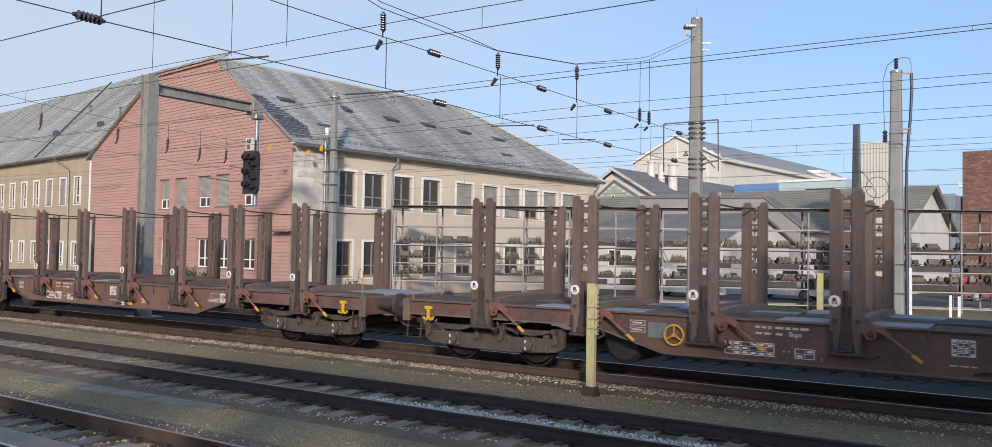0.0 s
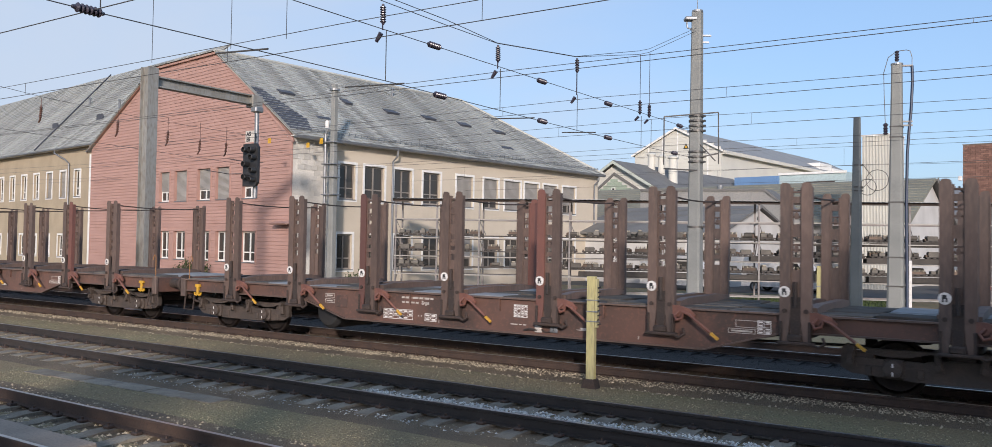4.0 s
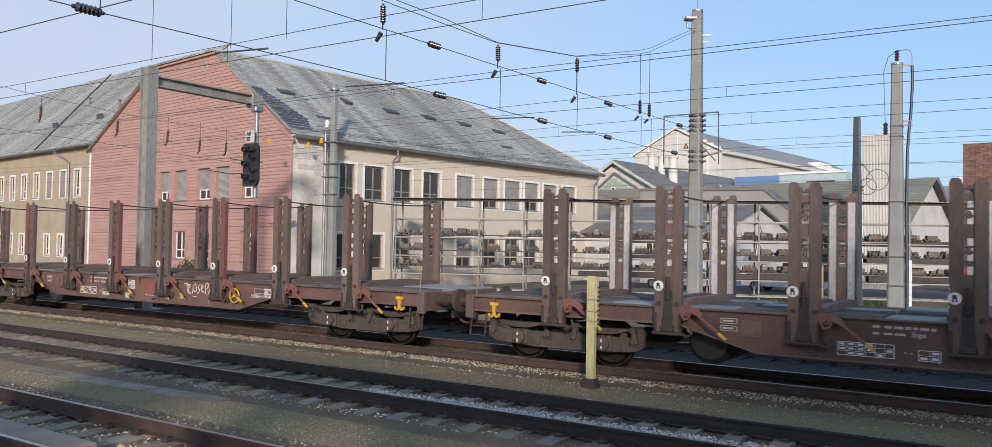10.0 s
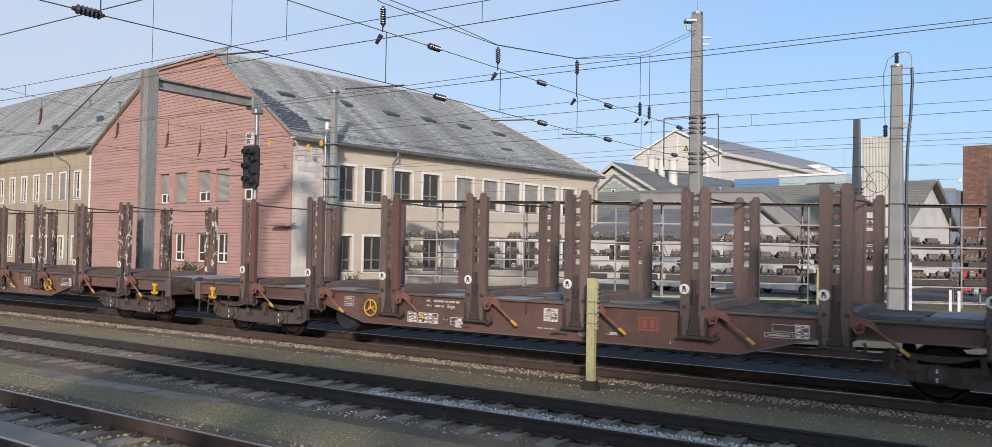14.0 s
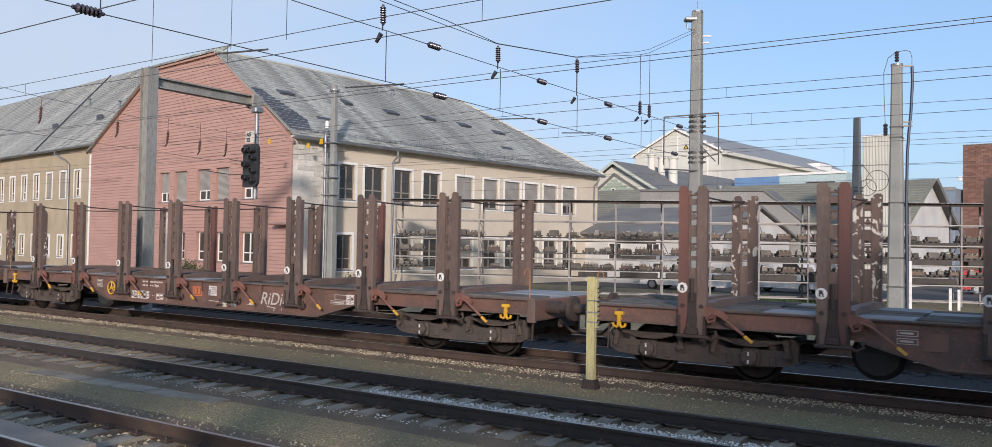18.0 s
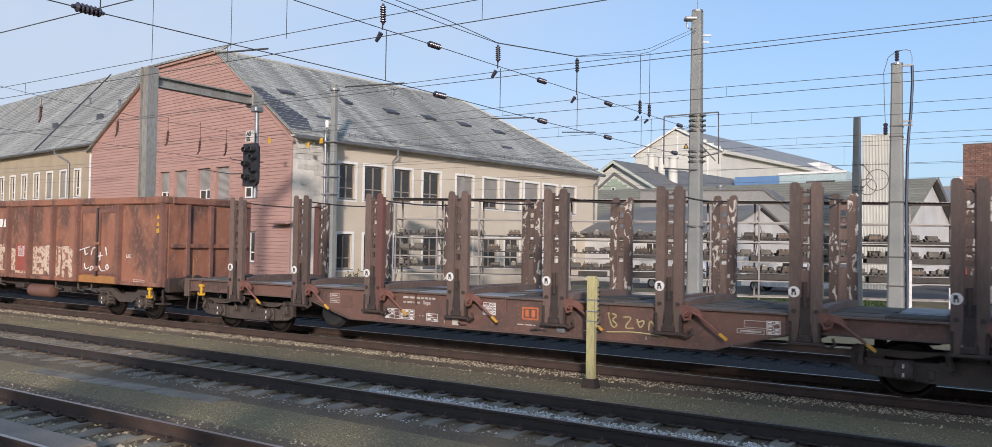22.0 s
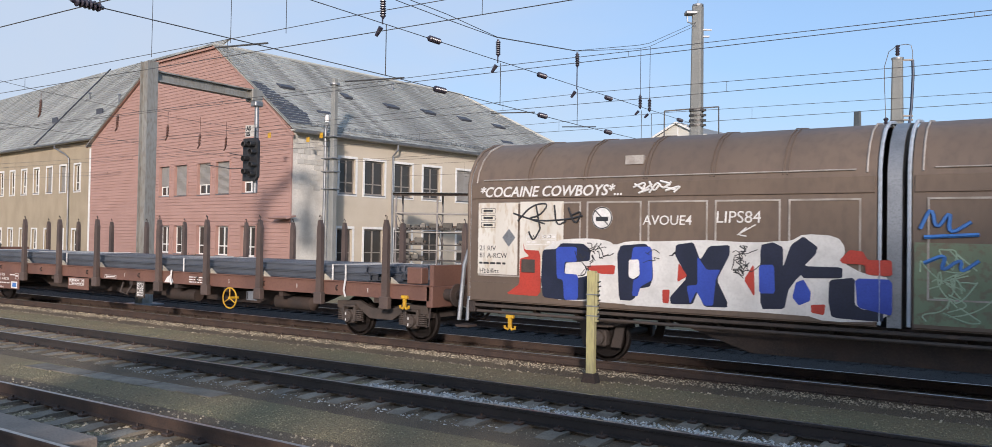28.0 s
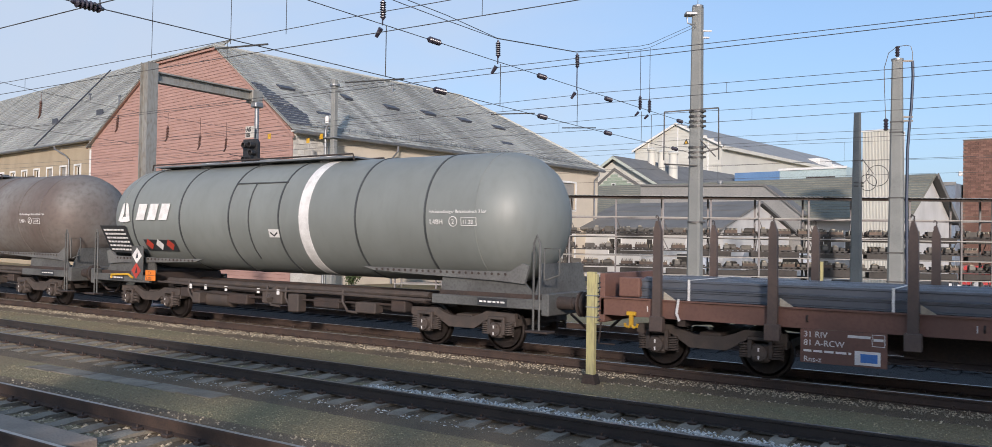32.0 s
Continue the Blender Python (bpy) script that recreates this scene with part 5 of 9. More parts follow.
    for x in (2.0, 5.0, 8.0):
        box_window(sh, x, 1.6, 1.1, 1.2, 0, 2)
    # corrugated silo tower
    m = Matrix.Translation((-10.2, 58.0, GZ)) @ SQ
    c = thing("silo_tower", m, "white corrugated sheet tower", "silo")
    prof = []
    for i in range(21):
        prof += [(i * .09, .035), (i * .09 + .03, -.02), (i * .09 + .06, -.02)]
    prof += [(1.9, .035), (1.9, 2), (0, 2)]
    part("cladding", Geo().prism(prof, 0, 9.85, "z"), "weather_white", c, "white ribbed cladding")
    part("edge_trim", Geo().box(1.9, 2.0, -.04, 2, 0, 9.85).box(-.05, 2.02, -.07, 2.05, 9.85, 9.95), "frame", c)
    v = thing("plant_block", Matrix.Translation((-10.2, 82.5, GZ)) @ SQ, "low blue-grey plant block behind the roofs", "building")
    part("wall", Geo().box(0, 3.3, 0, 5, 0, 8.1, .03), "plantblue", v)
    part("roof_edge", Geo().box(-.05, 3.35, -.05, 0, 7.9, 8.2), "sheet_grey", v)
    # brick tower, its courses laid brick by brick on the front
    m = Matrix.Translation((-6.52, 84.0, GZ)) @ SQ @ Matrix.Scale(1.338, 4)
    k = thing("brick_tower", m, "square brown brick tower", "building")
    part("core", Geo().box(.02, 8, .02, 8, 0, 8.95), "mortar", k)
    part("roof_plate", Geo().box(-.02, 8.02, -.02, 8.02, 8.95, 8.99), "sheet_grey", k)
    part("floodlight", Geo().box(-.25, -.02, -.1, .1, 6.6, 6.9, .03), "white", k)
    bme = Geo().box(0, .285, -.02, .05, 0, .118).mesh("brick", "brick")
    for r in range(38):
        for i in range(8):
            part("brick", bme, "", k, at=(.015 + i * .30 + (.15 if r % 2 else 0), .0, 3.95 + r * .13))
    g = Geo()
    for r in range(30):
        for i in range(8):
            g.box(.015 + i * .30 + (.15 if r % 2 else 0), .30 + i * .30 + (.15 if r % 2 else 0), -.02, .03, r * .13, r * .13 + .118)
    tagged(part("brickwork", g, "brick", k), kind="stuff")
    # small far roofs over the trees line
    f = thing("far_store", Matrix.Translation((-.5, 95, GZ)) @ SQ, "far pale flat-roofed store", "building")
    part("wall", Geo().box(0, 14, 0, 10, 0, 8.6, .05), "weather_white", f)
    part("roof_edge", Geo().box(-.1, 14.1, -.1, 0, 8.4, 8.8), "sheet_grey", f)


make_background()


def make_van():
    for p, rot, lab, col in (((-12.9, 50.0), -8, "white delivery van parked behind the rack", "white"), ((-18.4, 47.8), -8, "small white van parked behind the rack", "white"), ((-2.4, 58.5), 10, "red car parked by the house", "carred")):
        v = thing("parked_van" if col == "white" else "parked_car", pose(p[0], p[1], GZ, 0, 0, rot), lab, "van" if col == "white" else "car")
        hgt = 2.0 if col == "white" else 1.42
        part("body", Geo().prism([(-2.3, .3), (2.3, .3), (2.35, .9), (1.7, 1.05), (1.0, hgt), (-2.1, hgt), (-2.3, hgt - .3)], -.9, .9, "y"), col, v)
        part("windscreen", Geo().add([(1.66, -.8, 1.1), (1.66, .8, 1.1), (1.06, .75, hgt - .08), (1.06, -.75, hgt - .08), (1.62, -.8, 1.08), (1.62, .8, 1.08), (1.02, .75, hgt - .1), (1.02, -.75, hgt - .1)], [(0, 1, 2, 3), (7, 6, 5, 4), (0, 4, 5, 1), (2, 6, 7, 3), (1, 5, 6, 2), (0, 3, 7, 4)]), "glass", v)
        part("side_window", Geo().prism([(.2, 1.1), (1.4, 1.1), (.95, hgt - .15), (.2, hgt - .15)], -.915, -.902, "y"), "glass", v)
        for x in (-1.45, 1.45):
            for y in (-.85, .85):
                wl = part("wheel", Geo().lathe([(-.1, .22), (-.1, .31), (.1, .31), (.1, .22)], 18, "y", (x, y, .31)), "black", v)
                part("rim", Geo().tube((x, y - .105, .31), (x, y + .105, .31), .2, n=14), "galv", wl)


def make_asphalt():
    g = Geo().box(-48, 30, 47.0, 100, GZ - .3, GZ + .02)
    ob = new("yard_asphalt", g.mesh("yard_asphalt", "asphalt"))
    tagged(ob, "dark worn asphalt yard behind the storage rack", "asphalt", kind="structure")


M["asphalt"] = material("worn_asphalt", (.060, .058, .056), (.045, .044, .043), .9, 0, .5, 30, .5, (.085, .08, .075))
make_asphalt()


def make_railing():
    r = thing("railing", (-4.3, 50.0, GZ), "low white metal railing behind the storage rack", "railing")
    for z in (.45, .98):
        part("rail", Geo().box(0, 3.6, -.02, .02, z, z + .045), "white", r)
    for i in range(19):
        part("bar", Geo().box(i * .2 - .012, i * .2 + .012, -.012, .012, .0 if i % 6 == 0 else .495, .975 if i % 6 else 1.02), "white", r)


make_railing()
M["carred"] = material("car_red", (.45, .03, .03), (.40, .03, .03), .3, 0, 2, 20, 0)
make_van()


# ---- grass behind the far tracks, weeds by the red wall ----
def make_grass():
    rnd = random.Random(8)
    g = Geo()
    for i in range(2600):
        x, y = rnd.uniform(-13, -6), rnd.uniform(38.5, 44)
        h, a = rnd.uniform(.05, .16), rnd.uniform(0, 6.28)
        dx, dy = math.cos(a) * .035, math.sin(a) * .035
        ln = (rnd.uniform(-.05, .05), rnd.uniform(-.05, .05))
        g.add([(x - dx, y - dy, GZ), (x + dx, y + dy, GZ), (x + ln[0], y + ln[1], GZ + h)], [(0, 1, 2)])
    ob = new("grass", g.mesh("grass", "grass"))
    tagged(ob, "short green grass tufts before the storage rack", "grass", kind="stuff")
    p = Geo().add([(-14, 38.0, GZ + .02), (-5.5, 38.0, GZ + .02), (-5.5, 46, GZ + .02), (-14, 46, GZ + .02)], [(0, 1, 2, 3)])
    q = new("grass_strip", p.mesh("grass_strip", "grass"))
    tagged(q, "green grass strip before the storage rack", "grass", kind="structure")
    for px, py, s in ((-40.2, 29.2, 1.0), (-38.2, 28.9, .8), (-28.6, 30.4, .7)):
        b = thing("shrub", (px, py, GZ), "small green shrub against the wall", "shrub", "shrubs by the wall")
        st = Geo()
        lv = Geo()
        for i in range(14):
            a, r, h = rnd.uniform(0, 6.28), rnd.uniform(.1, .7) * s, rnd.uniform(.6, 1.5) * s
            tip = Vector((math.cos(a) * r, math.sin(a) * r, h))
            st.tube((0, 0, 0), tip, .015, .005, 5)
            for j in range(45):
                c = tip * rnd.uniform(.45, 1.05) + Vector((rnd.gauss(0, .09), rnd.gauss(0, .09), rnd.gauss(0, .09)))
                u = Vector((rnd.gauss(0, 1), rnd.gauss(0, 1), rnd.gauss(0, 1))).normalized() * .055
                w = Vector((rnd.gauss(0, 1), rnd.gauss(0, 1), rnd.gauss(0, 1))).normalized() * .04
                lv.add([c - u, c + w, c + u, c - w], [(0, 1, 2, 3)])
        part("stems", st, "timber", b)
        tagged(part("leaves", lv, "grass", b), kind="stuff")


make_grass()


# ---- loose ballast stones on the shoulders and between the rails ----
def stone_mesh(seed):
    rnd = random.Random(seed)
    vs = [Vector(p).normalized() * rnd.uniform(.7, 1.15) for p in ((1, 0, 0), (-1, 0, 0), (0, 1, 0), (0, -1, 0), (0, 0, .8), (0, 0, -.8))]
    return vs, [(0, 2, 4), (2, 1, 4), (1, 3, 4), (3, 0, 4), (2, 0, 5), (1, 2, 5), (3, 1, 5), (0, 3, 5)]


def scatter(name, strips, label, mat):
    rnd = random.Random(len(name))
    kinds = [stone_mesh(i) for i in range(6)]
    g = Geo()
    for x0, x1, y0, y1, z, n, size in strips:
        for i in range(n):
            vs, fs = kinds[rnd.randrange(6)]
            s = size * rnd.uniform(.55, 1.25)
            a = rnd.uniform(0, 6.28)
            c, d = math.cos(a), math.sin(a)
            px, py = rnd.uniform(x0, x1), y0 + (y1 - y0) * rnd.betavariate(2, 2)
            pz = z + s * .3
            g.add([(px + (v.x * c - v.y * d) * s, py + (v.x * d + v.y * c) * s, pz + v.z * s * .75) for v in vs], fs)
    ob = new(name, g.mesh(name, mat))
    tagged(ob, label, "stones", kind="stuff")


scatter("ballast_stones", [(-40, 2, 13.55, 14.22, -.182, 15000, .027), (-40, 2, 13.2, 13.8, GZ - .004, 3000, .022), (-28, 1, 9.55, 10.95, -.235, 6500, .025), (-28, 1, 8.7, 9.35, GZ - .01, 3500, .025), (-15, 0, 5.0, 6.2, -.238, 4600, .038),
                           (-15, 0, 6.2, 7.3, GZ - .008, 3600, .030), (-28, 0, 11.1, 11.8, GZ - .01, 2400, .022)],
        "brown crushed ballast stones along the tracks", "stone")
scatter("yard_grit", [(-16, 0, 6.4, 8.9, GZ - .006, 14000, .014), (-30, 0, 11.4, 13.4, GZ - .005, 9000, .015)], "fine dusty grit on the yard ground", "grit")
scatter("dark_ballast_stones", [(-36, 0, 14.4, 15.6, -.235, 3600, .028), (-45, 0, 17.0, 22.4, -.23, 6000, .035)], "ballast stones of the far tracks, coloured dark for the train's shade", "shadebed")
scatter("pale_ballast_stones", [(-9.5, 1, 9.6, 10.7, -.212, 8000, .026), (-14, -6, 8.75, 9.2, GZ - .01, 500, .03)],
        "fresh pale ballast stones between the rails", "stonegrey")


# ---- the coach from which the film is taken; its shadow lies over the near tracks ----
def make_coach():
    make_track(-1.70, -30, 40, -14, 3, "track under the standing coach, rusty rails")
    m = thing("railway_coach", (0, -1.70, 0), "red passenger coach with wide windows on its own track", "railway coach")
    x0, x1 = -6.7, 30.0
    for y in (-1.38, 1.38):
        for z0, z1 in ((.35, 1.50), (3.78, 4.2)):
            part("side_panel", Geo().box(x0, x1, y - .04, y + .04, z0, z1), "coach", m)
        for i in range(16):
            x = x0 + i * 2.5
            part("window_pillar", Geo().box(x, x + .5, y - .04, y + .04, 1.50, 3.78), "coach", m)
    part("roof", Geo().prism([(-1.42, 4.2), (-1.2, 4.28), (-.6, 4.36), (.6, 4.36), (1.2, 4.28), (1.42, 4.2)], x0, x1), "galv", m)
    part("floor", Geo().box(x0, x1, -1.3, 1.3, .6, .75), "under", m)
    part("end_wall", Geo().box(x0 - .05, x0, -1.40, 1.40, .35, 4.2), "coach", m)
    for x in (x0 + 3, x0 + 5.5, 10, 12.5):
        for y in (-.75, .75):
            part("wheel", Geo().lathe([(-.07, .40), (-.07, .46), (.07, .46), (.07, .40)], 24, "y", (x, y, .46)), "wheel", m)
        part("axle", Geo().tube((x, -.75, .46), (x, .75, .46), .08, n=10), "wheel", m)
        part("bogie_beam", Geo().box(x - .5, x + .5, -.9, .9, .5, .62), "under", m)


make_coach()


# ---- unseen building, added to keep the sun off the tracks before it ----
def make_shade_building():
    s = thing("station_building", (18.8, -14.5, GZ), "tall plain plastered building with rows of windows, unseen, added for its shade", "building")
    L, D, H = 44.0, 11.0, 12.9
    part("front_wall", Geo().box(0, L, -.4, 0, 0, H), "cream", s)
    part("back_wall", Geo().box(0, L, -D, -D + .4, 0, H), "cream", s)
    for x in (0, L - .4):
        part("end_wall", Geo().box(x, x + .4, -D + .4, -.4, 0, H), "cream", s)
    part("roof", Geo().prism([(.5, H), (-5.5, H + .8), (-D - .5, H), (-D - .5, H - .15), (.5, H - .15)], -.5, L + .5), "slate", s)
    for j in range(3):
        for i in range(12):
            w = part("window", Geo().box(i * 3.6 + 1.2, i * 3.6 + 2.5, .002, .02, j * 3.3 + 1.0, j * 3.3 + 2.7), "black", s)
            part("window_frame", frame_box(Geo(), i * 3.6 + 1.15, i * 3.6 + 2.55, j * 3.3 + .95, j * 3.3 + 2.75, .04, .07), "frame", w)


make_shade_building()


# ---- freight train ----
M["tagyellow"] = material("spray_pale_yellow", (.48, .42, .20), (.40, .35, .18), .6, 0, 4, 30, .02)
M["leverred"] = material("lever_red_brown", (.20, .085, .06), (.14, .06, .045), .6, 0, 4, 30, .1)
M["stakered"] = material("stake_red_brown", (.15, .062, .047), (.11, .052, .043), .6, 0, 1.6, 24, .15, (.10, .05, .04), streak=.25, vary=.15)
M["deckpale"] = material("pale_deck_sheet", (.25, .26, .27), (.19, .20, .205), .8, .1, 1.5, 20, .15, (.18, .18, .18))
M["dbred"] = material("faded_orange_red", (.52, .14, .05), (.42, .12, .05), .6, 0, 4, 40, .05)
M["palered"] = material("primer_red", (.30, .075, .05), (.25, .065, .045), .6, 0, 3, 30, .05)
M["greenplate"] = material("green_grey_plate", (.14, .18, .16), (.11, .14, .13), .6, 0, 3, 30, .05)
M["noticewhite"] = material("rust_stained_white", (.64, .61, .545), (.55, .51, .44), .65, 0, 1.4, 14, .05, (.42, .31, .19), streak=.35, mixat=(.4, .62), detail=9.0, edge=(.52, .70), cover=.6)
M["grafwhite"] = material("spray_white", (.66, .645, .61), (.56, .545, .515), .6, 0, 3, 20, .03, (.44, .42, .40), cover=.4)
M["graf_blue"] = material("spray_blue", (.035, .075, .40), (.03, .06, .33), .5, 0, 3, 30, .02)
M["graf_navy"] = material("spray_navy", (.012, .016, .035), (.016, .02, .045), .5, 0, 3, 30, .02)
M["graf_red"] = material("spray_red", (.45, .05, .03), (.38, .045, .03), .5, 0, 3, 30, .02)
M["graf_green"] = material("spray_green", (.145, .185, .115), (.17, .23, .145), .55, 0, 1.6, 9, .02, (.15, .115, .08), edge=(.5, .62), cover=.7)
M["graf_pale"] = material("faded_graffiti_cream", (.53, .43, .33), (.24, .10, .07), .65, 0, 9.0, 26, .05, (.30, .15, .10), mixat=(.53, .60), edge=(.5, .62))
M["skyblue"] = material("spray_light_blue", (.05, .20, .55), (.05, .16, .42), .55, 0, 3, 30, .02)
M["hazard"] = material("hazard_orange", (.75, .20, .02), (.68, .18, .02), .5, 0, 3, 30, .02)
M["ltblue"] = material("pale_blue_end_wall", (.42, .47, .52), (.36, .40, .44), .6, .1, 1, 12, .05, (.25, .26, .27))
M["enddirt"] = material("grimy_end_sheet", (.30, .29, .255), (.21, .19, .155), .7, .1, 1.5, 9, .1, (.13, .10, .075), cover=.6)
M["blackpanel"] = material("black_panel", (.025, .027, .03), (.04, .04, .042), .5, 0, 3, 30, .02)
M["ochre"] = material("ochre_primer", (.36, .17, .05), (.30, .13, .045), .6, 0, 3, 20, .1)
M["rimworn"] = material("worn_pale_edge", (.42, .38, .34), (.28, .24, .20), .6, .1, 4, 30, .05)
M["palegreen"] = material("spray_pale_green", (.36, .47, .34), (.29, .40, .28), .55, 0, 3, 30, .02)
M["brown2"] = material("flat_wagon_brown", (.175, .086, .061), (.13, .066, .049), .65, 0, 1.3, 20, .1, (.11, .05, .04))
M["postbrown"] = material("post_dark_brown", (.112, .078, .064), (.078, .058, .05), .65, .1, 2, 24, .1, (.07, .05, .045), vary=.15)
M["raildark"] = material("new_rail_steel", (.160, .172, .195), (.125, .135, .155), .45, .5, 1.5, 25, .05, (.13, .14, .16), vary=.25)
M["ringdark"] = material("dark_hoop", (.07, .075, .075), (.05, .055, .055), .5, .2, 2, 20, .05)
M["saddlegrey"] = material("saddle_grey", (.15, .15, .14), (.11, .105, .10), .65, .1, 2, 20, .1, (.06, .055, .05))
M["tankframe"] = material("frame_dark_grey", (.115, .116, .110), (.082, .081, .076), .65, .1, 2, 20, .1, (.04, .036, .034))
RUN = ((0, 0), (2, 17.101), (4, 34.152), (6, 51.14), (8, 68.053), (10, 84.859), (12, 101.525), (14, 117.984), (16, 134.169), (18, 149.958),
       (20, 165.226), (22, 179.967), (24, 194.173), (26, 207.875), (28, 221.103), (30, 233.829), (32, 246.024))
Y3 = TRACKS[2]
TRAIN = []


def wagon_thing(name, xi, label, category="freight wagon"):
    w = thing(name, (xi, Y3, 0), label, category, "wagons of the freight train")
    TRAIN.append((w, xi))
    return w


def wheelset_mesh():
    prof = [(-.70, .08), (-.70, .20), (-.685, .40), (-.705, .405), (-.705, .46), (-.80, .455), (-.815, .41), (-.815, .38), (-.78, .37), (-.775, .22), (-.80, .16), (-.81, .08)]
    g = Geo()
    for s in (1, -1):
        g.lathe([(a * s * -1 if s < 0 else a, r) for a, r in prof], 28, "y")
    g.tube((0, -1.05, 0), (0, 1.05, 0), .075, n=12)
    return g


WHEEL_ME = wheelset_mesh().mesh("wheelset", "wheel", True)
WHEELS = []
BOLT2 = Geo().box(-.012, .012, -.004, 0, .03, .09).box(-.012, .012, -.004, 0, -.10, -.04).mesh("cover_bolt", "white")
RIVET = Geo().tube((0, 0, 0), (0, -.012, 0), .028, n=6).mesh("rivet", "under")


def bogie_meshes(kind):
    s = {}
    fr = Geo()
    if kind == "coil":
        side = [(-1.30, .80), (-1.32, .66), (-1.22, .62), (-.66, .66), (-.5, .56), (-.32, .45), (.32, .45), (.5, .56), (.66, .66), (1.22, .62), (1.32, .66), (1.30, .80), (.62, .82), (.45, .74), (.25, .68), (-.25, .68), (-.45, .74), (-.62, .82)]
    else:
        side = [(-1.58, .80), (-1.66, .72), (-1.66, .44), (-1.50, .35), (-.6, .29), (.6, .29), (1.50, .35), (1.66, .44), (1.66, .72), (1.58, .80), (1.50, .78), (1.44, .60), (.50, .58), (.30, .64), (-.30, .64), (-.50, .58), (-1.44, .60), (-1.50, .78)]
    for e in (-1, 1):
        y = e * 1.03
        fr.prism(side, y - .05, y + .05, "y")
    fr.box(-.2, .2, -1.0, 1.0, .45, .72, .03)
    for a in (-1.24, 1.24):
        fr.box(a - .06, a + .06, -1.05, 1.05, .54, .68, .01)
    s["frame"] = fr
    hg = Geo()
    if kind == "coil":
        for q in (-.17, .17):
            hg.box(q - .035, q + .035, -.10, .06, -.10, .24, .01)
        hg.box(-.2, .2, -.11, .04, .20, .26, .01)
    else:
        for q in (-.60, .60):
            hg.box(q - .045, q + .045, -.13, .02, .02, .33, .02, Matrix.Translation((q, 0, .18)) @ Matrix.Rotation(radians(10 if q < 0 else -10), 4, "Y") @ Matrix.Translation((-q, 0, -.18)))
            hg.tube((q, -.16, .27), (q, -.02, .27), .055, n=10).tube((q, -.15, .07), (q, -.02, .07), .045, n=10)
            hg.prism([(q - .09, -.02), (q + .09, -.02), (q + .04, .12), (q - .04, .12)], -.06, .0, "y")
        hg.box(-.66, .66, -.03, .02, .0, .03)
        hg.box(-.41, -.31, -.05, .02, -.14, .02, .015).box(.31, .41, -.05, .02, -.14, .02, .015)
    s["hanger"] = hg
    ax = Geo()
    ax.box(-.15, .15, -.10, .10, -.16, .14, .04).lathe([(-.17, .06), (-.16, .13), (-.10, .135), (0, .14)], 14, "y")
    for i in range(4):
        a = math.pi / 4 + i * math.pi / 2
        ax.tube((math.cos(a) * .09, -.185, math.sin(a) * .09), (math.cos(a) * .09, -.16, math.sin(a) * .09), .018, n=6)
    s["axlebox"] = ax
    sp = Geo()
    if kind == "leaf":
        for i in range(5):
            u = .64 - i * .09
            sp.prism([(-u, .03 - i * .022), (-u * .5, .014 - i * .022), (0, .008 - i * .022), (u * .5, .014 - i * .022), (u, .03 - i * .022), (u, .048 - i * .022), (u * .5, .032 - i * .022), (0, .026 - i * .022), (-u * .5, .032 - i * .022), (-u, .048 - i * .022)], -.06, .06, "y")
    else:
        sp.path([(.085 * math.cos(i * math.pi / 5), .085 * math.sin(i * math.pi / 5), -.13 + i * .0042) for i in range(61)], .017, 5)
    s["spring"] = sp
    return s


BOG = {k: bogie_meshes(k) for k in ("leaf", "coil")}
BOG = {k: {p: g.mesh("bogie_" + p, "bogie", True) for p, g in v.items()} for k, v in BOG.items()}


def add_bogie(w, x, kind):
    b = part("bogie", BOG[kind]["frame"], "", w, "dark grimy cast-steel bogie", at=(x, 0, 0))
    for a in (-.9, .9):
        ws = part("wheelset", WHEEL_ME, "", b, "dark steel wheelset", at=(a, 0, .46))
        WHEELS.append((ws, a))
        for e in (-1, 1):
            part("axlebox", BOG[kind]["axlebox"], "", b, at=pose(a, e * 1.06, .47, 0, 0, 0 if e < 0 else 180))
            for q in ((0,) if kind == "leaf" else (-.27, .27)):
                part("spring", BOG[kind]["spring"], "", b, at=(a + q, e * 1.07, .72 if kind == "leaf" else .49))
            if e < 0:
                part("hanger", BOG[kind]["hanger"], "", b, at=(a, e * 1.06, .47))
                part("cover_bolt", BOLT2, "", b, at=(a, -1.24, .47))
    return b


def buffers(w, xs, z=1.06):
    for x, s in xs:
        for y in (-.875, .875):
            part("buffer", Geo().lathe([(0, .16), (.02, .16), (.03, .125), (.34, .125), (.35, .10), (.56, .10), (.575, .24), (.60, .245), (.62, .22)] if s > 0 else
                                       [(0, .16), (-.02, .16), (-.03, .125), (-.34, .125), (-.35, .10), (-.56, .10), (-.575, .24), (-.60, .245), (-.62, .22)], 18, "x", (x, y, z)), "under", w, "black sprung buffer", True)
        g = Geo()
        g.path([(x, 0, z), (x + s * .25, 0, z - .02), (x + s * .5, 0, z - .12), (x + s * .62, 0, z - .16)], .045, 8)
        g.path([(x, -.35, z - .25), (x + s * .3, -.3, z - .5), (x + s * .62, -.1, z - .55)], .028, 6)
        part("coupling", g, "under", w, "black screw coupling and air hose", True)


def yellow_hook():
    g = Geo()
    g.box(-.035, .035, -.03, .03, -.12, .08, .008).box(-.085, .085, -.035, .035, .06, .13, .01)
    g.path([(0, 0, -.10), (-.05, 0, -.15), (-.11, 0, -.13), (-.12, 0, -.08)], .026, 6).path([(0, 0, -.10), (.05, 0, -.15), (.11, 0, -.13), (.12, 0, -.08)], .026, 6)
    return g


HOOK_ME = yellow_hook().mesh("rope_hook", "yellow", True)
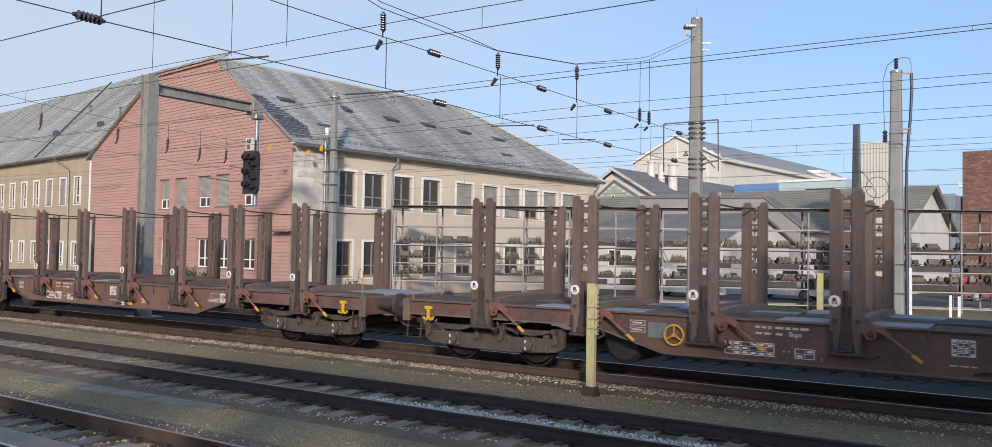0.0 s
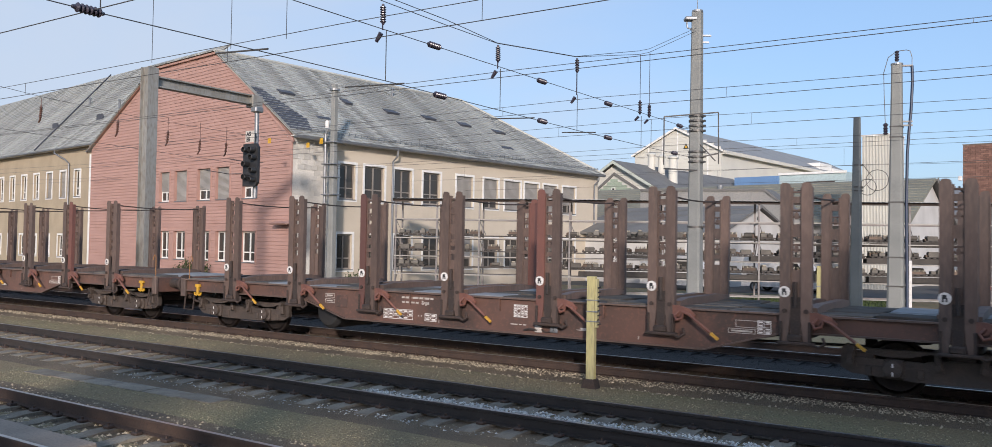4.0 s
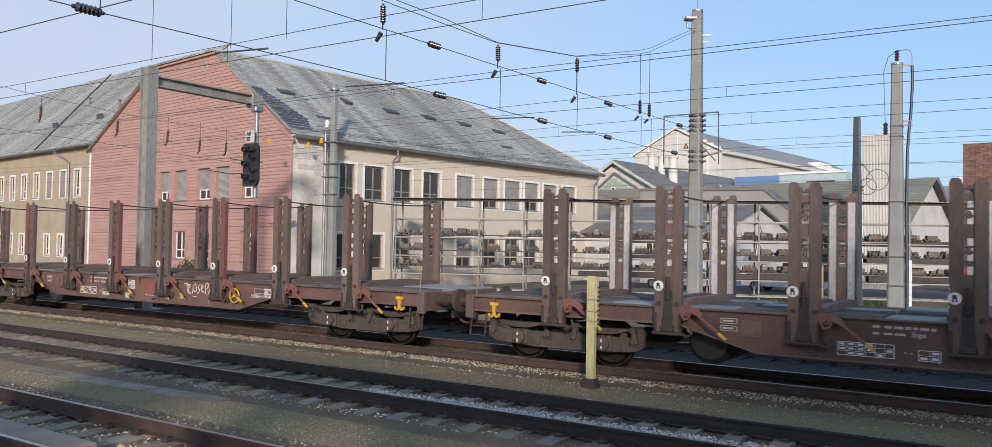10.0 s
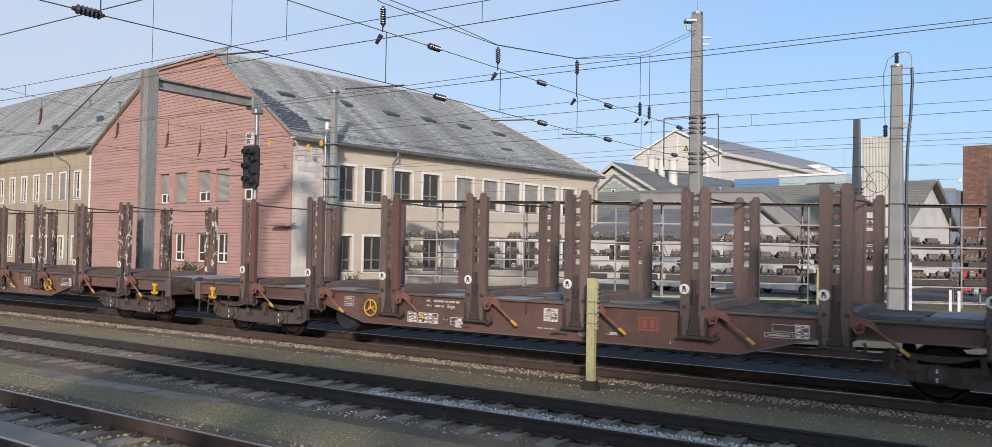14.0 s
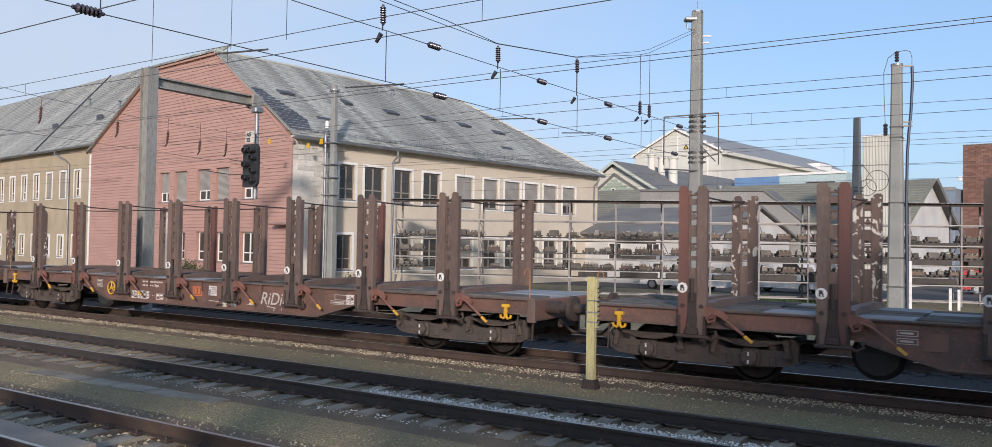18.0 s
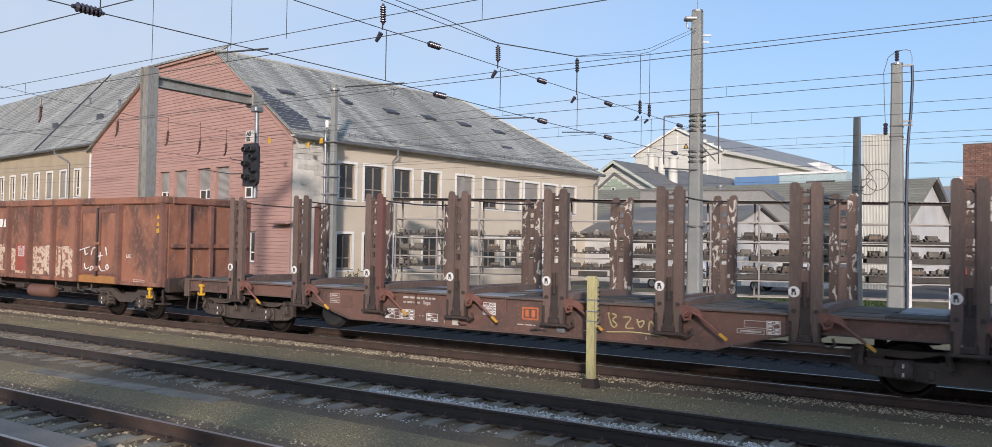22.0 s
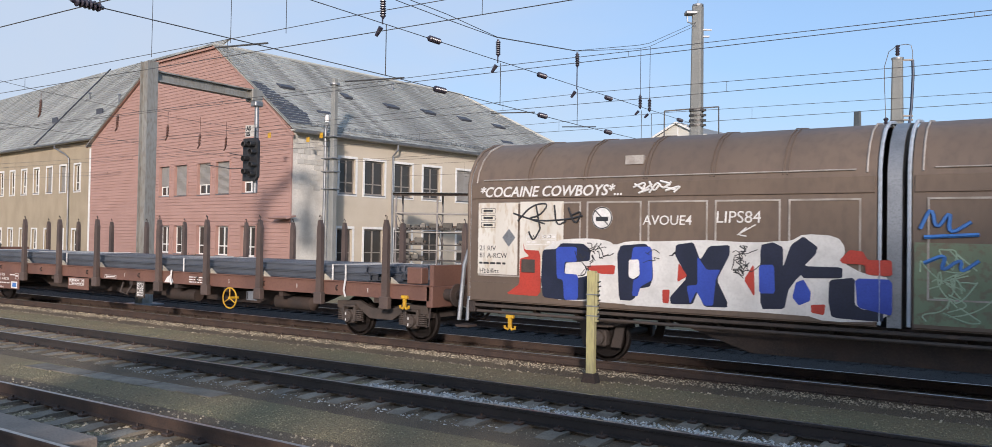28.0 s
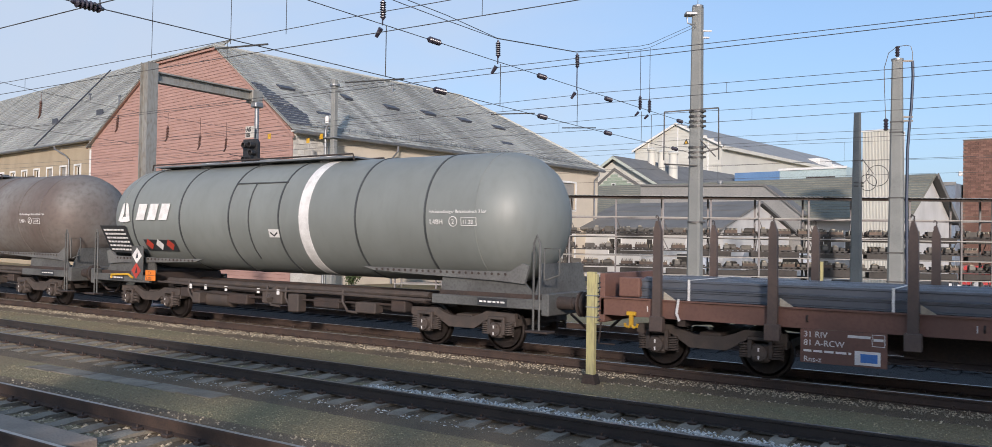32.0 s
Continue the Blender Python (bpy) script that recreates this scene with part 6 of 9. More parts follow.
SNPS_STAKES = tuple(2.24 * (i - 3.5) for i in range(8))


def stake_meshes():
    s = {}
    up = Geo()
    up.prism([(-.05, -.36), (-.035, -.44), (.035, -.44), (.05, -.36), (.082, -.04), (.084, 2.0), (.066, 2.06), (.02, 2.08), (-.05, 2.08), (-.08, 2.04), (-.084, 1.98), (-.082, -.04)], -.07, -.055, "y")
    up.box(-.084, -.070, -.055, .03, -.04, 2.0).box(.070, .084, -.055, .03, -.04, 2.0)
    up.prism([(-.07, .0), (.07, .0), (.07, 1.98), (-.07, 1.98)], .0, .012, "y")
    for z in (.05, .62, 1.22, 1.80):
        up.box(-.07, .07, -.055, .0, z, z + .014)
    s["upright"] = up
    # recessed web with slots, cross pins in the upper ones
    web = Geo()
    slots = [(.70, .82), (.90, 1.22), (1.42, 1.76), (1.86, 2.06)]
    web.box(-.09, -.056, -.04, .02, -.35, 2.0).box(.056, .09, -.04, .02, -.35, 2.0)
    z = -.35
    for a, b in slots:
        web.box(-.056, .056, -.03, .01, z, a)
        z = b
    for a in (1.02, 1.10, 1.54, 1.64, 1.93):
        web.tube((-.06, -.02, a), (.06, -.02, a), .018, n=6)
    web.prism([(-.035, 1.50), (.035, 1.50), (.035, 1.58), (0, 1.63), (-.035, 1.58)], -.035, -.015, "y").prism([(-.035, .98), (.035, .98), (.035, 1.06), (0, 1.11), (-.035, 1.06)], -.035, -.015, "y")
    s["web"] = web
    br = Geo()
    br.box(-.26, .30, -.15, -.02, .03, .085, .015).box(-.11, .11, -.13, -.02, .08, .19, .02).box(-.24, -.20, -.10, .0, .08, .40, .008).box(.20, .24, -.10, .0, .08, .40, .008)
    br.path([(.26, -.12, .06), (.36, -.14, .02), (.46, -.14, .08), (.42, -.12, .17)], .026, 6)
    s["bracket"] = br
    pl = Geo()
    pl.prism([(-.085, .78), (.085, .78), (.085, .40), (.05, .10), (-.05, .10), (-.085, .40)], -.06, -.035, "y").tube((0, -.075, .62), (0, -.075, 1.02), .035, n=8)
    s["plate"] = pl
    le = Geo().path([(0, -.02, .02), (-.07, -.06, -.06), (-.02, -.10, -.13), (.07, -.10, -.10), (.10, -.10, .0), (.20, -.10, -.03), (.56, -.10, -.30)], .025, 7)
    s["lever"] = le
    s["arm"] = Geo().prism([(.22, -.10), (.22, .05), (.34, .05), (.52, .0), (.62, -.10), (.60, -.16), (.50, -.10), (.40, -.08), (.36, -.14), (.28, -.14)], -.10, -.06, "y").prism([(.22, -.06), (.22, .04), (.34, .03), (.34, -.04)], -.06, .05, "y")
    s["lever_tip"] = Geo().box(-.07, .09, -.022, .022, -.023, .023, .005, Matrix.Translation((.63, -.10, -.355)) @ Matrix.Rotation(radians(37), 4, "Y"))
    return s


SM = stake_meshes()
SM = {"upright": SM["upright"].mesh("stake_upright", "stake"), "upright_worn": SM["upright"].mesh("stake_upright_worn", "stakeback"), "upright_red": SM["upright"].mesh("stake_upright_red", "stakered"), "upright_chip": SM["upright"].mesh("stake_upright_chipped", "chipped"),
      "strip": Geo().box(-.06, .06, .03, .045, .05, 1.9).mesh("wear_strip", "stakeback"), 
      "web": SM["web"].mesh("stake_web", "stake", weld=True), "bracket": SM["bracket"].mesh("stake_bracket", "under"), "plate": SM["plate"].mesh("stake_plate", "under"),
      "lever": SM["lever"].mesh("lever", "leverred", True), "arm": SM["arm"].mesh("lever_bracket", "leverred"), "lever_tip": SM["lever_tip"].mesh("lever_tip", "orange"),
      "bolt": Geo().tube((0, 0, 0), (0, -.03, 0), .036, n=8).mesh("bolt", "under"),
      "disc": Geo().tube((0, 0, 0), (0, -.008, 0), .088, n=22).mesh("sign_disc", "white"),
      "mark": Geo().prism([(-.035, -.05), (-.012, -.05), (-.012, -.005), (.012, -.005), (.012, -.05), (.035, -.05), (.035, .0), (.022, .012), (.022, .05), (-.035, .05)], -.012, -.008, "y").mesh("disc_mark", "black")}


def make_snps():
    """A flat wagon with eight pairs of timber stakes."""
    w = wagon_thing("stake_wagon", -32.69 + 10.405, "rusty brown bogie stake wagon with eight pairs of steel stakes, empty")
    half = 20.81 / 2
    hs = half - .62
    for y in (-1.33, 1.33):
        s = 1 if y > 0 else -1
        top, bot = 1.20, .57
        prof = [(-hs, top), (-hs, .95), (-5.45, .95), (-4.1, bot), (4.1, bot), (5.45, .95), (hs, .95), (hs, top)]
        sb = part("side_sill", Geo().prism(prof, y - .02, y + .02, "y"), "brown", w, "rust-brown fish-bellied side sill")
        part("top_flange", Geo().box(-hs, hs, y - .09 if s < 0 else y - .03, y + .03 if s < 0 else y + .09, top, top + .03), "stake", sb)
        fl = [(-hs, .95), (-5.45, .95), (-4.1, bot), (4.1, bot), (5.45, .95), (hs, .95)]
        g = Geo().prism([(a, b - .028) for a, b in fl] + [(a, b) for a, b in reversed(fl)], y - .07, y + .07, "y")
        part("bottom_flange", g, "stake", sb)
        for x in (-9.2, -5.6, -2.24, 0, 2.24, 5.6, 9.2):
            part("stiffener", Geo().box(x - .012, x + .012, y - .07 if s < 0 else y, y if s < 0 else y + .07, .96, top), "brown", sb)
    for x in (-hs, hs):
        part("headstock", Geo().box(x - .06, x + .06, -1.36, 1.36, .82, 1.22, .015), "brown", w)
        part("drag_box", Geo().box(x - .05, x + .05, -.3, .3, .62, .85, .02), "under", w)
        part("corner_post", Geo().box(x - .09, x + .09, -1.42, -1.34, .78, 1.24, .01), "stake", w)
    for y in (-.275, .275):
        part("centre_sill", Geo().prism([(-hs, .88), (-5.6, .88), (-4.4, .62), (4.4, .62), (5.6, .88), (hs, .88), (hs, 1.15), (-hs, 1.15)], y - .075, y + .075, "y"), "under", w)
    for x in SNPS_STAKES:
        part("cross_bearer", Geo().box(x - .08, x + .08, -1.3, 1.3, .8, 1.18), "under", w)
    part("brake_rod", Geo().path([(-6.5, -.55, .72), (-2, -.6, .62), (2, -.6, .62), (6.5, -.55, .72)], .025, 6), "under", w)
    part("brake_cylinder", Geo().tube((-1.0, -.7, .62), (-.3, -.7, .62), .17, n=14), "under", w, smooth=True)
    part("air_tank", Geo().lathe([(-.6, .05), (-.55, .17), (.55, .17), (.6, .05)], 14, "x", (1.6, -.75, .68)), "under", w, smooth=True)
    part("cross_tank", Geo().lathe([(-.78, .06), (-.72, .32), (-.62, .40), (.62, .40), (.72, .32), (.78, .06)], 22, "y", (-5.05, -.22, .64)), "black", w, "black cross-lying air tank", True)
    # deck of planks between the stakes, some sheets pale
    edges = [-hs] + [(a + b) / 2 for a, b in zip(SNPS_STAKES, SNPS_STAKES[1:])] + [hs]
    rnd = random.Random(4)
    for a, b in zip(edges, edges[1:]):
        k = 4
        for i in range(k):
            y0 = -1.3 + i * 2.6 / k
            dz = rnd.uniform(0, .035)
            tip = pose((a + b) / 2, y0 + .32, 1.21, rnd.uniform(-1.6, 1.6), rnd.uniform(-.5, .5), rnd.uniform(-.4, .4)) @ pose(-(a + b) / 2, -y0 - .32, -1.21)
            part("deck_plank", Geo().box(a + .02, b - .02, y0 + .01, y0 + 2.6 / k - .01, 1.185 + dz, 1.235 + dz, .008).moved(tip), "deckwood" if rnd.random() < .8 else "deckpale", w)
    for i, x in enumerate(SNPS_STAKES):
        for q in (-.21, .21):
            part("bolster", Geo().prism([(-1.28, 1.24), (1.28, 1.24), (1.28, 1.33), (.9, 1.37), (-.9, 1.37), (-1.28, 1.33)], x + q - .08, x + q + .08), "stake", w)
        for y, s in ((-1.40, 1), (1.40, -1)):
            r = Matrix.Translation((x, y, 1.22)) @ (Matrix.Rotation(0 if s > 0 else math.pi, 4, "Z"))
            st = part("stake", SM["web"], "", w, "tall brown steel stake", at=r)
            for q in (-.162, .162):
                part("stake_arm", SM["upright"], "", st, at=(q, 0, 0))
            part("foot_bracket", SM["bracket"], "", st, at=(0, 0, -.50))
            if s > 0:
                part("foot_plate", SM["plate"], "", st, at=(0, 0, -.50))
                for q in (-.165, .165):
                    part("bolt", SM["bolt"], "", st, at=(q, -.07, .06))
                part("sign_disc", SM["disc"], "", st, "round white disc with a black mark", at=(-.168, -.072, .36))
                part("disc_mark", SM["mark"], "", st, at=(-.168, -.072, .36))
                part("lever_bracket", SM["arm"], "", st, "red-brown lever bracket", at=(0, .02, 0))
                part("lever", SM["lever"], "", st, at=(.34, -.06, -.06))
                part("lever_tip", SM["lever_tip"], "", st, "orange lever tip", at=(.34, -.06, -.06))
        part("top_strap", Geo().path(sag((x, -1.36, 3.18), (x, 1.36, 3.18), .05, 6), .016, 5), "under", w, "black strap across the stake tops")
    for x, s in ((-hs, -1), (hs, 1)):
        for y in (-1.39, 1.39):
            part("rope_hook", HOOK_ME, "", w, "yellow rope hook", at=(x - s * .58, y, .98))
        part("shunter_step", Geo().path([(x, -1.3, .95), (x, -1.36, .45), (x - s * .35, -1.36, .45), (x - s * .35, -1.3, .95)], .02, 5), "under", w)
        part("shunter_handle", Geo().path([(x - s * .1, -1.30, 1.22), (x - s * .1, -1.30, 1.75), (x - s * .16, -1.30, 1.82), (x - s * .22, -1.30, 1.75), (x - s * .22, -1.30, 1.68)], .009, 5), "ochre", w, "thin yellow handle")
    buffers(w, ((-hs, -1), (hs, 1)))
    for x in (-7.86, 7.86):
        add_bogie(w, x, "leaf")
    return w




def text_bars(g, x0, x1, z0, z1, rows, y, rnd):
    """Rows of short painted bars in place of writing that says nothing here."""
    h = (z1 - z0) / rows
    for r in range(rows):
        x = x0
        while x < x1 - .03:
            w = min(rnd.uniform(.05, .16), x1 - x)
            g.box(x, x + w, y - .003, y, z1 - (r + .72) * h, z1 - (r + .28) * h)
            x += w + .03
    return g


def grid_table(w, x0, x1, z0, z1, y, cols, rows):
    t = part("load_table", frame_box(Geo(), x0, x1, z0, z1, y, .01), "white", w, "white painted load table")
    for i in range(1, cols):
        x = x0 + (x1 - x0) * i / cols
        part("table_line", Geo().box(x - .003, x + .003, y - .003, y, z0 + .01, z1 - .01), "white", t)
    for i in range(1, rows):
        z = z0 + (z1 - z0) * i / rows
        part("table_line", Geo().box(x0 + .01, x1 - .01, y - .003, y, z - .003, z + .003), "white", t)
    rnd = random.Random(int(x0 * 100))
    g = Geo()
    for i in range(cols):
        for j in range(rows):
            if rnd.random() < .75:
                cx, cz = x0 + (x1 - x0) * (i + .5) / cols, z0 + (z1 - z0) * (j + .5) / rows
                g.box(cx - (x1 - x0) / cols * .3, cx + (x1 - x0) / cols * .3, y - .003, y, cz - (z1 - z0) / rows * .22, cz + (z1 - z0) / rows * .22)
    tagged(part("table_print", g, "white", t), kind="stuff")


def hand_wheel(w, x, y, z, r, mat="yellow"):
    hw = part("hand_wheel", Geo().torus((x, y, z), r, .018, "y", 24, 6), mat, w, "yellow brake hand wheel", True)
    for i in range(3):
        a = math.radians(90 + 120 * i)
        part("spoke", Geo().tube((x, y, z), (x + math.cos(a) * r, y, z + math.sin(a) * r), .014, n=6), mat, hw)
    part("hub", Geo().tube((x, y - .03, z), (x, y + .25, z), .035, n=10), mat, hw)


def dress_snps(w, k):
    """Paint marks and small fittings that differ from wagon to wagon."""
    rnd = random.Random(100 + k)
    y = -1.353
    sh = rnd.uniform(-.12, .12)
    tagged(part("white_marking", text_bars(Geo(), -2.5 + sh, -1.62 + sh, 1.06, 1.15, 1, y, rnd), "mark", w, "row of white painted marks"), kind="stuff")
    tagged(part("white_marking", text_bars(Geo(), -2.5 + sh, -2.02 + sh, .965, 1.045, 1, y, rnd), "mark", w, "row of white painted marks"), kind="stuff")
    lettering("Snps", -1.97 + sh, .98, .105, "mark", w, y - .001, label="white letters", bold=.003)
    part("arrow_mark", Geo().box(1.68, 1.99, y - .003, y, .70, .712).box(1.76, 1.91, y - .003, y, .715, .75), "mark", w)
    part("marking_dot", Geo().tube((-2.05 + sh, y, .74), (-2.05 + sh, y - .003, .74), .014, n=8).tube((-1.97 + sh, y, .74), (-1.97 + sh, y - .003, .74), .014, n=8), "mark", w)
    part("valve_box", Geo().box(1.13, 1.29, y - .035, y + .02, .62, .73, .012).tube((1.2, y - .035, .68), (1.2, y - .07, .68), .03, n=8), "yellow" if k in (0, 3) else "galv", w, "small valve box")
    part("label_frame", frame_box(Geo(), 4.62, 5.0, .96, 1.08, y, .01), "mark", w)
    grid_table(w, -3.0 + sh, -2.2 + sh, .64, .85, y, 6, 3)
    grid_table(w, -1.88 + sh, -1.58 + sh, .64, .80, y, 2, 2)
    gx = -.55 if k in (4, 8) else .3 + sh
    grid_table(w, gx, gx + .3, .86, 1.1, y, 4, 5)
    tagged(part("small_marking", text_bars(Geo(), .25, .65, .70, .745, 1, y, rnd), "mark", w), kind="stuff")
    for z in (1.0, .88):
        part("sign_box", frame_box(Geo(), -4.72, -4.44, z, z + .09, y, .01).box(-4.68, -4.5, y - .003, y, z + .03, z + .06), "mark", w)
    part("blank_panel", Geo().box(-4.38, -4.04, y - .012, y, .80, 1.07, .004), "greenplate" if k in (-1, 2) else "brown", w)
    part("label_box", frame_box(Geo(), 4.5, 4.95, .86, .94, y, .01).box(4.55, 4.9, y - .003, y, .885, .915), "mark", w)
    grid_table(w, 4.98, 5.2, .87, 1.09, y, 2, 4)
    for x in (-1.5, .8, 2.9):
        part("tick_mark", Geo().box(x, x + .012, y - .004, y, .62, .68), "mark", w)
    if k in (3, 4, 5, 6, 7, 8):
        x0 = {3: -.31, 4: .25, 5: 2.32, 6: 2.46, 7: -.4, 8: .36}[k]
        m = {6: "mark", 7: "dbred", 8: "dbred"}.get(k, "palered")
        em = part("emblem", frame_box(Geo(), x0, x0 + .36, .82, 1.06, y, .03), m, w, "faded orange square emblem")
        part("emblem_stroke", Geo().box(x0 + .07, x0 + .15, y - .004, y, .87, 1.01), m, em)
        part("emblem_stroke", Geo().box(x0 + .21, x0 + .29, y - .004, y, .87, 1.01), m, em)
    if k in (-1, 5, 7):
        hand_wheel(w, -3.88, -1.44, .88, .17, "orange" if k == -1 else "yellow")
    if k in (4, 6):
        hand_wheel(w, 3.99, -1.44, .88, .17)
    if k == 7:
        lettering("RiDiM", 2.15, .74, .42, "mark", w, y - .001, .25, "white sprayed letters", name="graffiti")
        part("graffiti_stroke", Geo().path([(2.4, y, .70), (2.7, y, .66), (2.62, y, .60)], .012, 5), "mark", w)
    if k in (3, 4, 6):
        pts = {3: [[(2.64, 1.1), (2.62, .95), (2.45, .9), (2.48, .81), (2.67, .83), (2.62, .71), (2.39, .69), (2.67, .59)], [(2.78, .9), (2.78, .57)], [(2.89, .88), (2.79, .74), (2.92, .59)], [(2.95, .61), (2.92, .94), (3.04, 1.0), (3.09, .9), (2.96, .8), (3.13, .75), (3.09, .61), (2.96, .61)],
                   [(3.17, .72), (3.3, .76), (3.24, .82), (3.17, .69), (3.28, .62)], [(3.47, .72), (3.72, .62), (3.97, .64), (4.07, .75), (3.94, .79), (3.72, .68), (3.5, .63)]],
               4: [[(1.92, 1.08), (2.07, 1.12), (2.04, .9), (2.13, .84)], [(1.98, 1.05), (2.22, 1.08), (2.04, .94), (2.19, .83)], [(2.25, .85), (2.28, 1.07), (2.39, 1.11), (2.42, .87), (2.25, .95)], [(2.57, 1.1), (2.45, 1.03), (2.56, .94), (2.45, .85)], [(2.6, .97), (2.69, 1.04), (2.63, 1.1), (2.58, .94), (2.72, .89)],
                   [(2.78, .86), (2.75, 1.11), (2.87, 1.15), (2.89, 1.03), (2.78, .98)], [(2.89, .87), (2.95, 1.03), (3.07, .98)], [(2.28, .78), (2.42, .77)]],
               6: [[(-.66, .96), (-.57, .99), (-.59, .84), (-.5, .82), (-.46, .91)], [(-.46, .94), (-.36, .8), (-.27, .95), (-.33, .98), (-.36, .83)], [(-.61, .72), (-.53, .66), (-.3, .68), (-.29, .74)], [(-.2, .65), (-.1, .72), (-.14, .63)], [(-.07, .69), (.09, .66)]]}[k]
        for p in pts:
            part("graffiti_stroke", Geo().path(swing([(a, y + .003, b) for a, b in p]), .016, 5), "mark", w, "pale sprayed stroke")
    if k == 8:
        for p in ([(1.42, .98), (1.50, .70), (1.62, .78), (1.48, .86), (1.62, .95), (1.42, .98)], [(1.72, .92), (1.90, .94), (1.72, .72), (1.92, .74)], [(1.98, .9), (2.04, .72), (2.14, .9), (1.98, .84)], [(2.2, .72), (2.22, .92), (2.36, .74), (2.38, .92)], [(2.55, .9), (2.44, .82), (2.56, .74), (2.46, .72)], [(1.4, .64), (2.0, .68), (2.55, .62)]):
            part("graffiti_stroke", Geo().path(swing([(q + .75, y + .003, z + .07) for q, z in p]), .013, 5), "tagyellow", w, "pale yellow sprayed stroke")
    cb = {4: -.64, 5: -1.66, 8: -1.29}.get(k, .80)
    part("cable_box", Geo().box(cb, cb + .15, y - .03, y + .02, .60, .745, .01), "mark", w, "pale cable box")
    part("cable_tail", Geo().path([(cb + .15, y - .02, .66), (cb + .24, y - .03, .62), (cb + .34, y, .63)], .016, 5), "under", w)
    part("air_valve", Geo().path([(.55, y, .62), (.7, y - .05, .66), (.9, y, .64)], .022, 6), "under", w)


S0 = make_snps()


def copy_wagon(src, xi):
    c = copy_thing(src, Matrix.Translation((xi, Y3, 0)))
    TRAIN.append((c, xi))
    for b in c.children:
        if b.name.startswith("bogie"):
            for ws in b.children:
                if ws.name.startswith("wheelset"):
                    WHEELS.append((ws, ws.matrix_basis.translation.x))
    return c


WAGS = {0: S0}
CHIPPED = {6: .3, 8: .0}        # wagons whose stakes have lost much paint
STRIPS = {3: 1.0, 7: .2, 0: .2}    # wagons with pale strips on the inner faces
for k in (-1, 1, 2, 3, 4, 5, 6, 7, 8):
    WAGS[k] = copy_wagon(S0, -32.69 - 20.81 * k + 10.405)
for k, wg in WAGS.items():
    dress_snps(wg, k)
    rnd = random.Random(50 + k)
    for st in wg.children:
        if not (st.name.startswith("stake") and st.matrix_basis.translation.y != 0):
            continue
        back = st.matrix_basis.translation.y > 0
        for a in st.children:
            if a.name.startswith("stake_arm"):
                u = rnd.random()
                if k in CHIPPED and u < (.9 if back else CHIPPED[k]):
                    a.data = SM["upright_chip"]
                elif u > .93:
                    a.data = SM["upright_red"]
                if back and k in STRIPS and rnd.random() < STRIPS[k]:
                    sp = part("wear_strip", SM["strip"], "", st, "pale bolted wear strip", at=a.matrix_basis.copy())


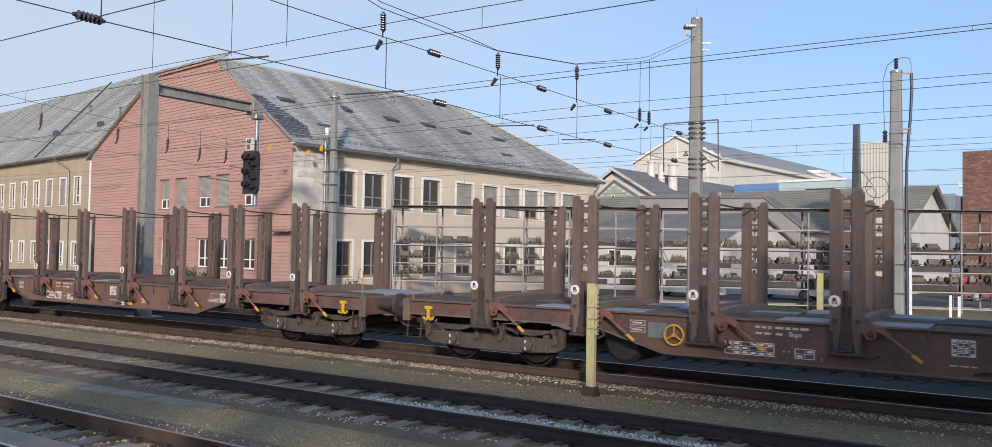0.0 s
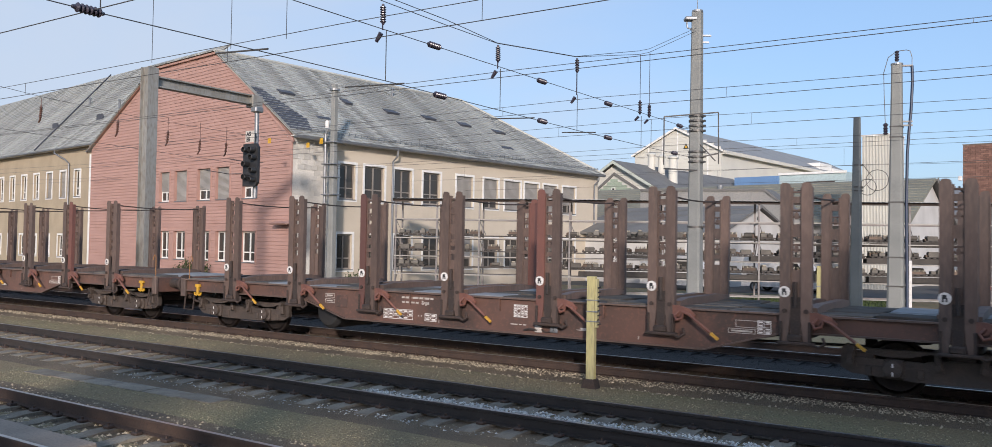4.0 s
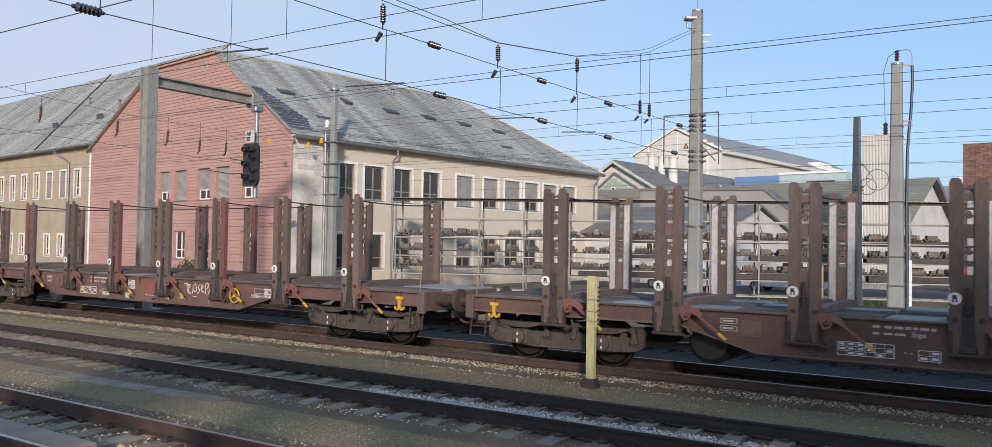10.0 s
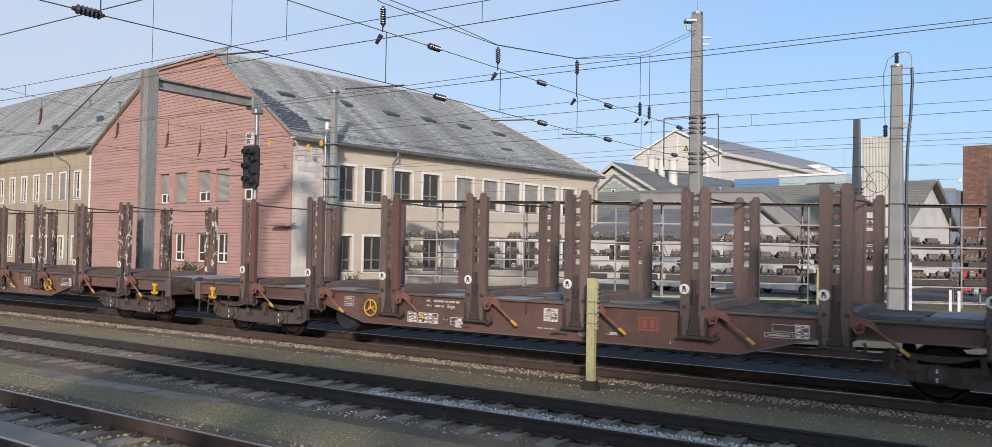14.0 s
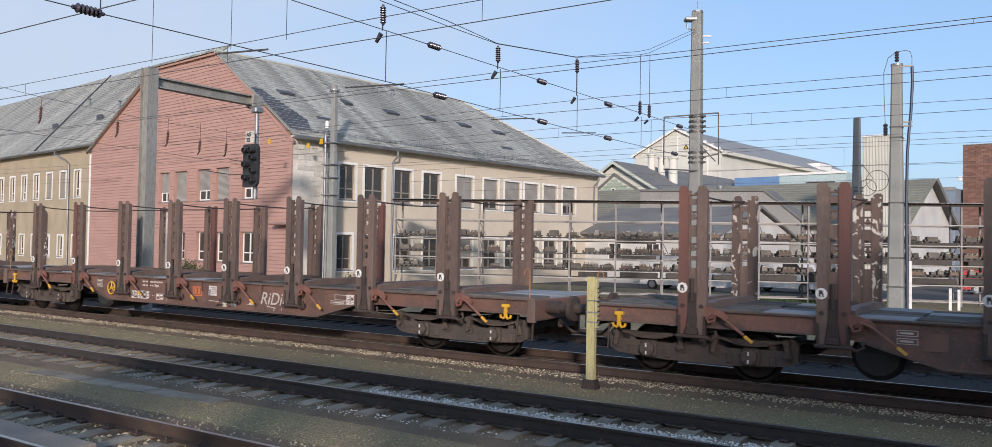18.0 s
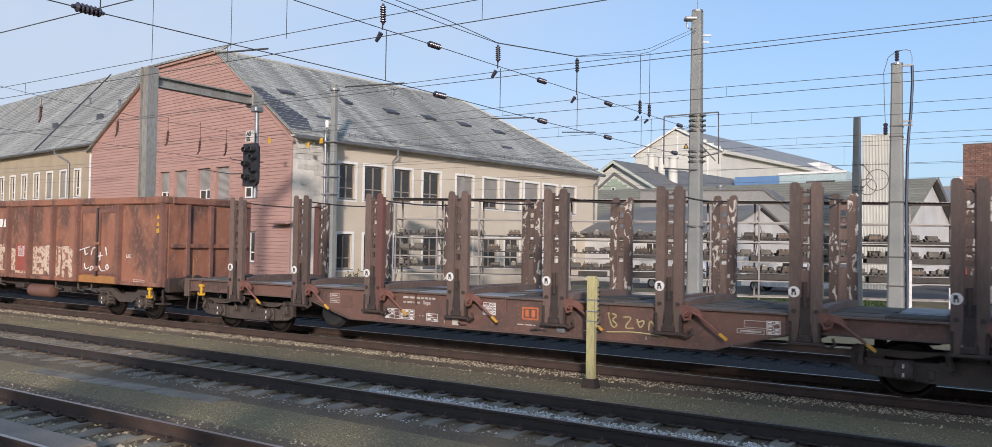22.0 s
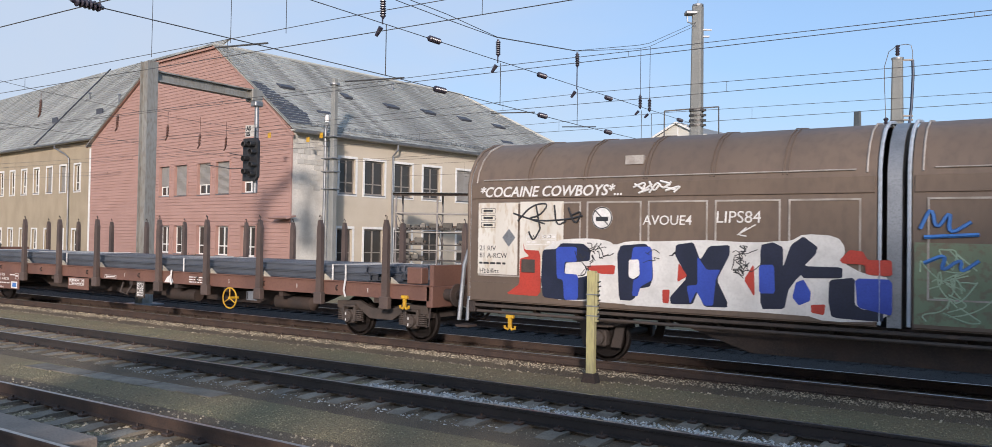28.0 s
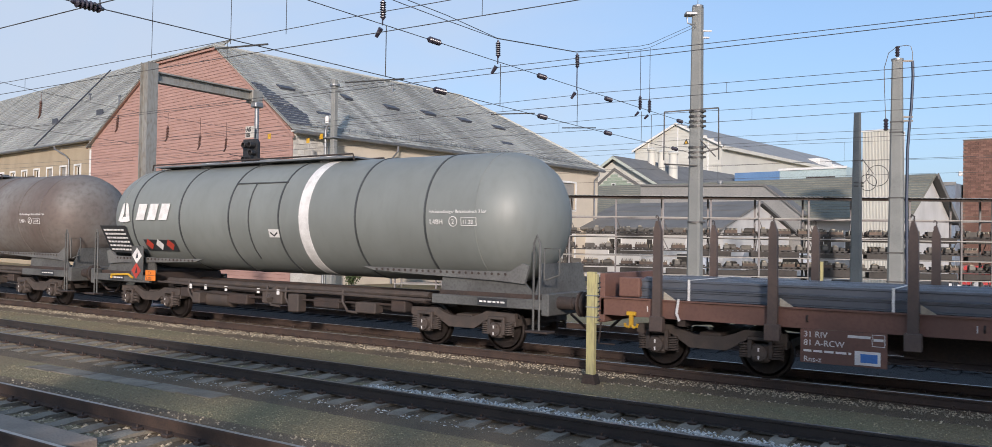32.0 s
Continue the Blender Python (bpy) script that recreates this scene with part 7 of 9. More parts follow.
def make_eanos():
    w = wagon_thing("open_wagon", -206.83, "high-sided open bogie wagon in rust-red worn paint with graffiti")
    hl = 7.28
    for y, s in ((-1.32, -1), (1.32, 1)):
        sd = part("side_wall", Geo().box(-hl, hl, y - .03, y + .03, 1.0, 3.2), "rust_red", w, "worn rust-red side wall")
        part("top_rim", Geo().box(-hl - .06, hl + .06, y - .10, y + .10, 3.18, 3.38, .03), "rust_red", w, "thick top rim")
        part("bottom_sill", Geo().box(-hl, hl, y - .07, y + .05, .95, 1.06, .01), "rust_red", w)
        for x in (-7.2, -5.41, -3.42, -2.12, -.80, .49, 1.83, 3.16, 5.23, 7.2):
            part("stanchion", Geo().prism([(x - .075, y + s * .03), (x + .075, y + s * .03), (x + .06, y + s * .15), (x - .06, y + s * .15)], .97, 3.19, "z"), "rust_rib", w)
        if s < 0:
            for x0, x1 in ((-5.28, -3.52), (3.28, 5.1)):
                mid = (x0 + x1) / 2
                for a, b in ((x0, mid - .03), (mid + .03, x1)):
                    d = part("door_leaf", Geo().box(a, b, y - .055, y - .03, 1.22, 3.05, .004), "rust_red", w, "side door leaf")
                    for q in ((a, a + .09, 1.22, 3.05), (b - .09, b, 1.22, 3.05), (a + .09, b - .09, 2.96, 3.05), (a + .09, b - .09, 1.22, 1.31)):
                        part("door_rim", Geo().box(q[0], q[1], y - .085, y - .055, q[2], q[3]), "rust_rib", d)
                    for z in (1.5, 2.75):
                        hx = x0 - .03 if a == x0 else x1 + .03
                        part("hinge", Geo().box(hx - .07, hx + .07, y - .12, y - .05, z - .04, z + .04, .01), "rust_rib", d)
                part("lock_rod", Geo().path([(mid, y - .10, 3.1), (mid, y - .12, 1.15)], .032, 6), "under", w)
                part("lock_handle", Geo().box(mid - .12, mid + .12, y - .14, y - .09, 2.05, 2.12, .01).box(mid - .06, mid + .1, y - .15, y - .09, 1.3, 1.45, .01), "rust_red", w)
                part("threshold", Geo().box(x0, x1, y - .10, y - .03, .96, 1.16, .01), "ochre", w, "ochre primed threshold plate")
    for x, s in ((-hl, -1), (hl, 1)):
        part("end_wall", Geo().box(x - .03, x + .03, -1.29, 1.29, 1.0, 3.2), "rust_red", w, "rust-red end wall")
        part("end_rim", Geo().box(x - .10, x + .10, -1.22, 1.22, 3.18, 3.38, .03), "rust_red", w)
        for yy in (-.75, 0, .75):
            part("end_stanchion", Geo().box(x if s > 0 else x - .14, x + .14 if s > 0 else x, yy - .06, yy + .06, .95, 3.18, .01), "rust_rib", w)
        part("end_beam", Geo().box(x if s > 0 else x - .12, x + .12 if s > 0 else x, -1.25, 1.25, 2.0, 2.12, .02), "rust_red", w)
        part("headstock", Geo().box(x - .1, x + .1, -1.3, 1.3, .82, 1.2, .02), "under", w)
        part("grab_rail", Geo().path([(x - s * .16, -1.40, 2.3), (x - s * .05, -1.44, 2.3), (x - s * .05, -1.44, 1.26), (x - s * .16, -1.40, 1.26)], .015, 6), "galv", w, smooth=True)
        part("end_step", Geo().box(x - .25, x + .1, -1.45, -1.2, .5, .54).box(x - .02, x + .02, -1.42, -1.38, .54, .9), "under", w)
        part("rope_hook", HOOK_ME, "", w, "yellow rope hook", at=(x - s * .58, -1.40, .80))
    part("floor", Geo().box(-7.24, 7.24, -1.28, 1.28, 1.08, 1.2), "under", w)
    for y in (-.3, .3):
        part("centre_sill", Geo().box(-7.2, 7.2, y - .08, y + .08, .7, 1.08), "under", w)
    part("air_reservoir", Geo().lathe([(-.66, .06), (-.62, .17), (-.55, .20), (.55, .20), (.62, .17), (.66, .06)], 20, "x", (.68, -1.05, .58)), "brown2", w, "red-brown air reservoir", True)
    part("brake_gear", Geo().path([(-3.2, -1.0, .85), (-1.5, -1.0, .75), (2.6, -1.05, .72), (3.2, -1.1, .8)], .035, 6), "under", w)
    part("brake_lever", Geo().box(2.3, 2.7, -1.3, -1.1, .62, .78, .02), "under", w)
    part("brake_valve", Geo().box(-.7, -.2, -1.2, -1.0, .62, .8, .02), "under", w)
    for x in (-1.6, 1.7, 2.9, 3.6):
        part("pipe_bracket", Geo().path([(x, -1.2, 1.0), (x + .1, -1.25, .72), (x + .35, -1.22, .68)], .03, 6), "bogie", w)
    hand_wheel(w, -2.96, -1.46, .87, .2)
    y = -1.352
    # emblem and marks as plain shapes
    em = part("emblem", poly(Geo(), [(-2.61, 2.54), (-2.50, 2.52), (-2.44, 2.68), (-2.44, 2.86), (-2.50, 2.84)], y), "white", w, "white three-part emblem")
    part("emblem_piece", poly(Geo(), [(-2.24, 2.54), (-2.35, 2.52), (-2.41, 2.68), (-2.41, 2.86), (-2.35, 2.84)], y), "white", em)
    part("emblem_piece", poly(Geo(), [(-2.52, 2.52), (-2.33, 2.52), (-2.38, 2.60), (-2.47, 2.60)], y), "white", em)
    for i in range(3):
        x = -1.85 + i * .31
        part("white_block", poly(Geo(), [(x, 2.54), (x + .22, 2.54), (x + .28, 2.80), (x + .06, 2.80)], y), "white", w, "white slanted block")
    rnd = random.Random(9)
    p = part("notice_plate", panel(Geo(), -2.92, -2.22, 1.63, 1.89, y, .006), "blackpanel", w, "black notice plate")
    tagged(part("notice_text", text_bars(Geo(), -2.88, -2.3, 1.65, 1.87, 3, y - .007, rnd), "white", p), kind="stuff")
    part("notice_plate", panel(Geo(), -2.56, -2.20, 1.31, 1.50, y, .006), "blackpanel", w, "small black notice plate")
    part("notice_patch", poly(Geo(), [(-2.5, 1.36), (-2.25, 1.38), (-2.3, 1.46), (-2.5, 1.44)], y - .007), "white", w)
    for txt, z in (("31 RIV", 1.91), ("81 A-RCW", 1.80), ("Eanos", 1.58)):
        lettering(txt, -6.26, z, .12, "white", w, y - .001, label="white letters")
    tagged(part("white_marking", text_bars(Geo(), -6.26, -5.66, 1.69, 1.76, 1, y, rnd), "white", w, "row of white painted marks"), kind="stuff")
    grid_table(w, -6.92, -6.40, 2.42, 2.58, y, 5, 2)
    part("oval_mark", Geo().torus((-6.75, y, 2.02), .11, .008, "y", 18, 4), "white", w)
    tagged(part("small_marking", text_bars(Geo(), -7.0, -6.55, 1.3, 1.75, 4, y, rnd), "white", w), kind="stuff")
    grid_table(w, -.28, .09, 1.63, 1.95, y, 3, 5)
    part("primer_patch", panel(Geo(), -.42, .22, 1.18, 2.0, y + .004, .006), "palered", w, "fresh red patch")
    lettering("UIC", 5.50, 1.70, .15, "white", w, y - .001, name="lettering", label="white letters")
    part("label_box", frame_box(Geo(), 5.9, 6.4, 1.06, 1.12, y - .02, .01), "white", w)
    # large faded letters, cut up by the stanchions
    def faded(pts, *gaps):
        ob = part("graffiti_letter", poly(Geo(), pts, y), "graf_pale", w, "faded cream graffiti letter")
        for q in gaps:
            part("letter_gap", panel(Geo(), *q, y - .005, .003), "rust_red", ob)

    faded([(-2.0, 1.14), (-1.78, 1.14), (-1.78, 1.42), (-1.36, 1.42), (-1.36, 1.16), (-.93, 1.16), (-.93, 1.98), (-2.0, 1.98)], (-1.68, -1.48, 1.58, 1.80), (-1.2, -1.08, 1.2, 1.7))
    faded([(-.68, 1.18), (-.44, 1.18), (-.44, 1.85), (-.68, 1.88)])
    faded([(-.44, 1.10), (.38, 1.10), (.38, 1.95), (.24, 1.95), (.24, 1.18), (-.44, 1.18)])
    faded([(.62, 1.10), (1.24, 1.10), (1.24, 1.22), (1.42, 1.22), (1.42, 1.98), (.62, 1.94)], (.86, 1.12, 1.32, 1.44), (.86, 1.12, 1.64, 1.74))
    faded([(1.42, 1.2), (1.60, 1.05), (1.74, 1.05), (1.74, 2.0), (1.42, 2.0)], (1.56, 1.66, 1.3, 1.95))
    faded([(1.93, 1.05), (2.16, 1.15), (2.22, 1.95), (1.93, 1.98)], (1.97, 2.06, 1.35, 1.9))
    faded([(2.27, 1.05), (2.40, 1.05), (2.42, 1.38), (2.6, 1.38), (2.66, 1.05), (2.86, 1.08), (2.78, 1.5), (2.86, 1.82), (2.68, 1.98), (2.27, 1.98)], (2.46, 2.6, 1.58, 1.78))
    for p in ([(-5.14, 2.05), (-4.85, 2.1), (-4.7, 2.05)], [(-4.95, 2.08), (-4.9, 1.8)], [(-4.75, 1.95), (-4.55, 1.75), (-4.75, 1.68), (-4.78, 1.95)], [(-4.5, 1.7), (-4.42, 2.05)], [(-5.0, 1.5), (-4.95, 1.3), (-4.8, 1.32)], [(-4.6, 1.35), (-4.5, 1.5), (-4.4, 1.35), (-4.2, 1.45)],
              [(3.31, 1.88), (3.8, 1.98)], [(3.55, 1.93), (3.6, 1.72), (3.72, 1.8)], [(3.9, 1.75), (3.95, 1.95), (4.1, 1.96)], [(4.25, 1.72), (4.45, 1.74)], [(4.35, 1.85), (4.33, 1.6)], [(4.6, 1.98), (4.68, 1.75)], [(3.56, 1.5), (3.62, 1.32), (3.78, 1.38)], [(3.85, 1.3), (3.9, 1.45), (4.05, 1.38), (3.85, 1.3)], [(4.3, 1.45), (4.4, 1.3), (4.6, 1.32)], [(4.7, 1.5), (4.78, 1.4), (4.7, 1.34), (4.62, 1.42), (4.7, 1.5)]):
        part("graffiti_stroke", Geo().path(swing([(a, y - .06 if (-5.3 < a < -3.5 or 3.28 < a < 5.1) else y, b) for a, b in p]), .018, 5), "white", w)
    for i, z in enumerate((2.78, 2.58, 2.4)):
        part("warning_sign", poly(Geo(), [(6.98, z), (7.12, z), (7.05, z + .13)], y - .09) if i < 2 else panel(Geo(), 6.98, 7.1, z, z + .12, y - .09), "yellow", w, "small yellow warning sign")
    buffers(w, ((-hl - .1, -1), (hl + .1, 1)))
    for x in (-4.95, 5.1):
        add_bogie(w, x, "coil")




def make_habb():
    w = wagon_thing("sliding_wall_wagon", -223.05, "brown covered wagon with two sliding walls under bright graffiti")
    arc = [(-1.36, 3.34), (-1.30, 3.55), (-1.15, 3.80), (-.90, 4.02), (-.5, 4.18), (0, 4.24), (.5, 4.18), (.90, 4.02), (1.15, 3.80), (1.30, 3.55), (1.36, 3.34)]
    for x0, x1 in ((-7.72, -.24), (.24, 7.78)):
        shell = [(-1.36, 1.02)] + arc + [(1.36, 1.02)]
        inner = [(a * .96, b - .05 if b > 1.1 else b) for a, b in reversed(shell)]
        part("sliding_wall", Geo().prism(shell + inner, x0, x1), "hbrown", w, "brown curved sliding wall", True)
        part("waist_band", Geo().box(x0 + .03, x1 - .03, -1.385, -1.36, 3.04, 3.30, .006), "hbrown", w)
        part("lower_band", Geo().box(x0 + .03, x1 - .03, -1.39, -1.36, 1.04, 1.40, .008), "hbrown", w)
        bays = [(x0 + .2 + i * (x1 - x0 - .3) / 6, x0 + .2 + (i + 1) * (x1 - x0 - .3) / 6 - .12) for i in range(6)]
        for i, (a, b) in enumerate(bays):
            fr = part("wall_panel", Geo().box(a, b, -1.372, -1.36, 1.52, 2.96), "hbrown", w)
            part("panel_rim", Geo().box(a, a + .03, -1.384, -1.372, 1.52, 2.96).box(b - .03, b, -1.384, -1.372, 1.52, 2.96).box(a + .03, b - .03, -1.384, -1.372, 2.93, 2.96).box(a + .03, b - .03, -1.384, -1.372, 1.52, 1.55), "rimworn", fr, "worn pale panel rim")
            if i:
                c = a - .06
                g = Geo()
                pts = [Vector((0, p[0] * 1.006, p[1] + .012)) for p in arc[:6]]
                for dx in (-.035, .035):
                    g.path([(c + dx, p.y, p.z) for p in pts], .012, 4)
                part("roof_rib", g, "hbrown", w)
        pts = [(x0 + .12, p[0] * 1.006, p[1] + .012) for p in arc[:6]]
        part("edge_strip", Geo().path([(x0 + .3, -1.365, 3.40), (x1 - .3, -1.365, 3.40)], .013, 5), "rimworn", w)
        part("edge_strip", Geo().path([(x0 + .14, a[1], a[2]) for a in pts], .018, 5), "rimworn", w)
        part("edge_strip", Geo().path([(x1 - .14, a[1], a[2]) for a in pts], .018, 5), "rimworn", w)
        part("roof_notice", Geo().box(x0 + 3.3, x0 + 3.65, -1.28, -1.20, 3.62, 3.78, 0, None), "rimworn", w)
    # joint between the two walls
    part("joint_post", Geo().prism([(-1.36, 1.02)] + arc + [(1.36, 1.02)], -.10, .10), "galv", w, "pale metal joint between the walls", True)
    for x in (-.2, .2):
        part("joint_seal", Geo().path([(x, -1.37, 1.05)] + [(x, p[0] * 1.01, p[1] + .02) for p in arc[:7]], .03, 6), "ltblue", w, smooth=True)
    for x, s in ((-7.72, -1), (7.78, 1)):
        end = part("end_wall", Geo().prism([(-1.34, 1.02)] + [(a * .985, b - .01) for a, b in arc] + [(1.34, 1.02)], x - .12 * s, x + .04 * s), "ltblue", w, "pale blue-grey end wall")
        part("end_beam", Geo().box(min(x, x + s * .14), max(x, x + s * .14), -1.3, 1.3, 3.16, 3.26, .02), "ltblue", w)
        part("end_panel", Geo().box(min(x + s * .04, x + s * .06), max(x + s * .04, x + s * .06), -1.22, 1.22, 1.1, 3.12), "enddirt", w, "grimy grey end panel")
        for z in (1.72, 2.45):
            part("end_beam", Geo().box(min(x + s * .06, x + s * .13), max(x + s * .06, x + s * .13), -.75, 1.25, z, z + .1, .015), "enddirt", w)
        part("end_arch", Geo().path([(x + s * .05, -1.33, 1.1)] + [(x + s * .05, a, b) for a, b in arc] + [(x + s * .05, 1.33, 1.1)], .035, 6), "hbrown", w, "brown arch rim", True)
        part("lock_bar", Geo().path([(x + s * .26, -.55, 4.0), (x + s * .3, -.62, 3.0), (x + s * .34, -.9, 2.1), (x + s * .3, -1.15, 1.7), (x + s * .3, -1.3, .6)], .045, 8), "galv", w, "long grey locking bar", True)
        for yy in (-.55, .5):
            part("lock_block", Geo().box(min(x + s * .05, x + s * .34), max(x + s * .05, x + s * .34), yy - .12, yy + .12, 3.62, 4.0, .04), "ltblue", w)
        part("end_gear", Geo().box(min(x, x + s * .3), max(x, x + s * .3), -.35, .35, 3.75, 4.05, .03), "ltblue", w, "locking gear at the roof end")
        for yy in (-.45, .45):
            part("end_arm", Geo().path([(x + s * .2, yy, 3.9), (x + s * .26, yy * 1.3, 3.2), (x + s * .2, yy * 1.6, 2.4), (x + s * .15, yy * 1.7, 1.2)], .04, 6), "ltblue", w)
        part("end_ladder", Geo().path([(x + s * .15, -1.2, 1.1), (x + s * .15, -1.2, 2.3), (x + s * .05, -1.2, 2.4)], .018, 6).path([(x + s * .3, -.9, .9), (x + s * .3, -.9, 2.6), (x + s * .3, -.5, 2.6), (x + s * .3, -.5, 1.9)], .022, 6), "yellow", w, "yellow grab rails")
        part("end_strut", Geo().path([(x + s * .1, -1.3, .6), (x + s * .25, -1.0, 1.5), (x + s * .22, -.6, 2.9)], .035, 6), "galv", w)
        hand_wheel(w, x + s * .38, -.9, 1.75, .22) if s > 0 else None
        part("end_step", Geo().box(min(x, x + s * .3), max(x, x + s * .3), -1.42, -1.1, .48, .52), "under", w)
        part("headstock", Geo().box(x - .08, x + .08, -1.3, 1.3, .78, 1.1, .02), "under", w)
    part("underframe", Geo().box(-7.7, 7.7, -1.15, 1.15, .86, 1.0), "under", w)
    for x in [-7.2 + i * .9 for i in range(17)]:
        part("gusset", Geo().prism([(-1.3, .92), (-1.1, .99), (-1.05, .99), (-1.05, .75)], x - .04, x + .04), "bogie", w)
    part("step_rail", Geo().path([(-7.5, -1.40, .83), (7.5, -1.40, .83)], .03, 8), "bogie", w, "long step rail", True)
    part("guide_rail", Geo().box(-7.6, 7.6, -1.36, -1.28, .91, .97, .01), "bogie", w)
    part("truss", Geo().prism([(-3.6, .86), (3.6, .86), (2.2, .42), (-2.2, .42)], -1.02, -.96, "y"), "under", w)
    for x in (-4.97, 4.97):
        ws = part("wheelset", WHEEL_ME, "", w, "dark steel wheelset", at=(x, 0, .46))
        WHEELS.append((ws, x))
        for y in (-1, 1):
            part("axlebox", BOG["leaf"]["axlebox"], "", w, at=pose(x, y * 1.06, .47, 0, 0, 0 if y < 0 else 180))
            part("spring", BOG["leaf"]["spring"], "", w, at=(x, y * 1.06, .74))
            for q in (-.28, .28):
                part("axle_guard", Geo().prism([(x + q - .10, .30), (x + q + .10, .30), (x + q * 1.5 + .08, .88), (x + q * 1.5 - .08, .88)], y * 1.0 - .015, y * 1.0 + .015, "y"), "bogie", w)
    hand_wheel(w, 3.77, -1.2, .58, .14, "white")
    for x in (-6.75, 6.8):
        part("rope_hook", HOOK_ME, "", w, "yellow rope hook", at=(x, -1.38, .66))
    buffers(w, ((-7.8, -1), (7.86, 1)))
    y = -1.388
    # white notice panels and marks
    rnd = random.Random(21)
    a = part("notice_panel", panel(Geo(), -7.52, -6.6, 1.56, 2.95, y, .004), "noticewhite", w, "white notice panel")
    for txt, z in (("21 RIV", 2.02), ("81 A-RCW", 1.88), ("Hbbillns", 1.58)):
        lettering(txt, -7.48, z, .14, "blackpanel", a, y - .0045)
    tagged(part("notice_text", text_bars(Geo(), -7.48, -6.85, 1.73, 1.82, 1, y - .005, rnd), "blackpanel", a), kind="stuff")
    for z in (2.8, 2.66, 2.52):
        part("notice_box", frame_box(Geo(), -7.45, -7.12, z - .05, z + .05, y - .004, .008).box(-7.4, -7.18, y - .007, y - .004, z - .02, z + .02), "blackpanel", a)
    part("notice_box", poly(Geo(), [(-6.95, 2.28), (-6.8, 2.1), (-6.65, 2.28), (-6.8, 2.45)], y - .0045, .002), "galv", a, "grey diamond sign")
    b = part("notice_panel", panel(Geo(), -6.55, -5.6, 1.56, 2.97, y, .004), "noticewhite", w, "white panel under a black tag")
    part("vent", Geo().box(-6.5, -6.2, y - .02, y, 1.62, 1.87, .005), "bogie", w)
    grid_table(w, -6.4, -5.75, 2.15, 2.36, y - .005, 6, 2)
    for i, txt in enumerate("ABCD"):
        lettering(txt, -6.27 + i * .12, 2.285, .075, "blackpanel", w, y - .006)
    for p in ([(-6.6, 2.6), (-6.3, 2.9), (-5.9, 2.95), (-6.1, 2.7), (-6.4, 2.65), (-6.0, 2.55)], [(-6.7, 2.75), (-6.2, 2.6), (-5.6, 2.62), (-5.2, 2.7)], [(-6.2, 2.92), (-6.1, 2.45)], [(-5.8, 2.9), (-5.75, 2.5), (-5.55, 2.6)], [(-5.5, 2.85), (-5.35, 2.5), (-5.2, 2.8), (-5.45, 2.7)], [(-6.35, 2.4), (-6.25, 2.2), (-6.1, 2.45)]):
        part("tag_stroke", Geo().path(swing([(q, y - .006, z) for q, z in p]), .018, 5), "blackpanel", w, "black sprayed tag")
    lettering("*COCAINE COWBOYS*...", -7.50, 3.07, .275, "white", w, y - .012, .25, "white sprayed letters", .005, "graffiti")
    lettering("AVOUE4", -4.02, 2.54, .235, "white", w, y - .002, .05, "white sprayed letters", .001, "graffiti")
    lettering("LIPS84", -2.72, 2.58, .28, "white", w, y - .002, .05, "white sprayed letters", .0, "graffiti")
    for p in ([(-2.2, 2.5), (-2.35, 2.38), (-2.2, 2.36)], [(-2.05, 2.55), (-2.35, 2.38)]):
        part("tag_stroke", Geo().path(swing([(q, y, z) for q, z in p]), .012, 5), "white", w)
    for ox, oz in ((-4.2, 3.10), (6.53, 3.05)):
        for p in ([(0, .1), (.25, .2), (.15, .02), (.35, .15)], [(.3, .0), (.45, .2), (.55, .05), (.7, .18)], [(.6, .03), (.9, .12), (.75, .0)], [(.02, .16), (.22, .04), (.05, -.02), (.3, .06)], [(.3, .2), (.38, .0), (.5, .16), (.42, .05)], [(.5, .2), (.72, .14), (.55, .1), (.8, .04)]):
            part("tag_stroke", Geo().path(swing([(ox + q, y - .012, oz + z) for q, z in p]), .02, 5), "white", w, "small white sprayed tag")
    for cx in (-4.81, 7.14):
        d = part("no_sign", Geo().tube((cx, y, 2.66), (cx, y - .005, 2.66), .205, n=26), "white", w, "round sign with a crossed-out wagon")
        part("sign_ring", Geo().torus((cx, y - .005, 2.66), .19, .010, "y", 26, 4), "blackpanel", d)
        part("sign_symbol", Geo().box(cx - .12, cx + .12, y - .009, y - .005, 2.60, 2.68), "blackpanel", d)
        part("sign_bar", Geo().box(-.175, .175, -.002, .002, -.010, .010, 0, Matrix.Translation((cx, y - .010, 2.66)) @ Matrix.Rotation(radians(45), 4, "Y")), "blackpanel", d)
    # the big colourful letters
    part("graffiti_ground", poly(Geo(), rounded([(-6.05, 1.14), (-4.37, 1.14), (-4.28, 1.11), (-1.28, 1.14), (-0.94, 1.05), (-0.02, 1.11), (-0.02, 1.77), (-0.4, 1.8), (-0.73, 1.98), (-0.67, 2.19), (-0.8, 2.38), (-1.3, 2.41), (-1.49, 2.29), (-1.69, 2.29), (-1.97, 2.26), (-2.48, 2.27), (-2.91, 2.29), (-3.54, 2.26), (-3.84, 2.25), (-4.3, 2.25), (-4.56, 2.17), (-4.65, 2.24), (-5.0, 2.29), (-5.55, 2.27), (-5.76, 2.22), (-6.06, 2.06)], 1), y - .001), "grafwhite", w, "white ground of a large graffiti")
    Y = y - .0055

    def sprayed(pts):
        return [q for (a, b), (c, d) in zip(pts, pts[1:] + pts[:1]) for q in ((a * .9 + c * .1, b * .9 + d * .1), (a * .1 + c * .9, b * .1 + d * .9))]

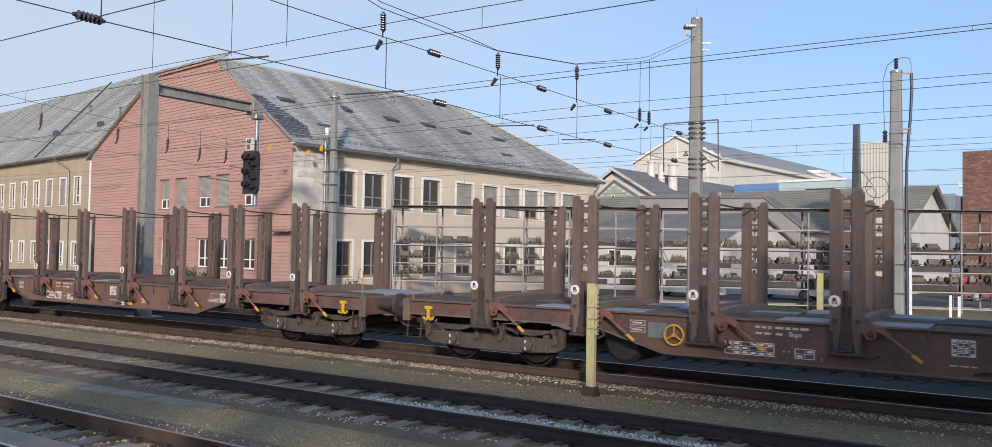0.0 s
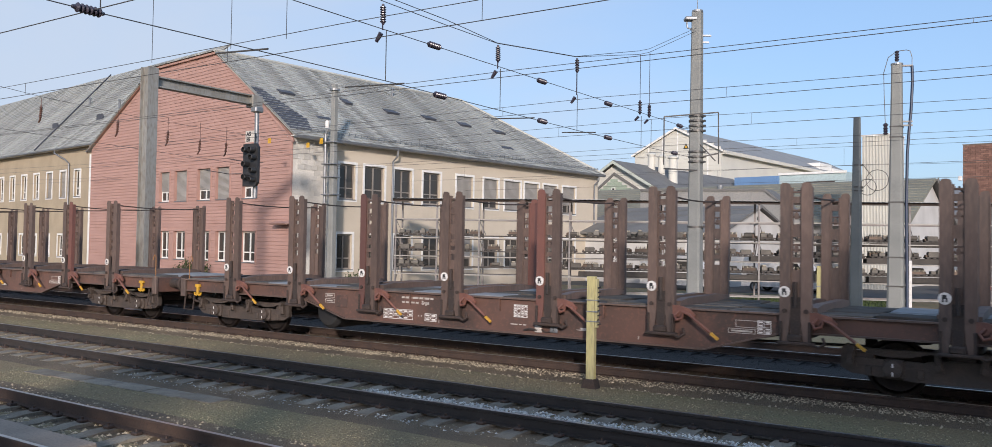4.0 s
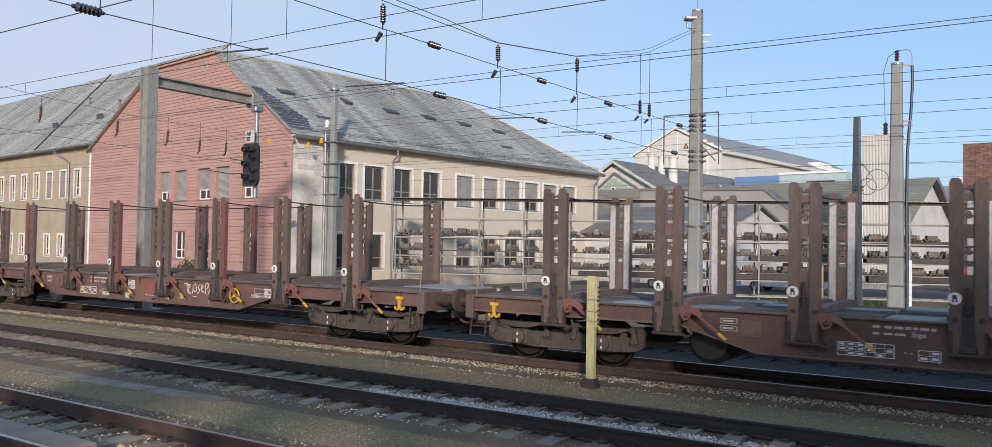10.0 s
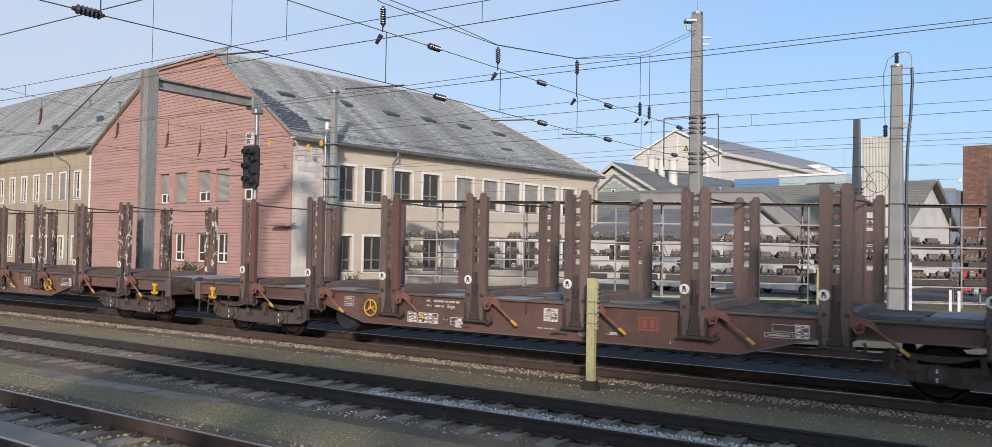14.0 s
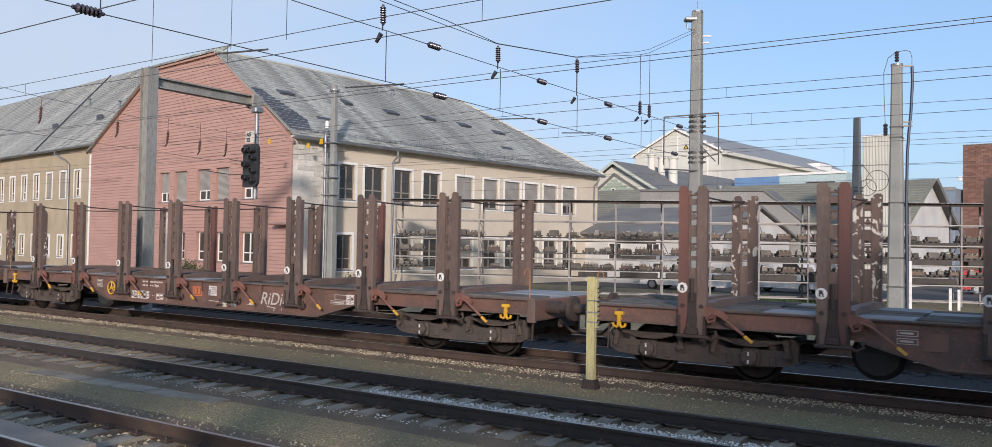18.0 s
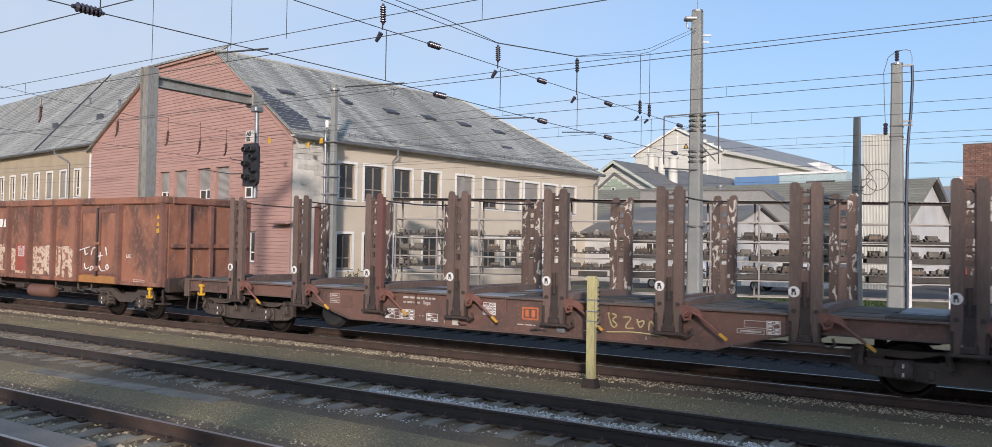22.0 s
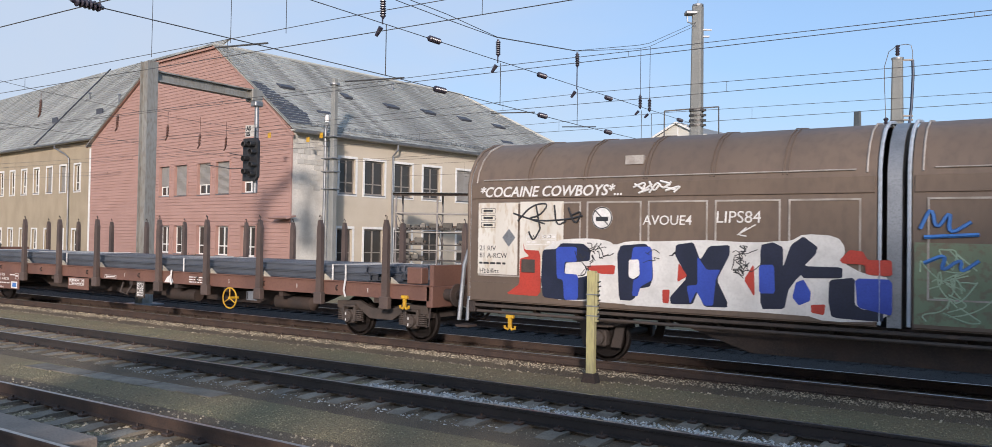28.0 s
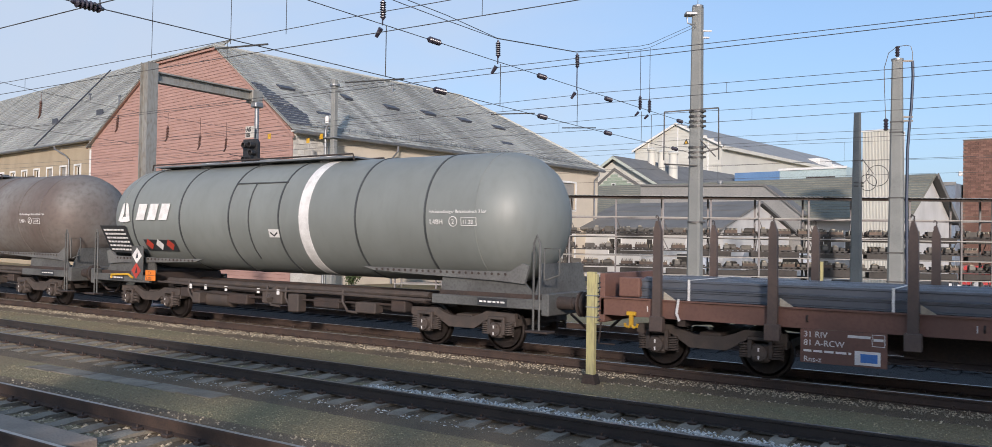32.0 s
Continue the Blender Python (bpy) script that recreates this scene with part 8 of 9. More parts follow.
    def lay(pts, mat, k=0, lab=""):
        part("graffiti_patch", poly(Geo(), sprayed(pts), Y - .0025 * k, .002), mat, w, lab)

    lay([(-6.47, 2.19), (-6.43, 2.05), (-6.09, 2.04), (-6.07, 1.18), (-6.85, 1.19), (-6.54, 1.39), (-6.54, 1.88), (-6.33, 1.93), (-6.45, 2.03)], "graf_red", 0, "red sprayed patch")
    lay([(-6.04, 2.06), (-5.75, 2.08), (-5.64, 2.19), (-5.18, 2.19), (-5.03, 2.08), (-5.04, 1.88), (-5.31, 1.85), (-5.54, 1.83), (-5.56, 1.63), (-5.28, 1.56), (-5.08, 1.61), (-5.02, 1.49), (-5.04, 1.27), (-5.11, 1.17), (-5.56, 1.14), (-6.02, 1.17), (-6.06, 1.53)], "graf_navy", 0, "dark sprayed letter")
    lay([(-5.75, 2.12), (-5.31, 2.13), (-5.31, 1.85), (-5.56, 1.85), (-5.57, 1.63), (-5.28, 1.62), (-5.27, 1.16), (-5.56, 1.14), (-5.59, 1.51), (-5.72, 1.54)], "graf_blue", 1, "blue sprayed letter")
    lay([(-5.1, 1.79), (-4.53, 1.82), (-4.55, 1.65), (-4.81, 1.65), (-5.08, 1.72)], "graf_red", 1)
    lay([(-4.43, 2.17), (-3.96, 2.21), (-3.84, 2.1), (-3.81, 1.62), (-3.87, 1.46), (-4.12, 1.41), (-4.14, 1.26), (-4.22, 1.2), (-4.45, 1.2), (-4.5, 2.01)], "graf_navy", 0, "dark sprayed letter")
    lay([(-4.19, 2.15), (-3.84, 2.16), (-3.82, 1.58), (-4.04, 1.46), (-4.1, 1.28), (-4.2, 1.29), (-4.18, 1.56), (-4.08, 1.61), (-4.08, 1.87), (-4.23, 1.89)], "graf_blue", 1, "blue sprayed letter")
    lay([(-4.27, 1.92), (-4.08, 1.93), (-4.06, 1.66), (-4.18, 1.58), (-4.27, 1.62)], "white", 2)
    lay([(-3.64, 1.42), (-3.5, 1.43), (-3.52, 1.19), (-3.63, 1.2)], "graf_red", 1)
    lay([(-3.35, 1.9), (-3.19, 1.67), (-3.37, 1.56)], "graf_red", 1)
    lay([(-3.4, 2.2), (-3.09, 2.25), (-2.97, 1.95), (-2.82, 2.19), (-2.47, 2.21), (-2.47, 2.05), (-2.68, 1.63), (-2.5, 1.27), (-2.5, 1.18), (-2.89, 1.17), (-3.01, 1.41), (-3.09, 1.2), (-3.48, 1.18), (-3.5, 1.3), (-3.19, 1.65), (-3.42, 2.03)], "graf_navy", 0, "dark sprayed letter")
    lay([(-3.02, 2.02), (-2.86, 1.79), (-2.62, 1.8), (-2.7, 1.63), (-2.72, 1.42), (-2.74, 1.2), (-2.89, 1.19), (-3.03, 1.43), (-3.14, 1.2), (-3.19, 1.44), (-3.19, 1.51), (-3.01, 1.53)], "graf_blue", 1, "blue sprayed letter")
    lay([(-2.07, 1.92), (-2.05, 1.37), (-2.23, 1.65)], "graf_red", 1)
    lay([(-1.97, 2.22), (-1.77, 2.27), (-1.61, 2.19), (-1.61, 1.87), (-1.49, 2.23), (-1.3, 2.37), (-1.08, 2.2), (-1.12, 2.08), (-1.29, 1.9), (-0.72, 1.9), (-0.72, 1.73), (-1.29, 1.71), (-1.33, 1.76), (-1.41, 1.68), (-1.52, 1.52), (-1.58, 1.21), (-1.96, 1.19)], "graf_navy", 0, "dark sprayed letter")
    lay([(-1.99, 1.9), (-1.75, 1.91), (-1.73, 1.45), (-1.98, 1.44)], "graf_blue", 1, "blue sprayed letter")
    lay([(-1.41, 1.64), (-1.29, 1.69), (-1.18, 1.5), (-1.19, 1.36), (-1.36, 1.28), (-1.46, 1.4)], "graf_blue", 1)
    lay([(-0.91, 1.7), (-0.54, 1.75), (-0.54, 1.34), (-0.43, 1.27), (-0.14, 1.29), (-0.14, 1.1), (-0.87, 1.12), (-0.92, 1.36)], "graf_navy", 0, "dark sprayed block")
    lay([(-0.54, 1.74), (-0.02, 1.74), (-0.02, 1.2), (-0.21, 1.24), (-0.5, 1.3)], "graf_blue", 1, "blue sprayed block")
    lay([(-0.76, 2.01), (-0.62, 2.17), (-0.43, 2.15), (-0.36, 2.02), (-0.03, 2.03), (-0.02, 1.79), (-0.38, 1.8), (-0.4, 1.95), (-0.72, 1.96)], "graf_red", 1, "red sprayed patch")
    lay([(-1.18, 1.3), (-0.96, 1.32), (-0.98, 1.15), (-1.17, 1.18)], "graf_red", 1)
    # fine grey scribbles over the white ground
    for q in range(34):
        px, pz = rnd.choice((-5.2, -4.95, -3.6, -2.35, -2.2)) + rnd.uniform(-.1, .2), rnd.uniform(1.75, 2.15)
        pts = [(px, pz)]
        for _ in range(4):
            px, pz = px + rnd.uniform(-.13, .13), min(2.2, max(1.6, pz + rnd.uniform(-.13, .13)))
            pts.append((px, pz))
        part("tag_stroke", Geo().path(swing([(u, Y - .001, v) for u, v in pts]), .009, 4), "black", w)
    # pale green half
    g0 = part("graffiti_ground", poly(Geo(), [(.27, 1.10), (6.60, 1.10), (6.60, 2.22), (.27, 2.30)], y - .001), "graf_green", w, "pale green sprayed ground")
    for bx in range(6):
        for j in range(13):
            px, pz = .5 + bx * 1.03 + rnd.uniform(0, .5), rnd.uniform(1.2, 2.0)
            pts = [(px, pz)]
            for q in range(4):
                px, pz = min(6.5, max(.35, px + rnd.uniform(-.35, .4))), min(2.2, max(1.15, pz + rnd.uniform(-.35, .35)))
                pts.append((px, pz))
            part("tag_stroke", Geo().path(swing([(q, y - .006, z) for q, z in pts]), .013, 4), "palegreen", w)
    for i in range(5):
        a = .44 + i * 1.207
        part("panel_rim", Geo().box(a, a + .03, -1.400, -1.3925, 1.46, 2.32).box(a + 1.057, a + 1.087, -1.400, -1.3925, 1.46, 2.32).box(a + .03, a + 1.057, -1.400, -1.3925, 1.46, 1.485), "rimworn", g0, "worn pale panel rim")
    part("black_patch", panel(Geo(), 5.4, 5.93, 1.78, 2.22, y - .006), "blackpanel", w, "black square patch")
    part("lock_box", Geo().box(4.75, 5.1, y - .03, y, 1.55, 1.8, .01), "blackpanel", w)
    for p in ([(.35, 2.5), (.5, 2.85), (.55, 2.45), (.75, 2.8), (.7, 2.4), (1.0, 2.6)], [(.4, 2.38), (1.1, 2.42)], [(.4, 2.0), (.7, 2.15), (.6, 1.85), (.9, 2.1), (.85, 1.85), (1.1, 2.05)]):
        part("tag_stroke", Geo().path(swing([(q, y - .008, z) for q, z in p]), .03, 5), "skyblue", w, "light blue sprayed tag")
    part("wall_handle", Geo().path([(6.62, y, 2.6), (6.62, y - .06, 2.55), (6.62, y - .06, 1.7), (6.62, y, 1.65)], .016, 6), "rimworn", w)




def make_rns():
    w = wagon_thing("flat_wagon", -242.3, "brown bogie flat wagon with side posts carrying long dark rails")
    hl = 10.5
    y = -1.36
    for s in (-1, 1):
        part("side_sill", Geo().prism([(s * 1.30, .94), (s * 1.36, .94), (s * 1.36, 1.24), (s * 1.30, 1.24)], -hl, hl), "brown2", w, "brown side sill")
        part("sill_lip", Geo().box(-hl, hl, min(s * 1.30, s * 1.40), max(s * 1.30, s * 1.40), 1.24, 1.265), "brown2", w)
    part("deck", Geo().box(-hl, hl, -1.29, 1.29, 1.15, 1.235), "deckwood", w)
    for yy in (-.35, .35):
        part("centre_sill", Geo().prism([(-hl, .95), (-6.8, .95), (-5.6, .5), (5.6, .5), (6.8, .95), (hl, .95), (hl, 1.15), (-hl, 1.15)], yy - .09, yy + .09, "y"), "under", w)
    for x in (-9, -6, -4, -2, 0, 2, 4, 6, 9):
        part("cross_bearer", Geo().box(x - .07, x + .07, -1.29, 1.29, .82, 1.14), "under", w)
    for x in (1.45, 3.42, 5.4, 7.42, 9.38):
        for sx in (-1, 1):
            for sy in (-1, 1):
                yy = sy * 1.44
                p = part("post", Geo().prism([(sx * x - .08, .78), (sx * x + .08, .78), (sx * x + .065, 2.45), (sx * x + .01, 2.62), (sx * x - .03, 2.62), (sx * x - .065, 2.45)], yy - .05, yy + .05, "y"), "postbrown", w, "tapered steel side post")
                part("post_shoe", Geo().box(sx * x - .12, sx * x + .12, min(yy - sy * .06, yy + sy * .075), max(yy - sy * .06, yy + sy * .075), .72, .98, .01), "postbrown", p)
                part("post_loop", Geo().path([(sx * x, yy, 2.60), (sx * x + .005, yy, 2.69), (sx * x - .03, yy, 2.72), (sx * x - .045, yy, 2.68)], .012, 5), "under", p)
                part("wedge", Geo().prism([(sx * x + .09, 1.265), (sx * x + .3, 1.265), (sx * x + .09, 1.40)], yy + .06 if sy < 0 else yy - .10, yy + .10 if sy < 0 else yy - .06, "y"), "castpale", w, "wooden wedge")
    # load: two tiers of long rails
    prof = [(-.07, 0), (.07, 0), (.07, .015), (.012, .03), (.012, .12), (.035, .13), (.035, .165), (-.035, .165), (-.035, .13), (-.012, .12), (-.012, .03), (-.07, .015)]
    rnd = random.Random(31)
    for tier, z in ((0, 1.265), (1, 1.435)):
        for i in range(14):
            yy = -1.12 + i * .17
            dx = rnd.uniform(-.35, .35) - (.4 if tier else 0)
            part("loaded_rail", Geo().prism([(yy + a, z + b) for a, b in prof], -9.55 + dx, 9.0 + dx), "raildark", w, "long dark blue-grey rail")
    for x in (-8.9, -5.7, -3.9, -3.4, 1.2, 2.2, 7.6, 8.0):
        part("binding_band", Geo().box(x - .02, x + .02, -1.22, -1.205, 1.26, 1.62).box(x - .02, x + .02, -1.205, 1.2, 1.605, 1.615), "white", w, "pale binding band")
    for x in (-9.0, 2.0, 8.2):
        part("strap_tail", Geo().path([(x, -1.43, 1.30), (x - .03, -1.44, 1.05), (x + .02, -1.44, .92)], .022, 5), "white", w)
    for x, s in ((-hl, -1), (hl, 1)):
        part("end_board", Geo().box(x - .05, x + .05, -1.3, 1.3, 1.24, 1.68, .01), "brown2", w, "brown folding end board")
        part("headstock", Geo().box(x - .08, x + .08, -1.36, 1.36, .8, 1.24, .015), "brown2", w)
        part("rope_hook", HOOK_ME, "", w, "yellow rope hook", at=(x - s * .62, -1.40, .90))
        part("end_step", Geo().path([(x, -1.3, .9), (x + s * .02, -1.38, .42), (x - s * .3, -1.38, .42)], .016, 6), "under", w)
        part("end_fitting", Geo().box(x - .5 * s - .2, x - .5 * s + .2, -1.25, -1.0, 1.27, 1.62, .02), "brown2", w)
    for x in (-9.9, -7.4, -5, -2.5, 0, 2.5, 5, 7.4):
        part("lashing_ring", Geo().torus((x + .5, -1.37, 1.10), .05, .014, "x", 10, 4), "under", w)
    rnd = random.Random(5)
    a = part("notice_board", Geo().box(-7.0, -5.75, y - .05, y - .02, .42, .94, .005), "brown2", w, "brown board with white marks")
    for txt, z, sz in (("31 RIV", .82, .13), ("81 A-RCW", .69, .13), ("Rns-z", .44, .12)):
        lettering(txt, -6.95, z, sz, "white", a, y - .0505)
    tagged(part("board_marking", text_bars(Geo(), -6.95, -6.25, .57, .645, 1, y - .054, rnd), "white", a), kind="stuff")
    part("board_mark", Geo().box(-6.3, -5.98, y - .054, y - .05, .85, .89), "white", a)
    part("board_table", frame_box(Geo(), -5.96, -5.78, .74, .92, y - .05, .008).box(-5.94, -5.8, y - .054, y - .05, .82, .86), "white", a)
    bl = part("blue_label", Geo().box(-6.2, -5.84, y - .056, y - .051, .45, .66), "white", a, "white label with a blue field")
    part("blue_field", Geo().box(-6.12, -5.88, y - .06, y - .056, .49, .62), "skyblue", bl)
    b = part("load_board", Geo().box(-2.95, -1.89, y - .05, y - .02, .58, .92, .005), "brown2", w, "brown board with a load table")
    grid_table(w, -2.88, -2.1, .70, .89, y - .052, 6, 2)
    part("label_box", frame_box(Geo(), -1.15, -.6, .97, 1.06, y - .002, .01).box(-1.1, -.66, y - .005, y - .002, 1.0, 1.03), "white", w)
    grid_table(w, .44, .72, .54, .90, y - .03, 3, 6)
    part("tank_plate", Geo().box(.40, .76, y - .028, y, .50, .94), "bogie", w)
    part("emblem", poly(Geo(), [(1.60, .96), (1.98, .96), (1.98, 1.02), (1.84, 1.16), (1.72, 1.10)], y - .002), "white", w, "white wave-shaped emblem")
    tagged(part("owner_marking", text_bars(Geo(), 2.64, 3.3, .98, 1.17, 3, y - .002, rnd), "white", w), kind="stuff")
    for x in (-9.6, -4.6, -.2, 4.2, 6.6, 8.8):
        part("tick_mark", Geo().box(x, x + .015, y - .005, y - .001, 1.04, 1.14), "white", w)
    hand_wheel(w, 4.37, -1.46, .69, .25)
    part("valve_box", frame_box(Geo(), 4.92, 5.29, .67, .89, -1.40, .02).box(4.95, 5.26, -1.39, -1.2, .69, .87), "galv", w)
    part("brake_gear", Geo().path([(-.6, -1.1, .95), (-.55, -1.25, .6), (-.25, -1.25, .55), (-.1, -1.1, .95)], .03, 6), "bogie", w)
    part("brake_cylinder", Geo().tube((1.1, -.8, .62), (2.3, -.8, .62), .16, n=14), "under", w, smooth=True)
    part("air_tank", Geo().lathe([(-.7, .05), (-.6, .18), (.6, .18), (.7, .05)], 14, "x", (6.0, -.8, .65)), "under", w, smooth=True)
    buffers(w, ((-hl - .05, -1), (hl + .05, 1)))
    for x in (-8.6, 8.95):
        add_bogie(w, x, "coil")




def make_tank(xi, mat, label, right_only=False):
    w = wagon_thing("tank_wagon", xi, label)
    zc, R = 2.72, 1.40
    prof = [(-7.15, .02), (-7.12, .35), (-7.0, .75), (-6.8, 1.05), (-6.5, 1.27), (-6.15, 1.38), (-5.9, R), (5.9, R), (6.15, 1.38), (6.5, 1.27), (6.8, 1.05), (7.0, .75), (7.12, .35), (7.15, .02)]
    tk = part("tank", Geo().lathe(prof, 56, "x", (0, 0, zc)), mat, w, "weathered tank shell", True)
    for x in (-5.5, -3.45, -1.5, .3, 2.75, 4.7):
        part("weld_ring", Geo().lathe([(-.025, R), (-.02, R + .016), (.02, R + .016), (.025, R)], 56, "x", (x, 0, zc)), "ringdark" if mat == "tankgrey" else mat, tk, "dark hoop round the tank", True)
    for x in (-5.95, 5.95):
        part("weld_ring", Geo().lathe([(-.015, R), (-.01, R + .008), (.01, R + .008), (.015, R)], 56, "x", (x, 0, zc)), mat, tk, "", True)
    if mat == "tankgrey":
        part("white_band", Geo().lathe([(-.16, R), (-.155, R + .006), (.155, R + .006), (.16, R)], 56, "x", (1.14, 0, zc)), "white", tk, "white hoop band", True)
        # seams of a repair plate
        seam = lambda x, z0, z1: [(x, -math.sqrt(max(0, (R + .01) ** 2 - (z - zc) ** 2)), z) for z in [z0 + (z1 - z0) * i / 8 for i in range(9)]]
        part("seam", Geo().path(seam(-.75, 3.55, 1.7), .018, 5), "ringdark", tk)
        for a, b in ((-1.5, -.75), (-.75, .35)):
            part("seam", Geo().path([(a, seam(0, 3.55, 3.6)[0][1], 3.55), (b, seam(0, 3.55, 3.6)[0][1], 3.55)], .02, 5), "ringdark", tk)
    # walkway on top
    part("walkway", Geo().box(-5.8, 1.8, -.55, .55, zc + R + .02, zc + R + .06), "galv", w, "grey grating walkway")
    for yy in (-.55, .55):
        part("walkway_edge", Geo().path([(-5.9, yy, zc + R - .05), (-5.85, yy, zc + R + .10), (1.85, yy, zc + R + .10), (1.9, yy, zc + R - .05)], .02, 6), "under", w)
    for x in (-4, -1.6, .6):
        part("manhole", Geo().tube((x, 0, zc + R - .1), (x, 0, zc + R + .16), .28, n=16), "galv", w)
    # saddles and frame
    for s in (-1, 1):
        for yy in (-1, 1):
            sd = part("saddle", Geo().prism([(s * 2.8, 1.62), (s * 3.1, 1.55), (s * 4.4, 1.50), (s * 6.4, 1.44), (s * 7.0, 1.40), (s * 7.1, 1.75), (s * 6.95, 1.80), (s * 6.65, 1.63), (s * 4.4, 1.61)], yy * 1.12 - .03, yy * 1.12 + .03, "y"), "saddlegrey", w, "grey saddle strip with rivet holes")
            part("saddle_foot", Geo().prism([(s * 4.9, 1.0), (s * 7.4, 1.0), (s * 6.95, 1.42), (s * 6.4, 1.45), (s * 4.95, 1.49)], yy * 1.04 - .03, yy * 1.04 + .03, "y"), "tankframe", w)
            for i in range(22):
                part("rivet", RIVET, "", sd, at=(s * (3.2 + i * .16), yy * 1.152, 1.575))
            part("frame_side", Geo().box(min(s * 4.85, s * 7.5), max(s * 4.85, s * 7.5), yy * 1.25 - .05, yy * 1.25 + .05, .93, 1.12, .01), "tankframe", w)
        part("frame_cross", Geo().box(min(s * 4.9, s * 7.4), max(s * 4.9, s * 7.4), -1.1, 1.1, .9, 1.2), "under", w)
        part("headstock", Geo().box(s * 7.55 - .08, s * 7.55 + .08, -1.3, 1.3, .82, 1.24, .015), "tankframe", w)
        part("end_plate", Geo().prism([(-1.1, 1.0), (1.1, 1.0), (.8, 1.8), (-.8, 1.8)], s * 7.2 - .03, s * 7.2 + .03, "x"), "tankframe", w)
        part("ladder_rail", Geo().path([(s * 7.3, -1.30, .5), (s * 7.3, -1.30, 2.2), (s * 7.36, -1.30, 2.35), (s * 7.43, -1.30, 2.2), (s * 7.43, -1.30, .5)], .022, 6), "tankframe", w, "bent tubular hand rail", True)
        part("ladder_rail", Geo().path([(s * 7.5, -1.25, 1.5), (s * 7.5, -1.25, 2.1), (s * 7.75, -1.1, 2.1), (s * 7.75, -1.1, 1.6), (s * 7.5, -1.2, 1.5)], .02, 6), "tankframe", w, "", True)
        part("end_step", Geo().box(s * 7.45 - .25, s * 7.45 + .25, -1.45, -1.15, .50, .54, .01), "under", w)
        part("corner_plate", Geo().box(min(s * 6.0, s * 6.7), max(s * 6.0, s * 6.7), -1.306, -1.30, .95, 1.10), "blackpanel", w)
        tagged(part("plate_marking", text_bars(Geo(), min(s * 6.05, s * 6.65), max(s * 6.05, s * 6.65), .99, 1.07, 1, -1.308, random.Random(4)), "white", w), kind="stuff")
    for yy in (-.5, .5):
        part("longitudinal", Geo().box(-5, 5, yy - .09, yy + .09, .80, 1.05, .01), "under", w)
    part("discharge_pipe", Geo().path([(-4.5, -.9, 1.02), (0, -.9, 1.02), (4.5, -.9, 1.05)], .07, 10).path([(-.2, -.9, 1.02), (-.2, -1.1, .85), (-.1, -1.25, .72)], .08, 10), "bogie", w, "discharge pipe", True)
    part("valve_box", Geo().box(-.45, .25, -1.2, -.6, .62, .95, .03), "bogie", w)
    part("air_tank", Geo().lathe([(-.5, .06), (-.45, .2), (.45, .2), (.5, .06)], 16, "x", (-2.3, -.9, .62)), "bogie", w, smooth=True)
    part("brake_rod", Geo().path([(-4, -1.05, .82), (-1.2, -1.1, .74), (3.6, -1.05, .80)], .025, 6), "under", w)
    part("centre_sill", Geo().box(-6.9, 6.9, -.36, .36, .60, .98, .02), "under", w)
    for i, (x, dx, z0, z1, yy) in enumerate(((-3.7, .5, .62, .86, -1.0), (-3.0, .3, .50, .78, -1.15), (-1.7, .7, .55, .80, -1.05), (.5, .35, .48, .90, -1.1), (1.2, .8, .62, .84, -.95), (2.6, .6, .58, .82, -1.05), (3.6, .4, .66, .9, -1.0))):
        part("brake_box", Geo().box(x, x + dx, yy - .14, yy + .14, z0, z1, .025), "bogie" if i % 2 else "under", w)
    for x in (-3.3, -.3, .35, 2.2):
        part("pipe_bracket", Geo().path([(x, -1.15, 1.05), (x + .06, -1.22, .8), (x + .2, -1.2, .6), (x + .45, -1.15, .58)], .03, 6), "bogie", w)
    for yy in (-1.18, -.98):
        part("side_pipe", Geo().path([(-4.6, yy, .98), (-1.0, yy - .03, .93), (1.5, yy, .97), (4.6, yy, .95)], .028, 6), "bogie", w)
    for x in (-3.2, -2.6, -1.8, -.6, .1):
        part("white_tag", Geo().box(x, x + .09, -1.22, -1.21, .86, .98), "white", w)
    y = -R - .012
    def flat(z):
        return -math.sqrt(max(.01, (R + .012) ** 2 - (z - zc) ** 2))
    rnd = random.Random(int(-xi))
    def tilted(x, z):
        a = math.asin((z - zc) / R)
        return Matrix.Translation((x, flat(z) - .006, z)) @ Matrix.Rotation(-a, 4, "X")
    if mat == "tankgrey":
        m = tilted(-5.36, 2.85)
        e = part("emblem", poly(Geo(), [(-.75, -.24), (-.62, -.28), (-.52, -.02), (-.52, .26), (-.60, .22)], 0).moved(m), "white", w, "white three-part emblem")
        part("emblem_piece", poly(Geo(), [(-.22, -.24), (-.35, -.28), (-.45, -.02), (-.45, .26), (-.37, .22)], 0).moved(m), "white", e)
        part("emblem_piece", poly(Geo(), [(-.62, -.28), (-.34, -.28), (-.42, -.13), (-.55, -.13)], 0).moved(m), "white", e)
        for i in range(3):
            x = .05 + i * .50
            part("white_block", poly(Geo(), [(x, -.22), (x + .36, -.22), (x + .46, .22), (x + .10, .22)], 0).moved(m), "white", w, "white slanted block")
        p = part("black_panel", panel(Geo(), -6.95, -5.75, -.42, .42, 0).moved(tilted(0, 2.1)), "blackpanel", w, "black painted data panel")
        tagged(part("panel_marking", text_bars(Geo(), -6.85, -5.85, -.38, .35, 6, -.006, rnd).moved(tilted(0, 2.1)), "white", p), kind="stuff")
        q = part("black_panel", panel(Geo(), -5.15, -3.8, -.2, .15, 0).moved(tilted(0, 1.98)), "blackpanel", w, "black panel with warning diamonds")
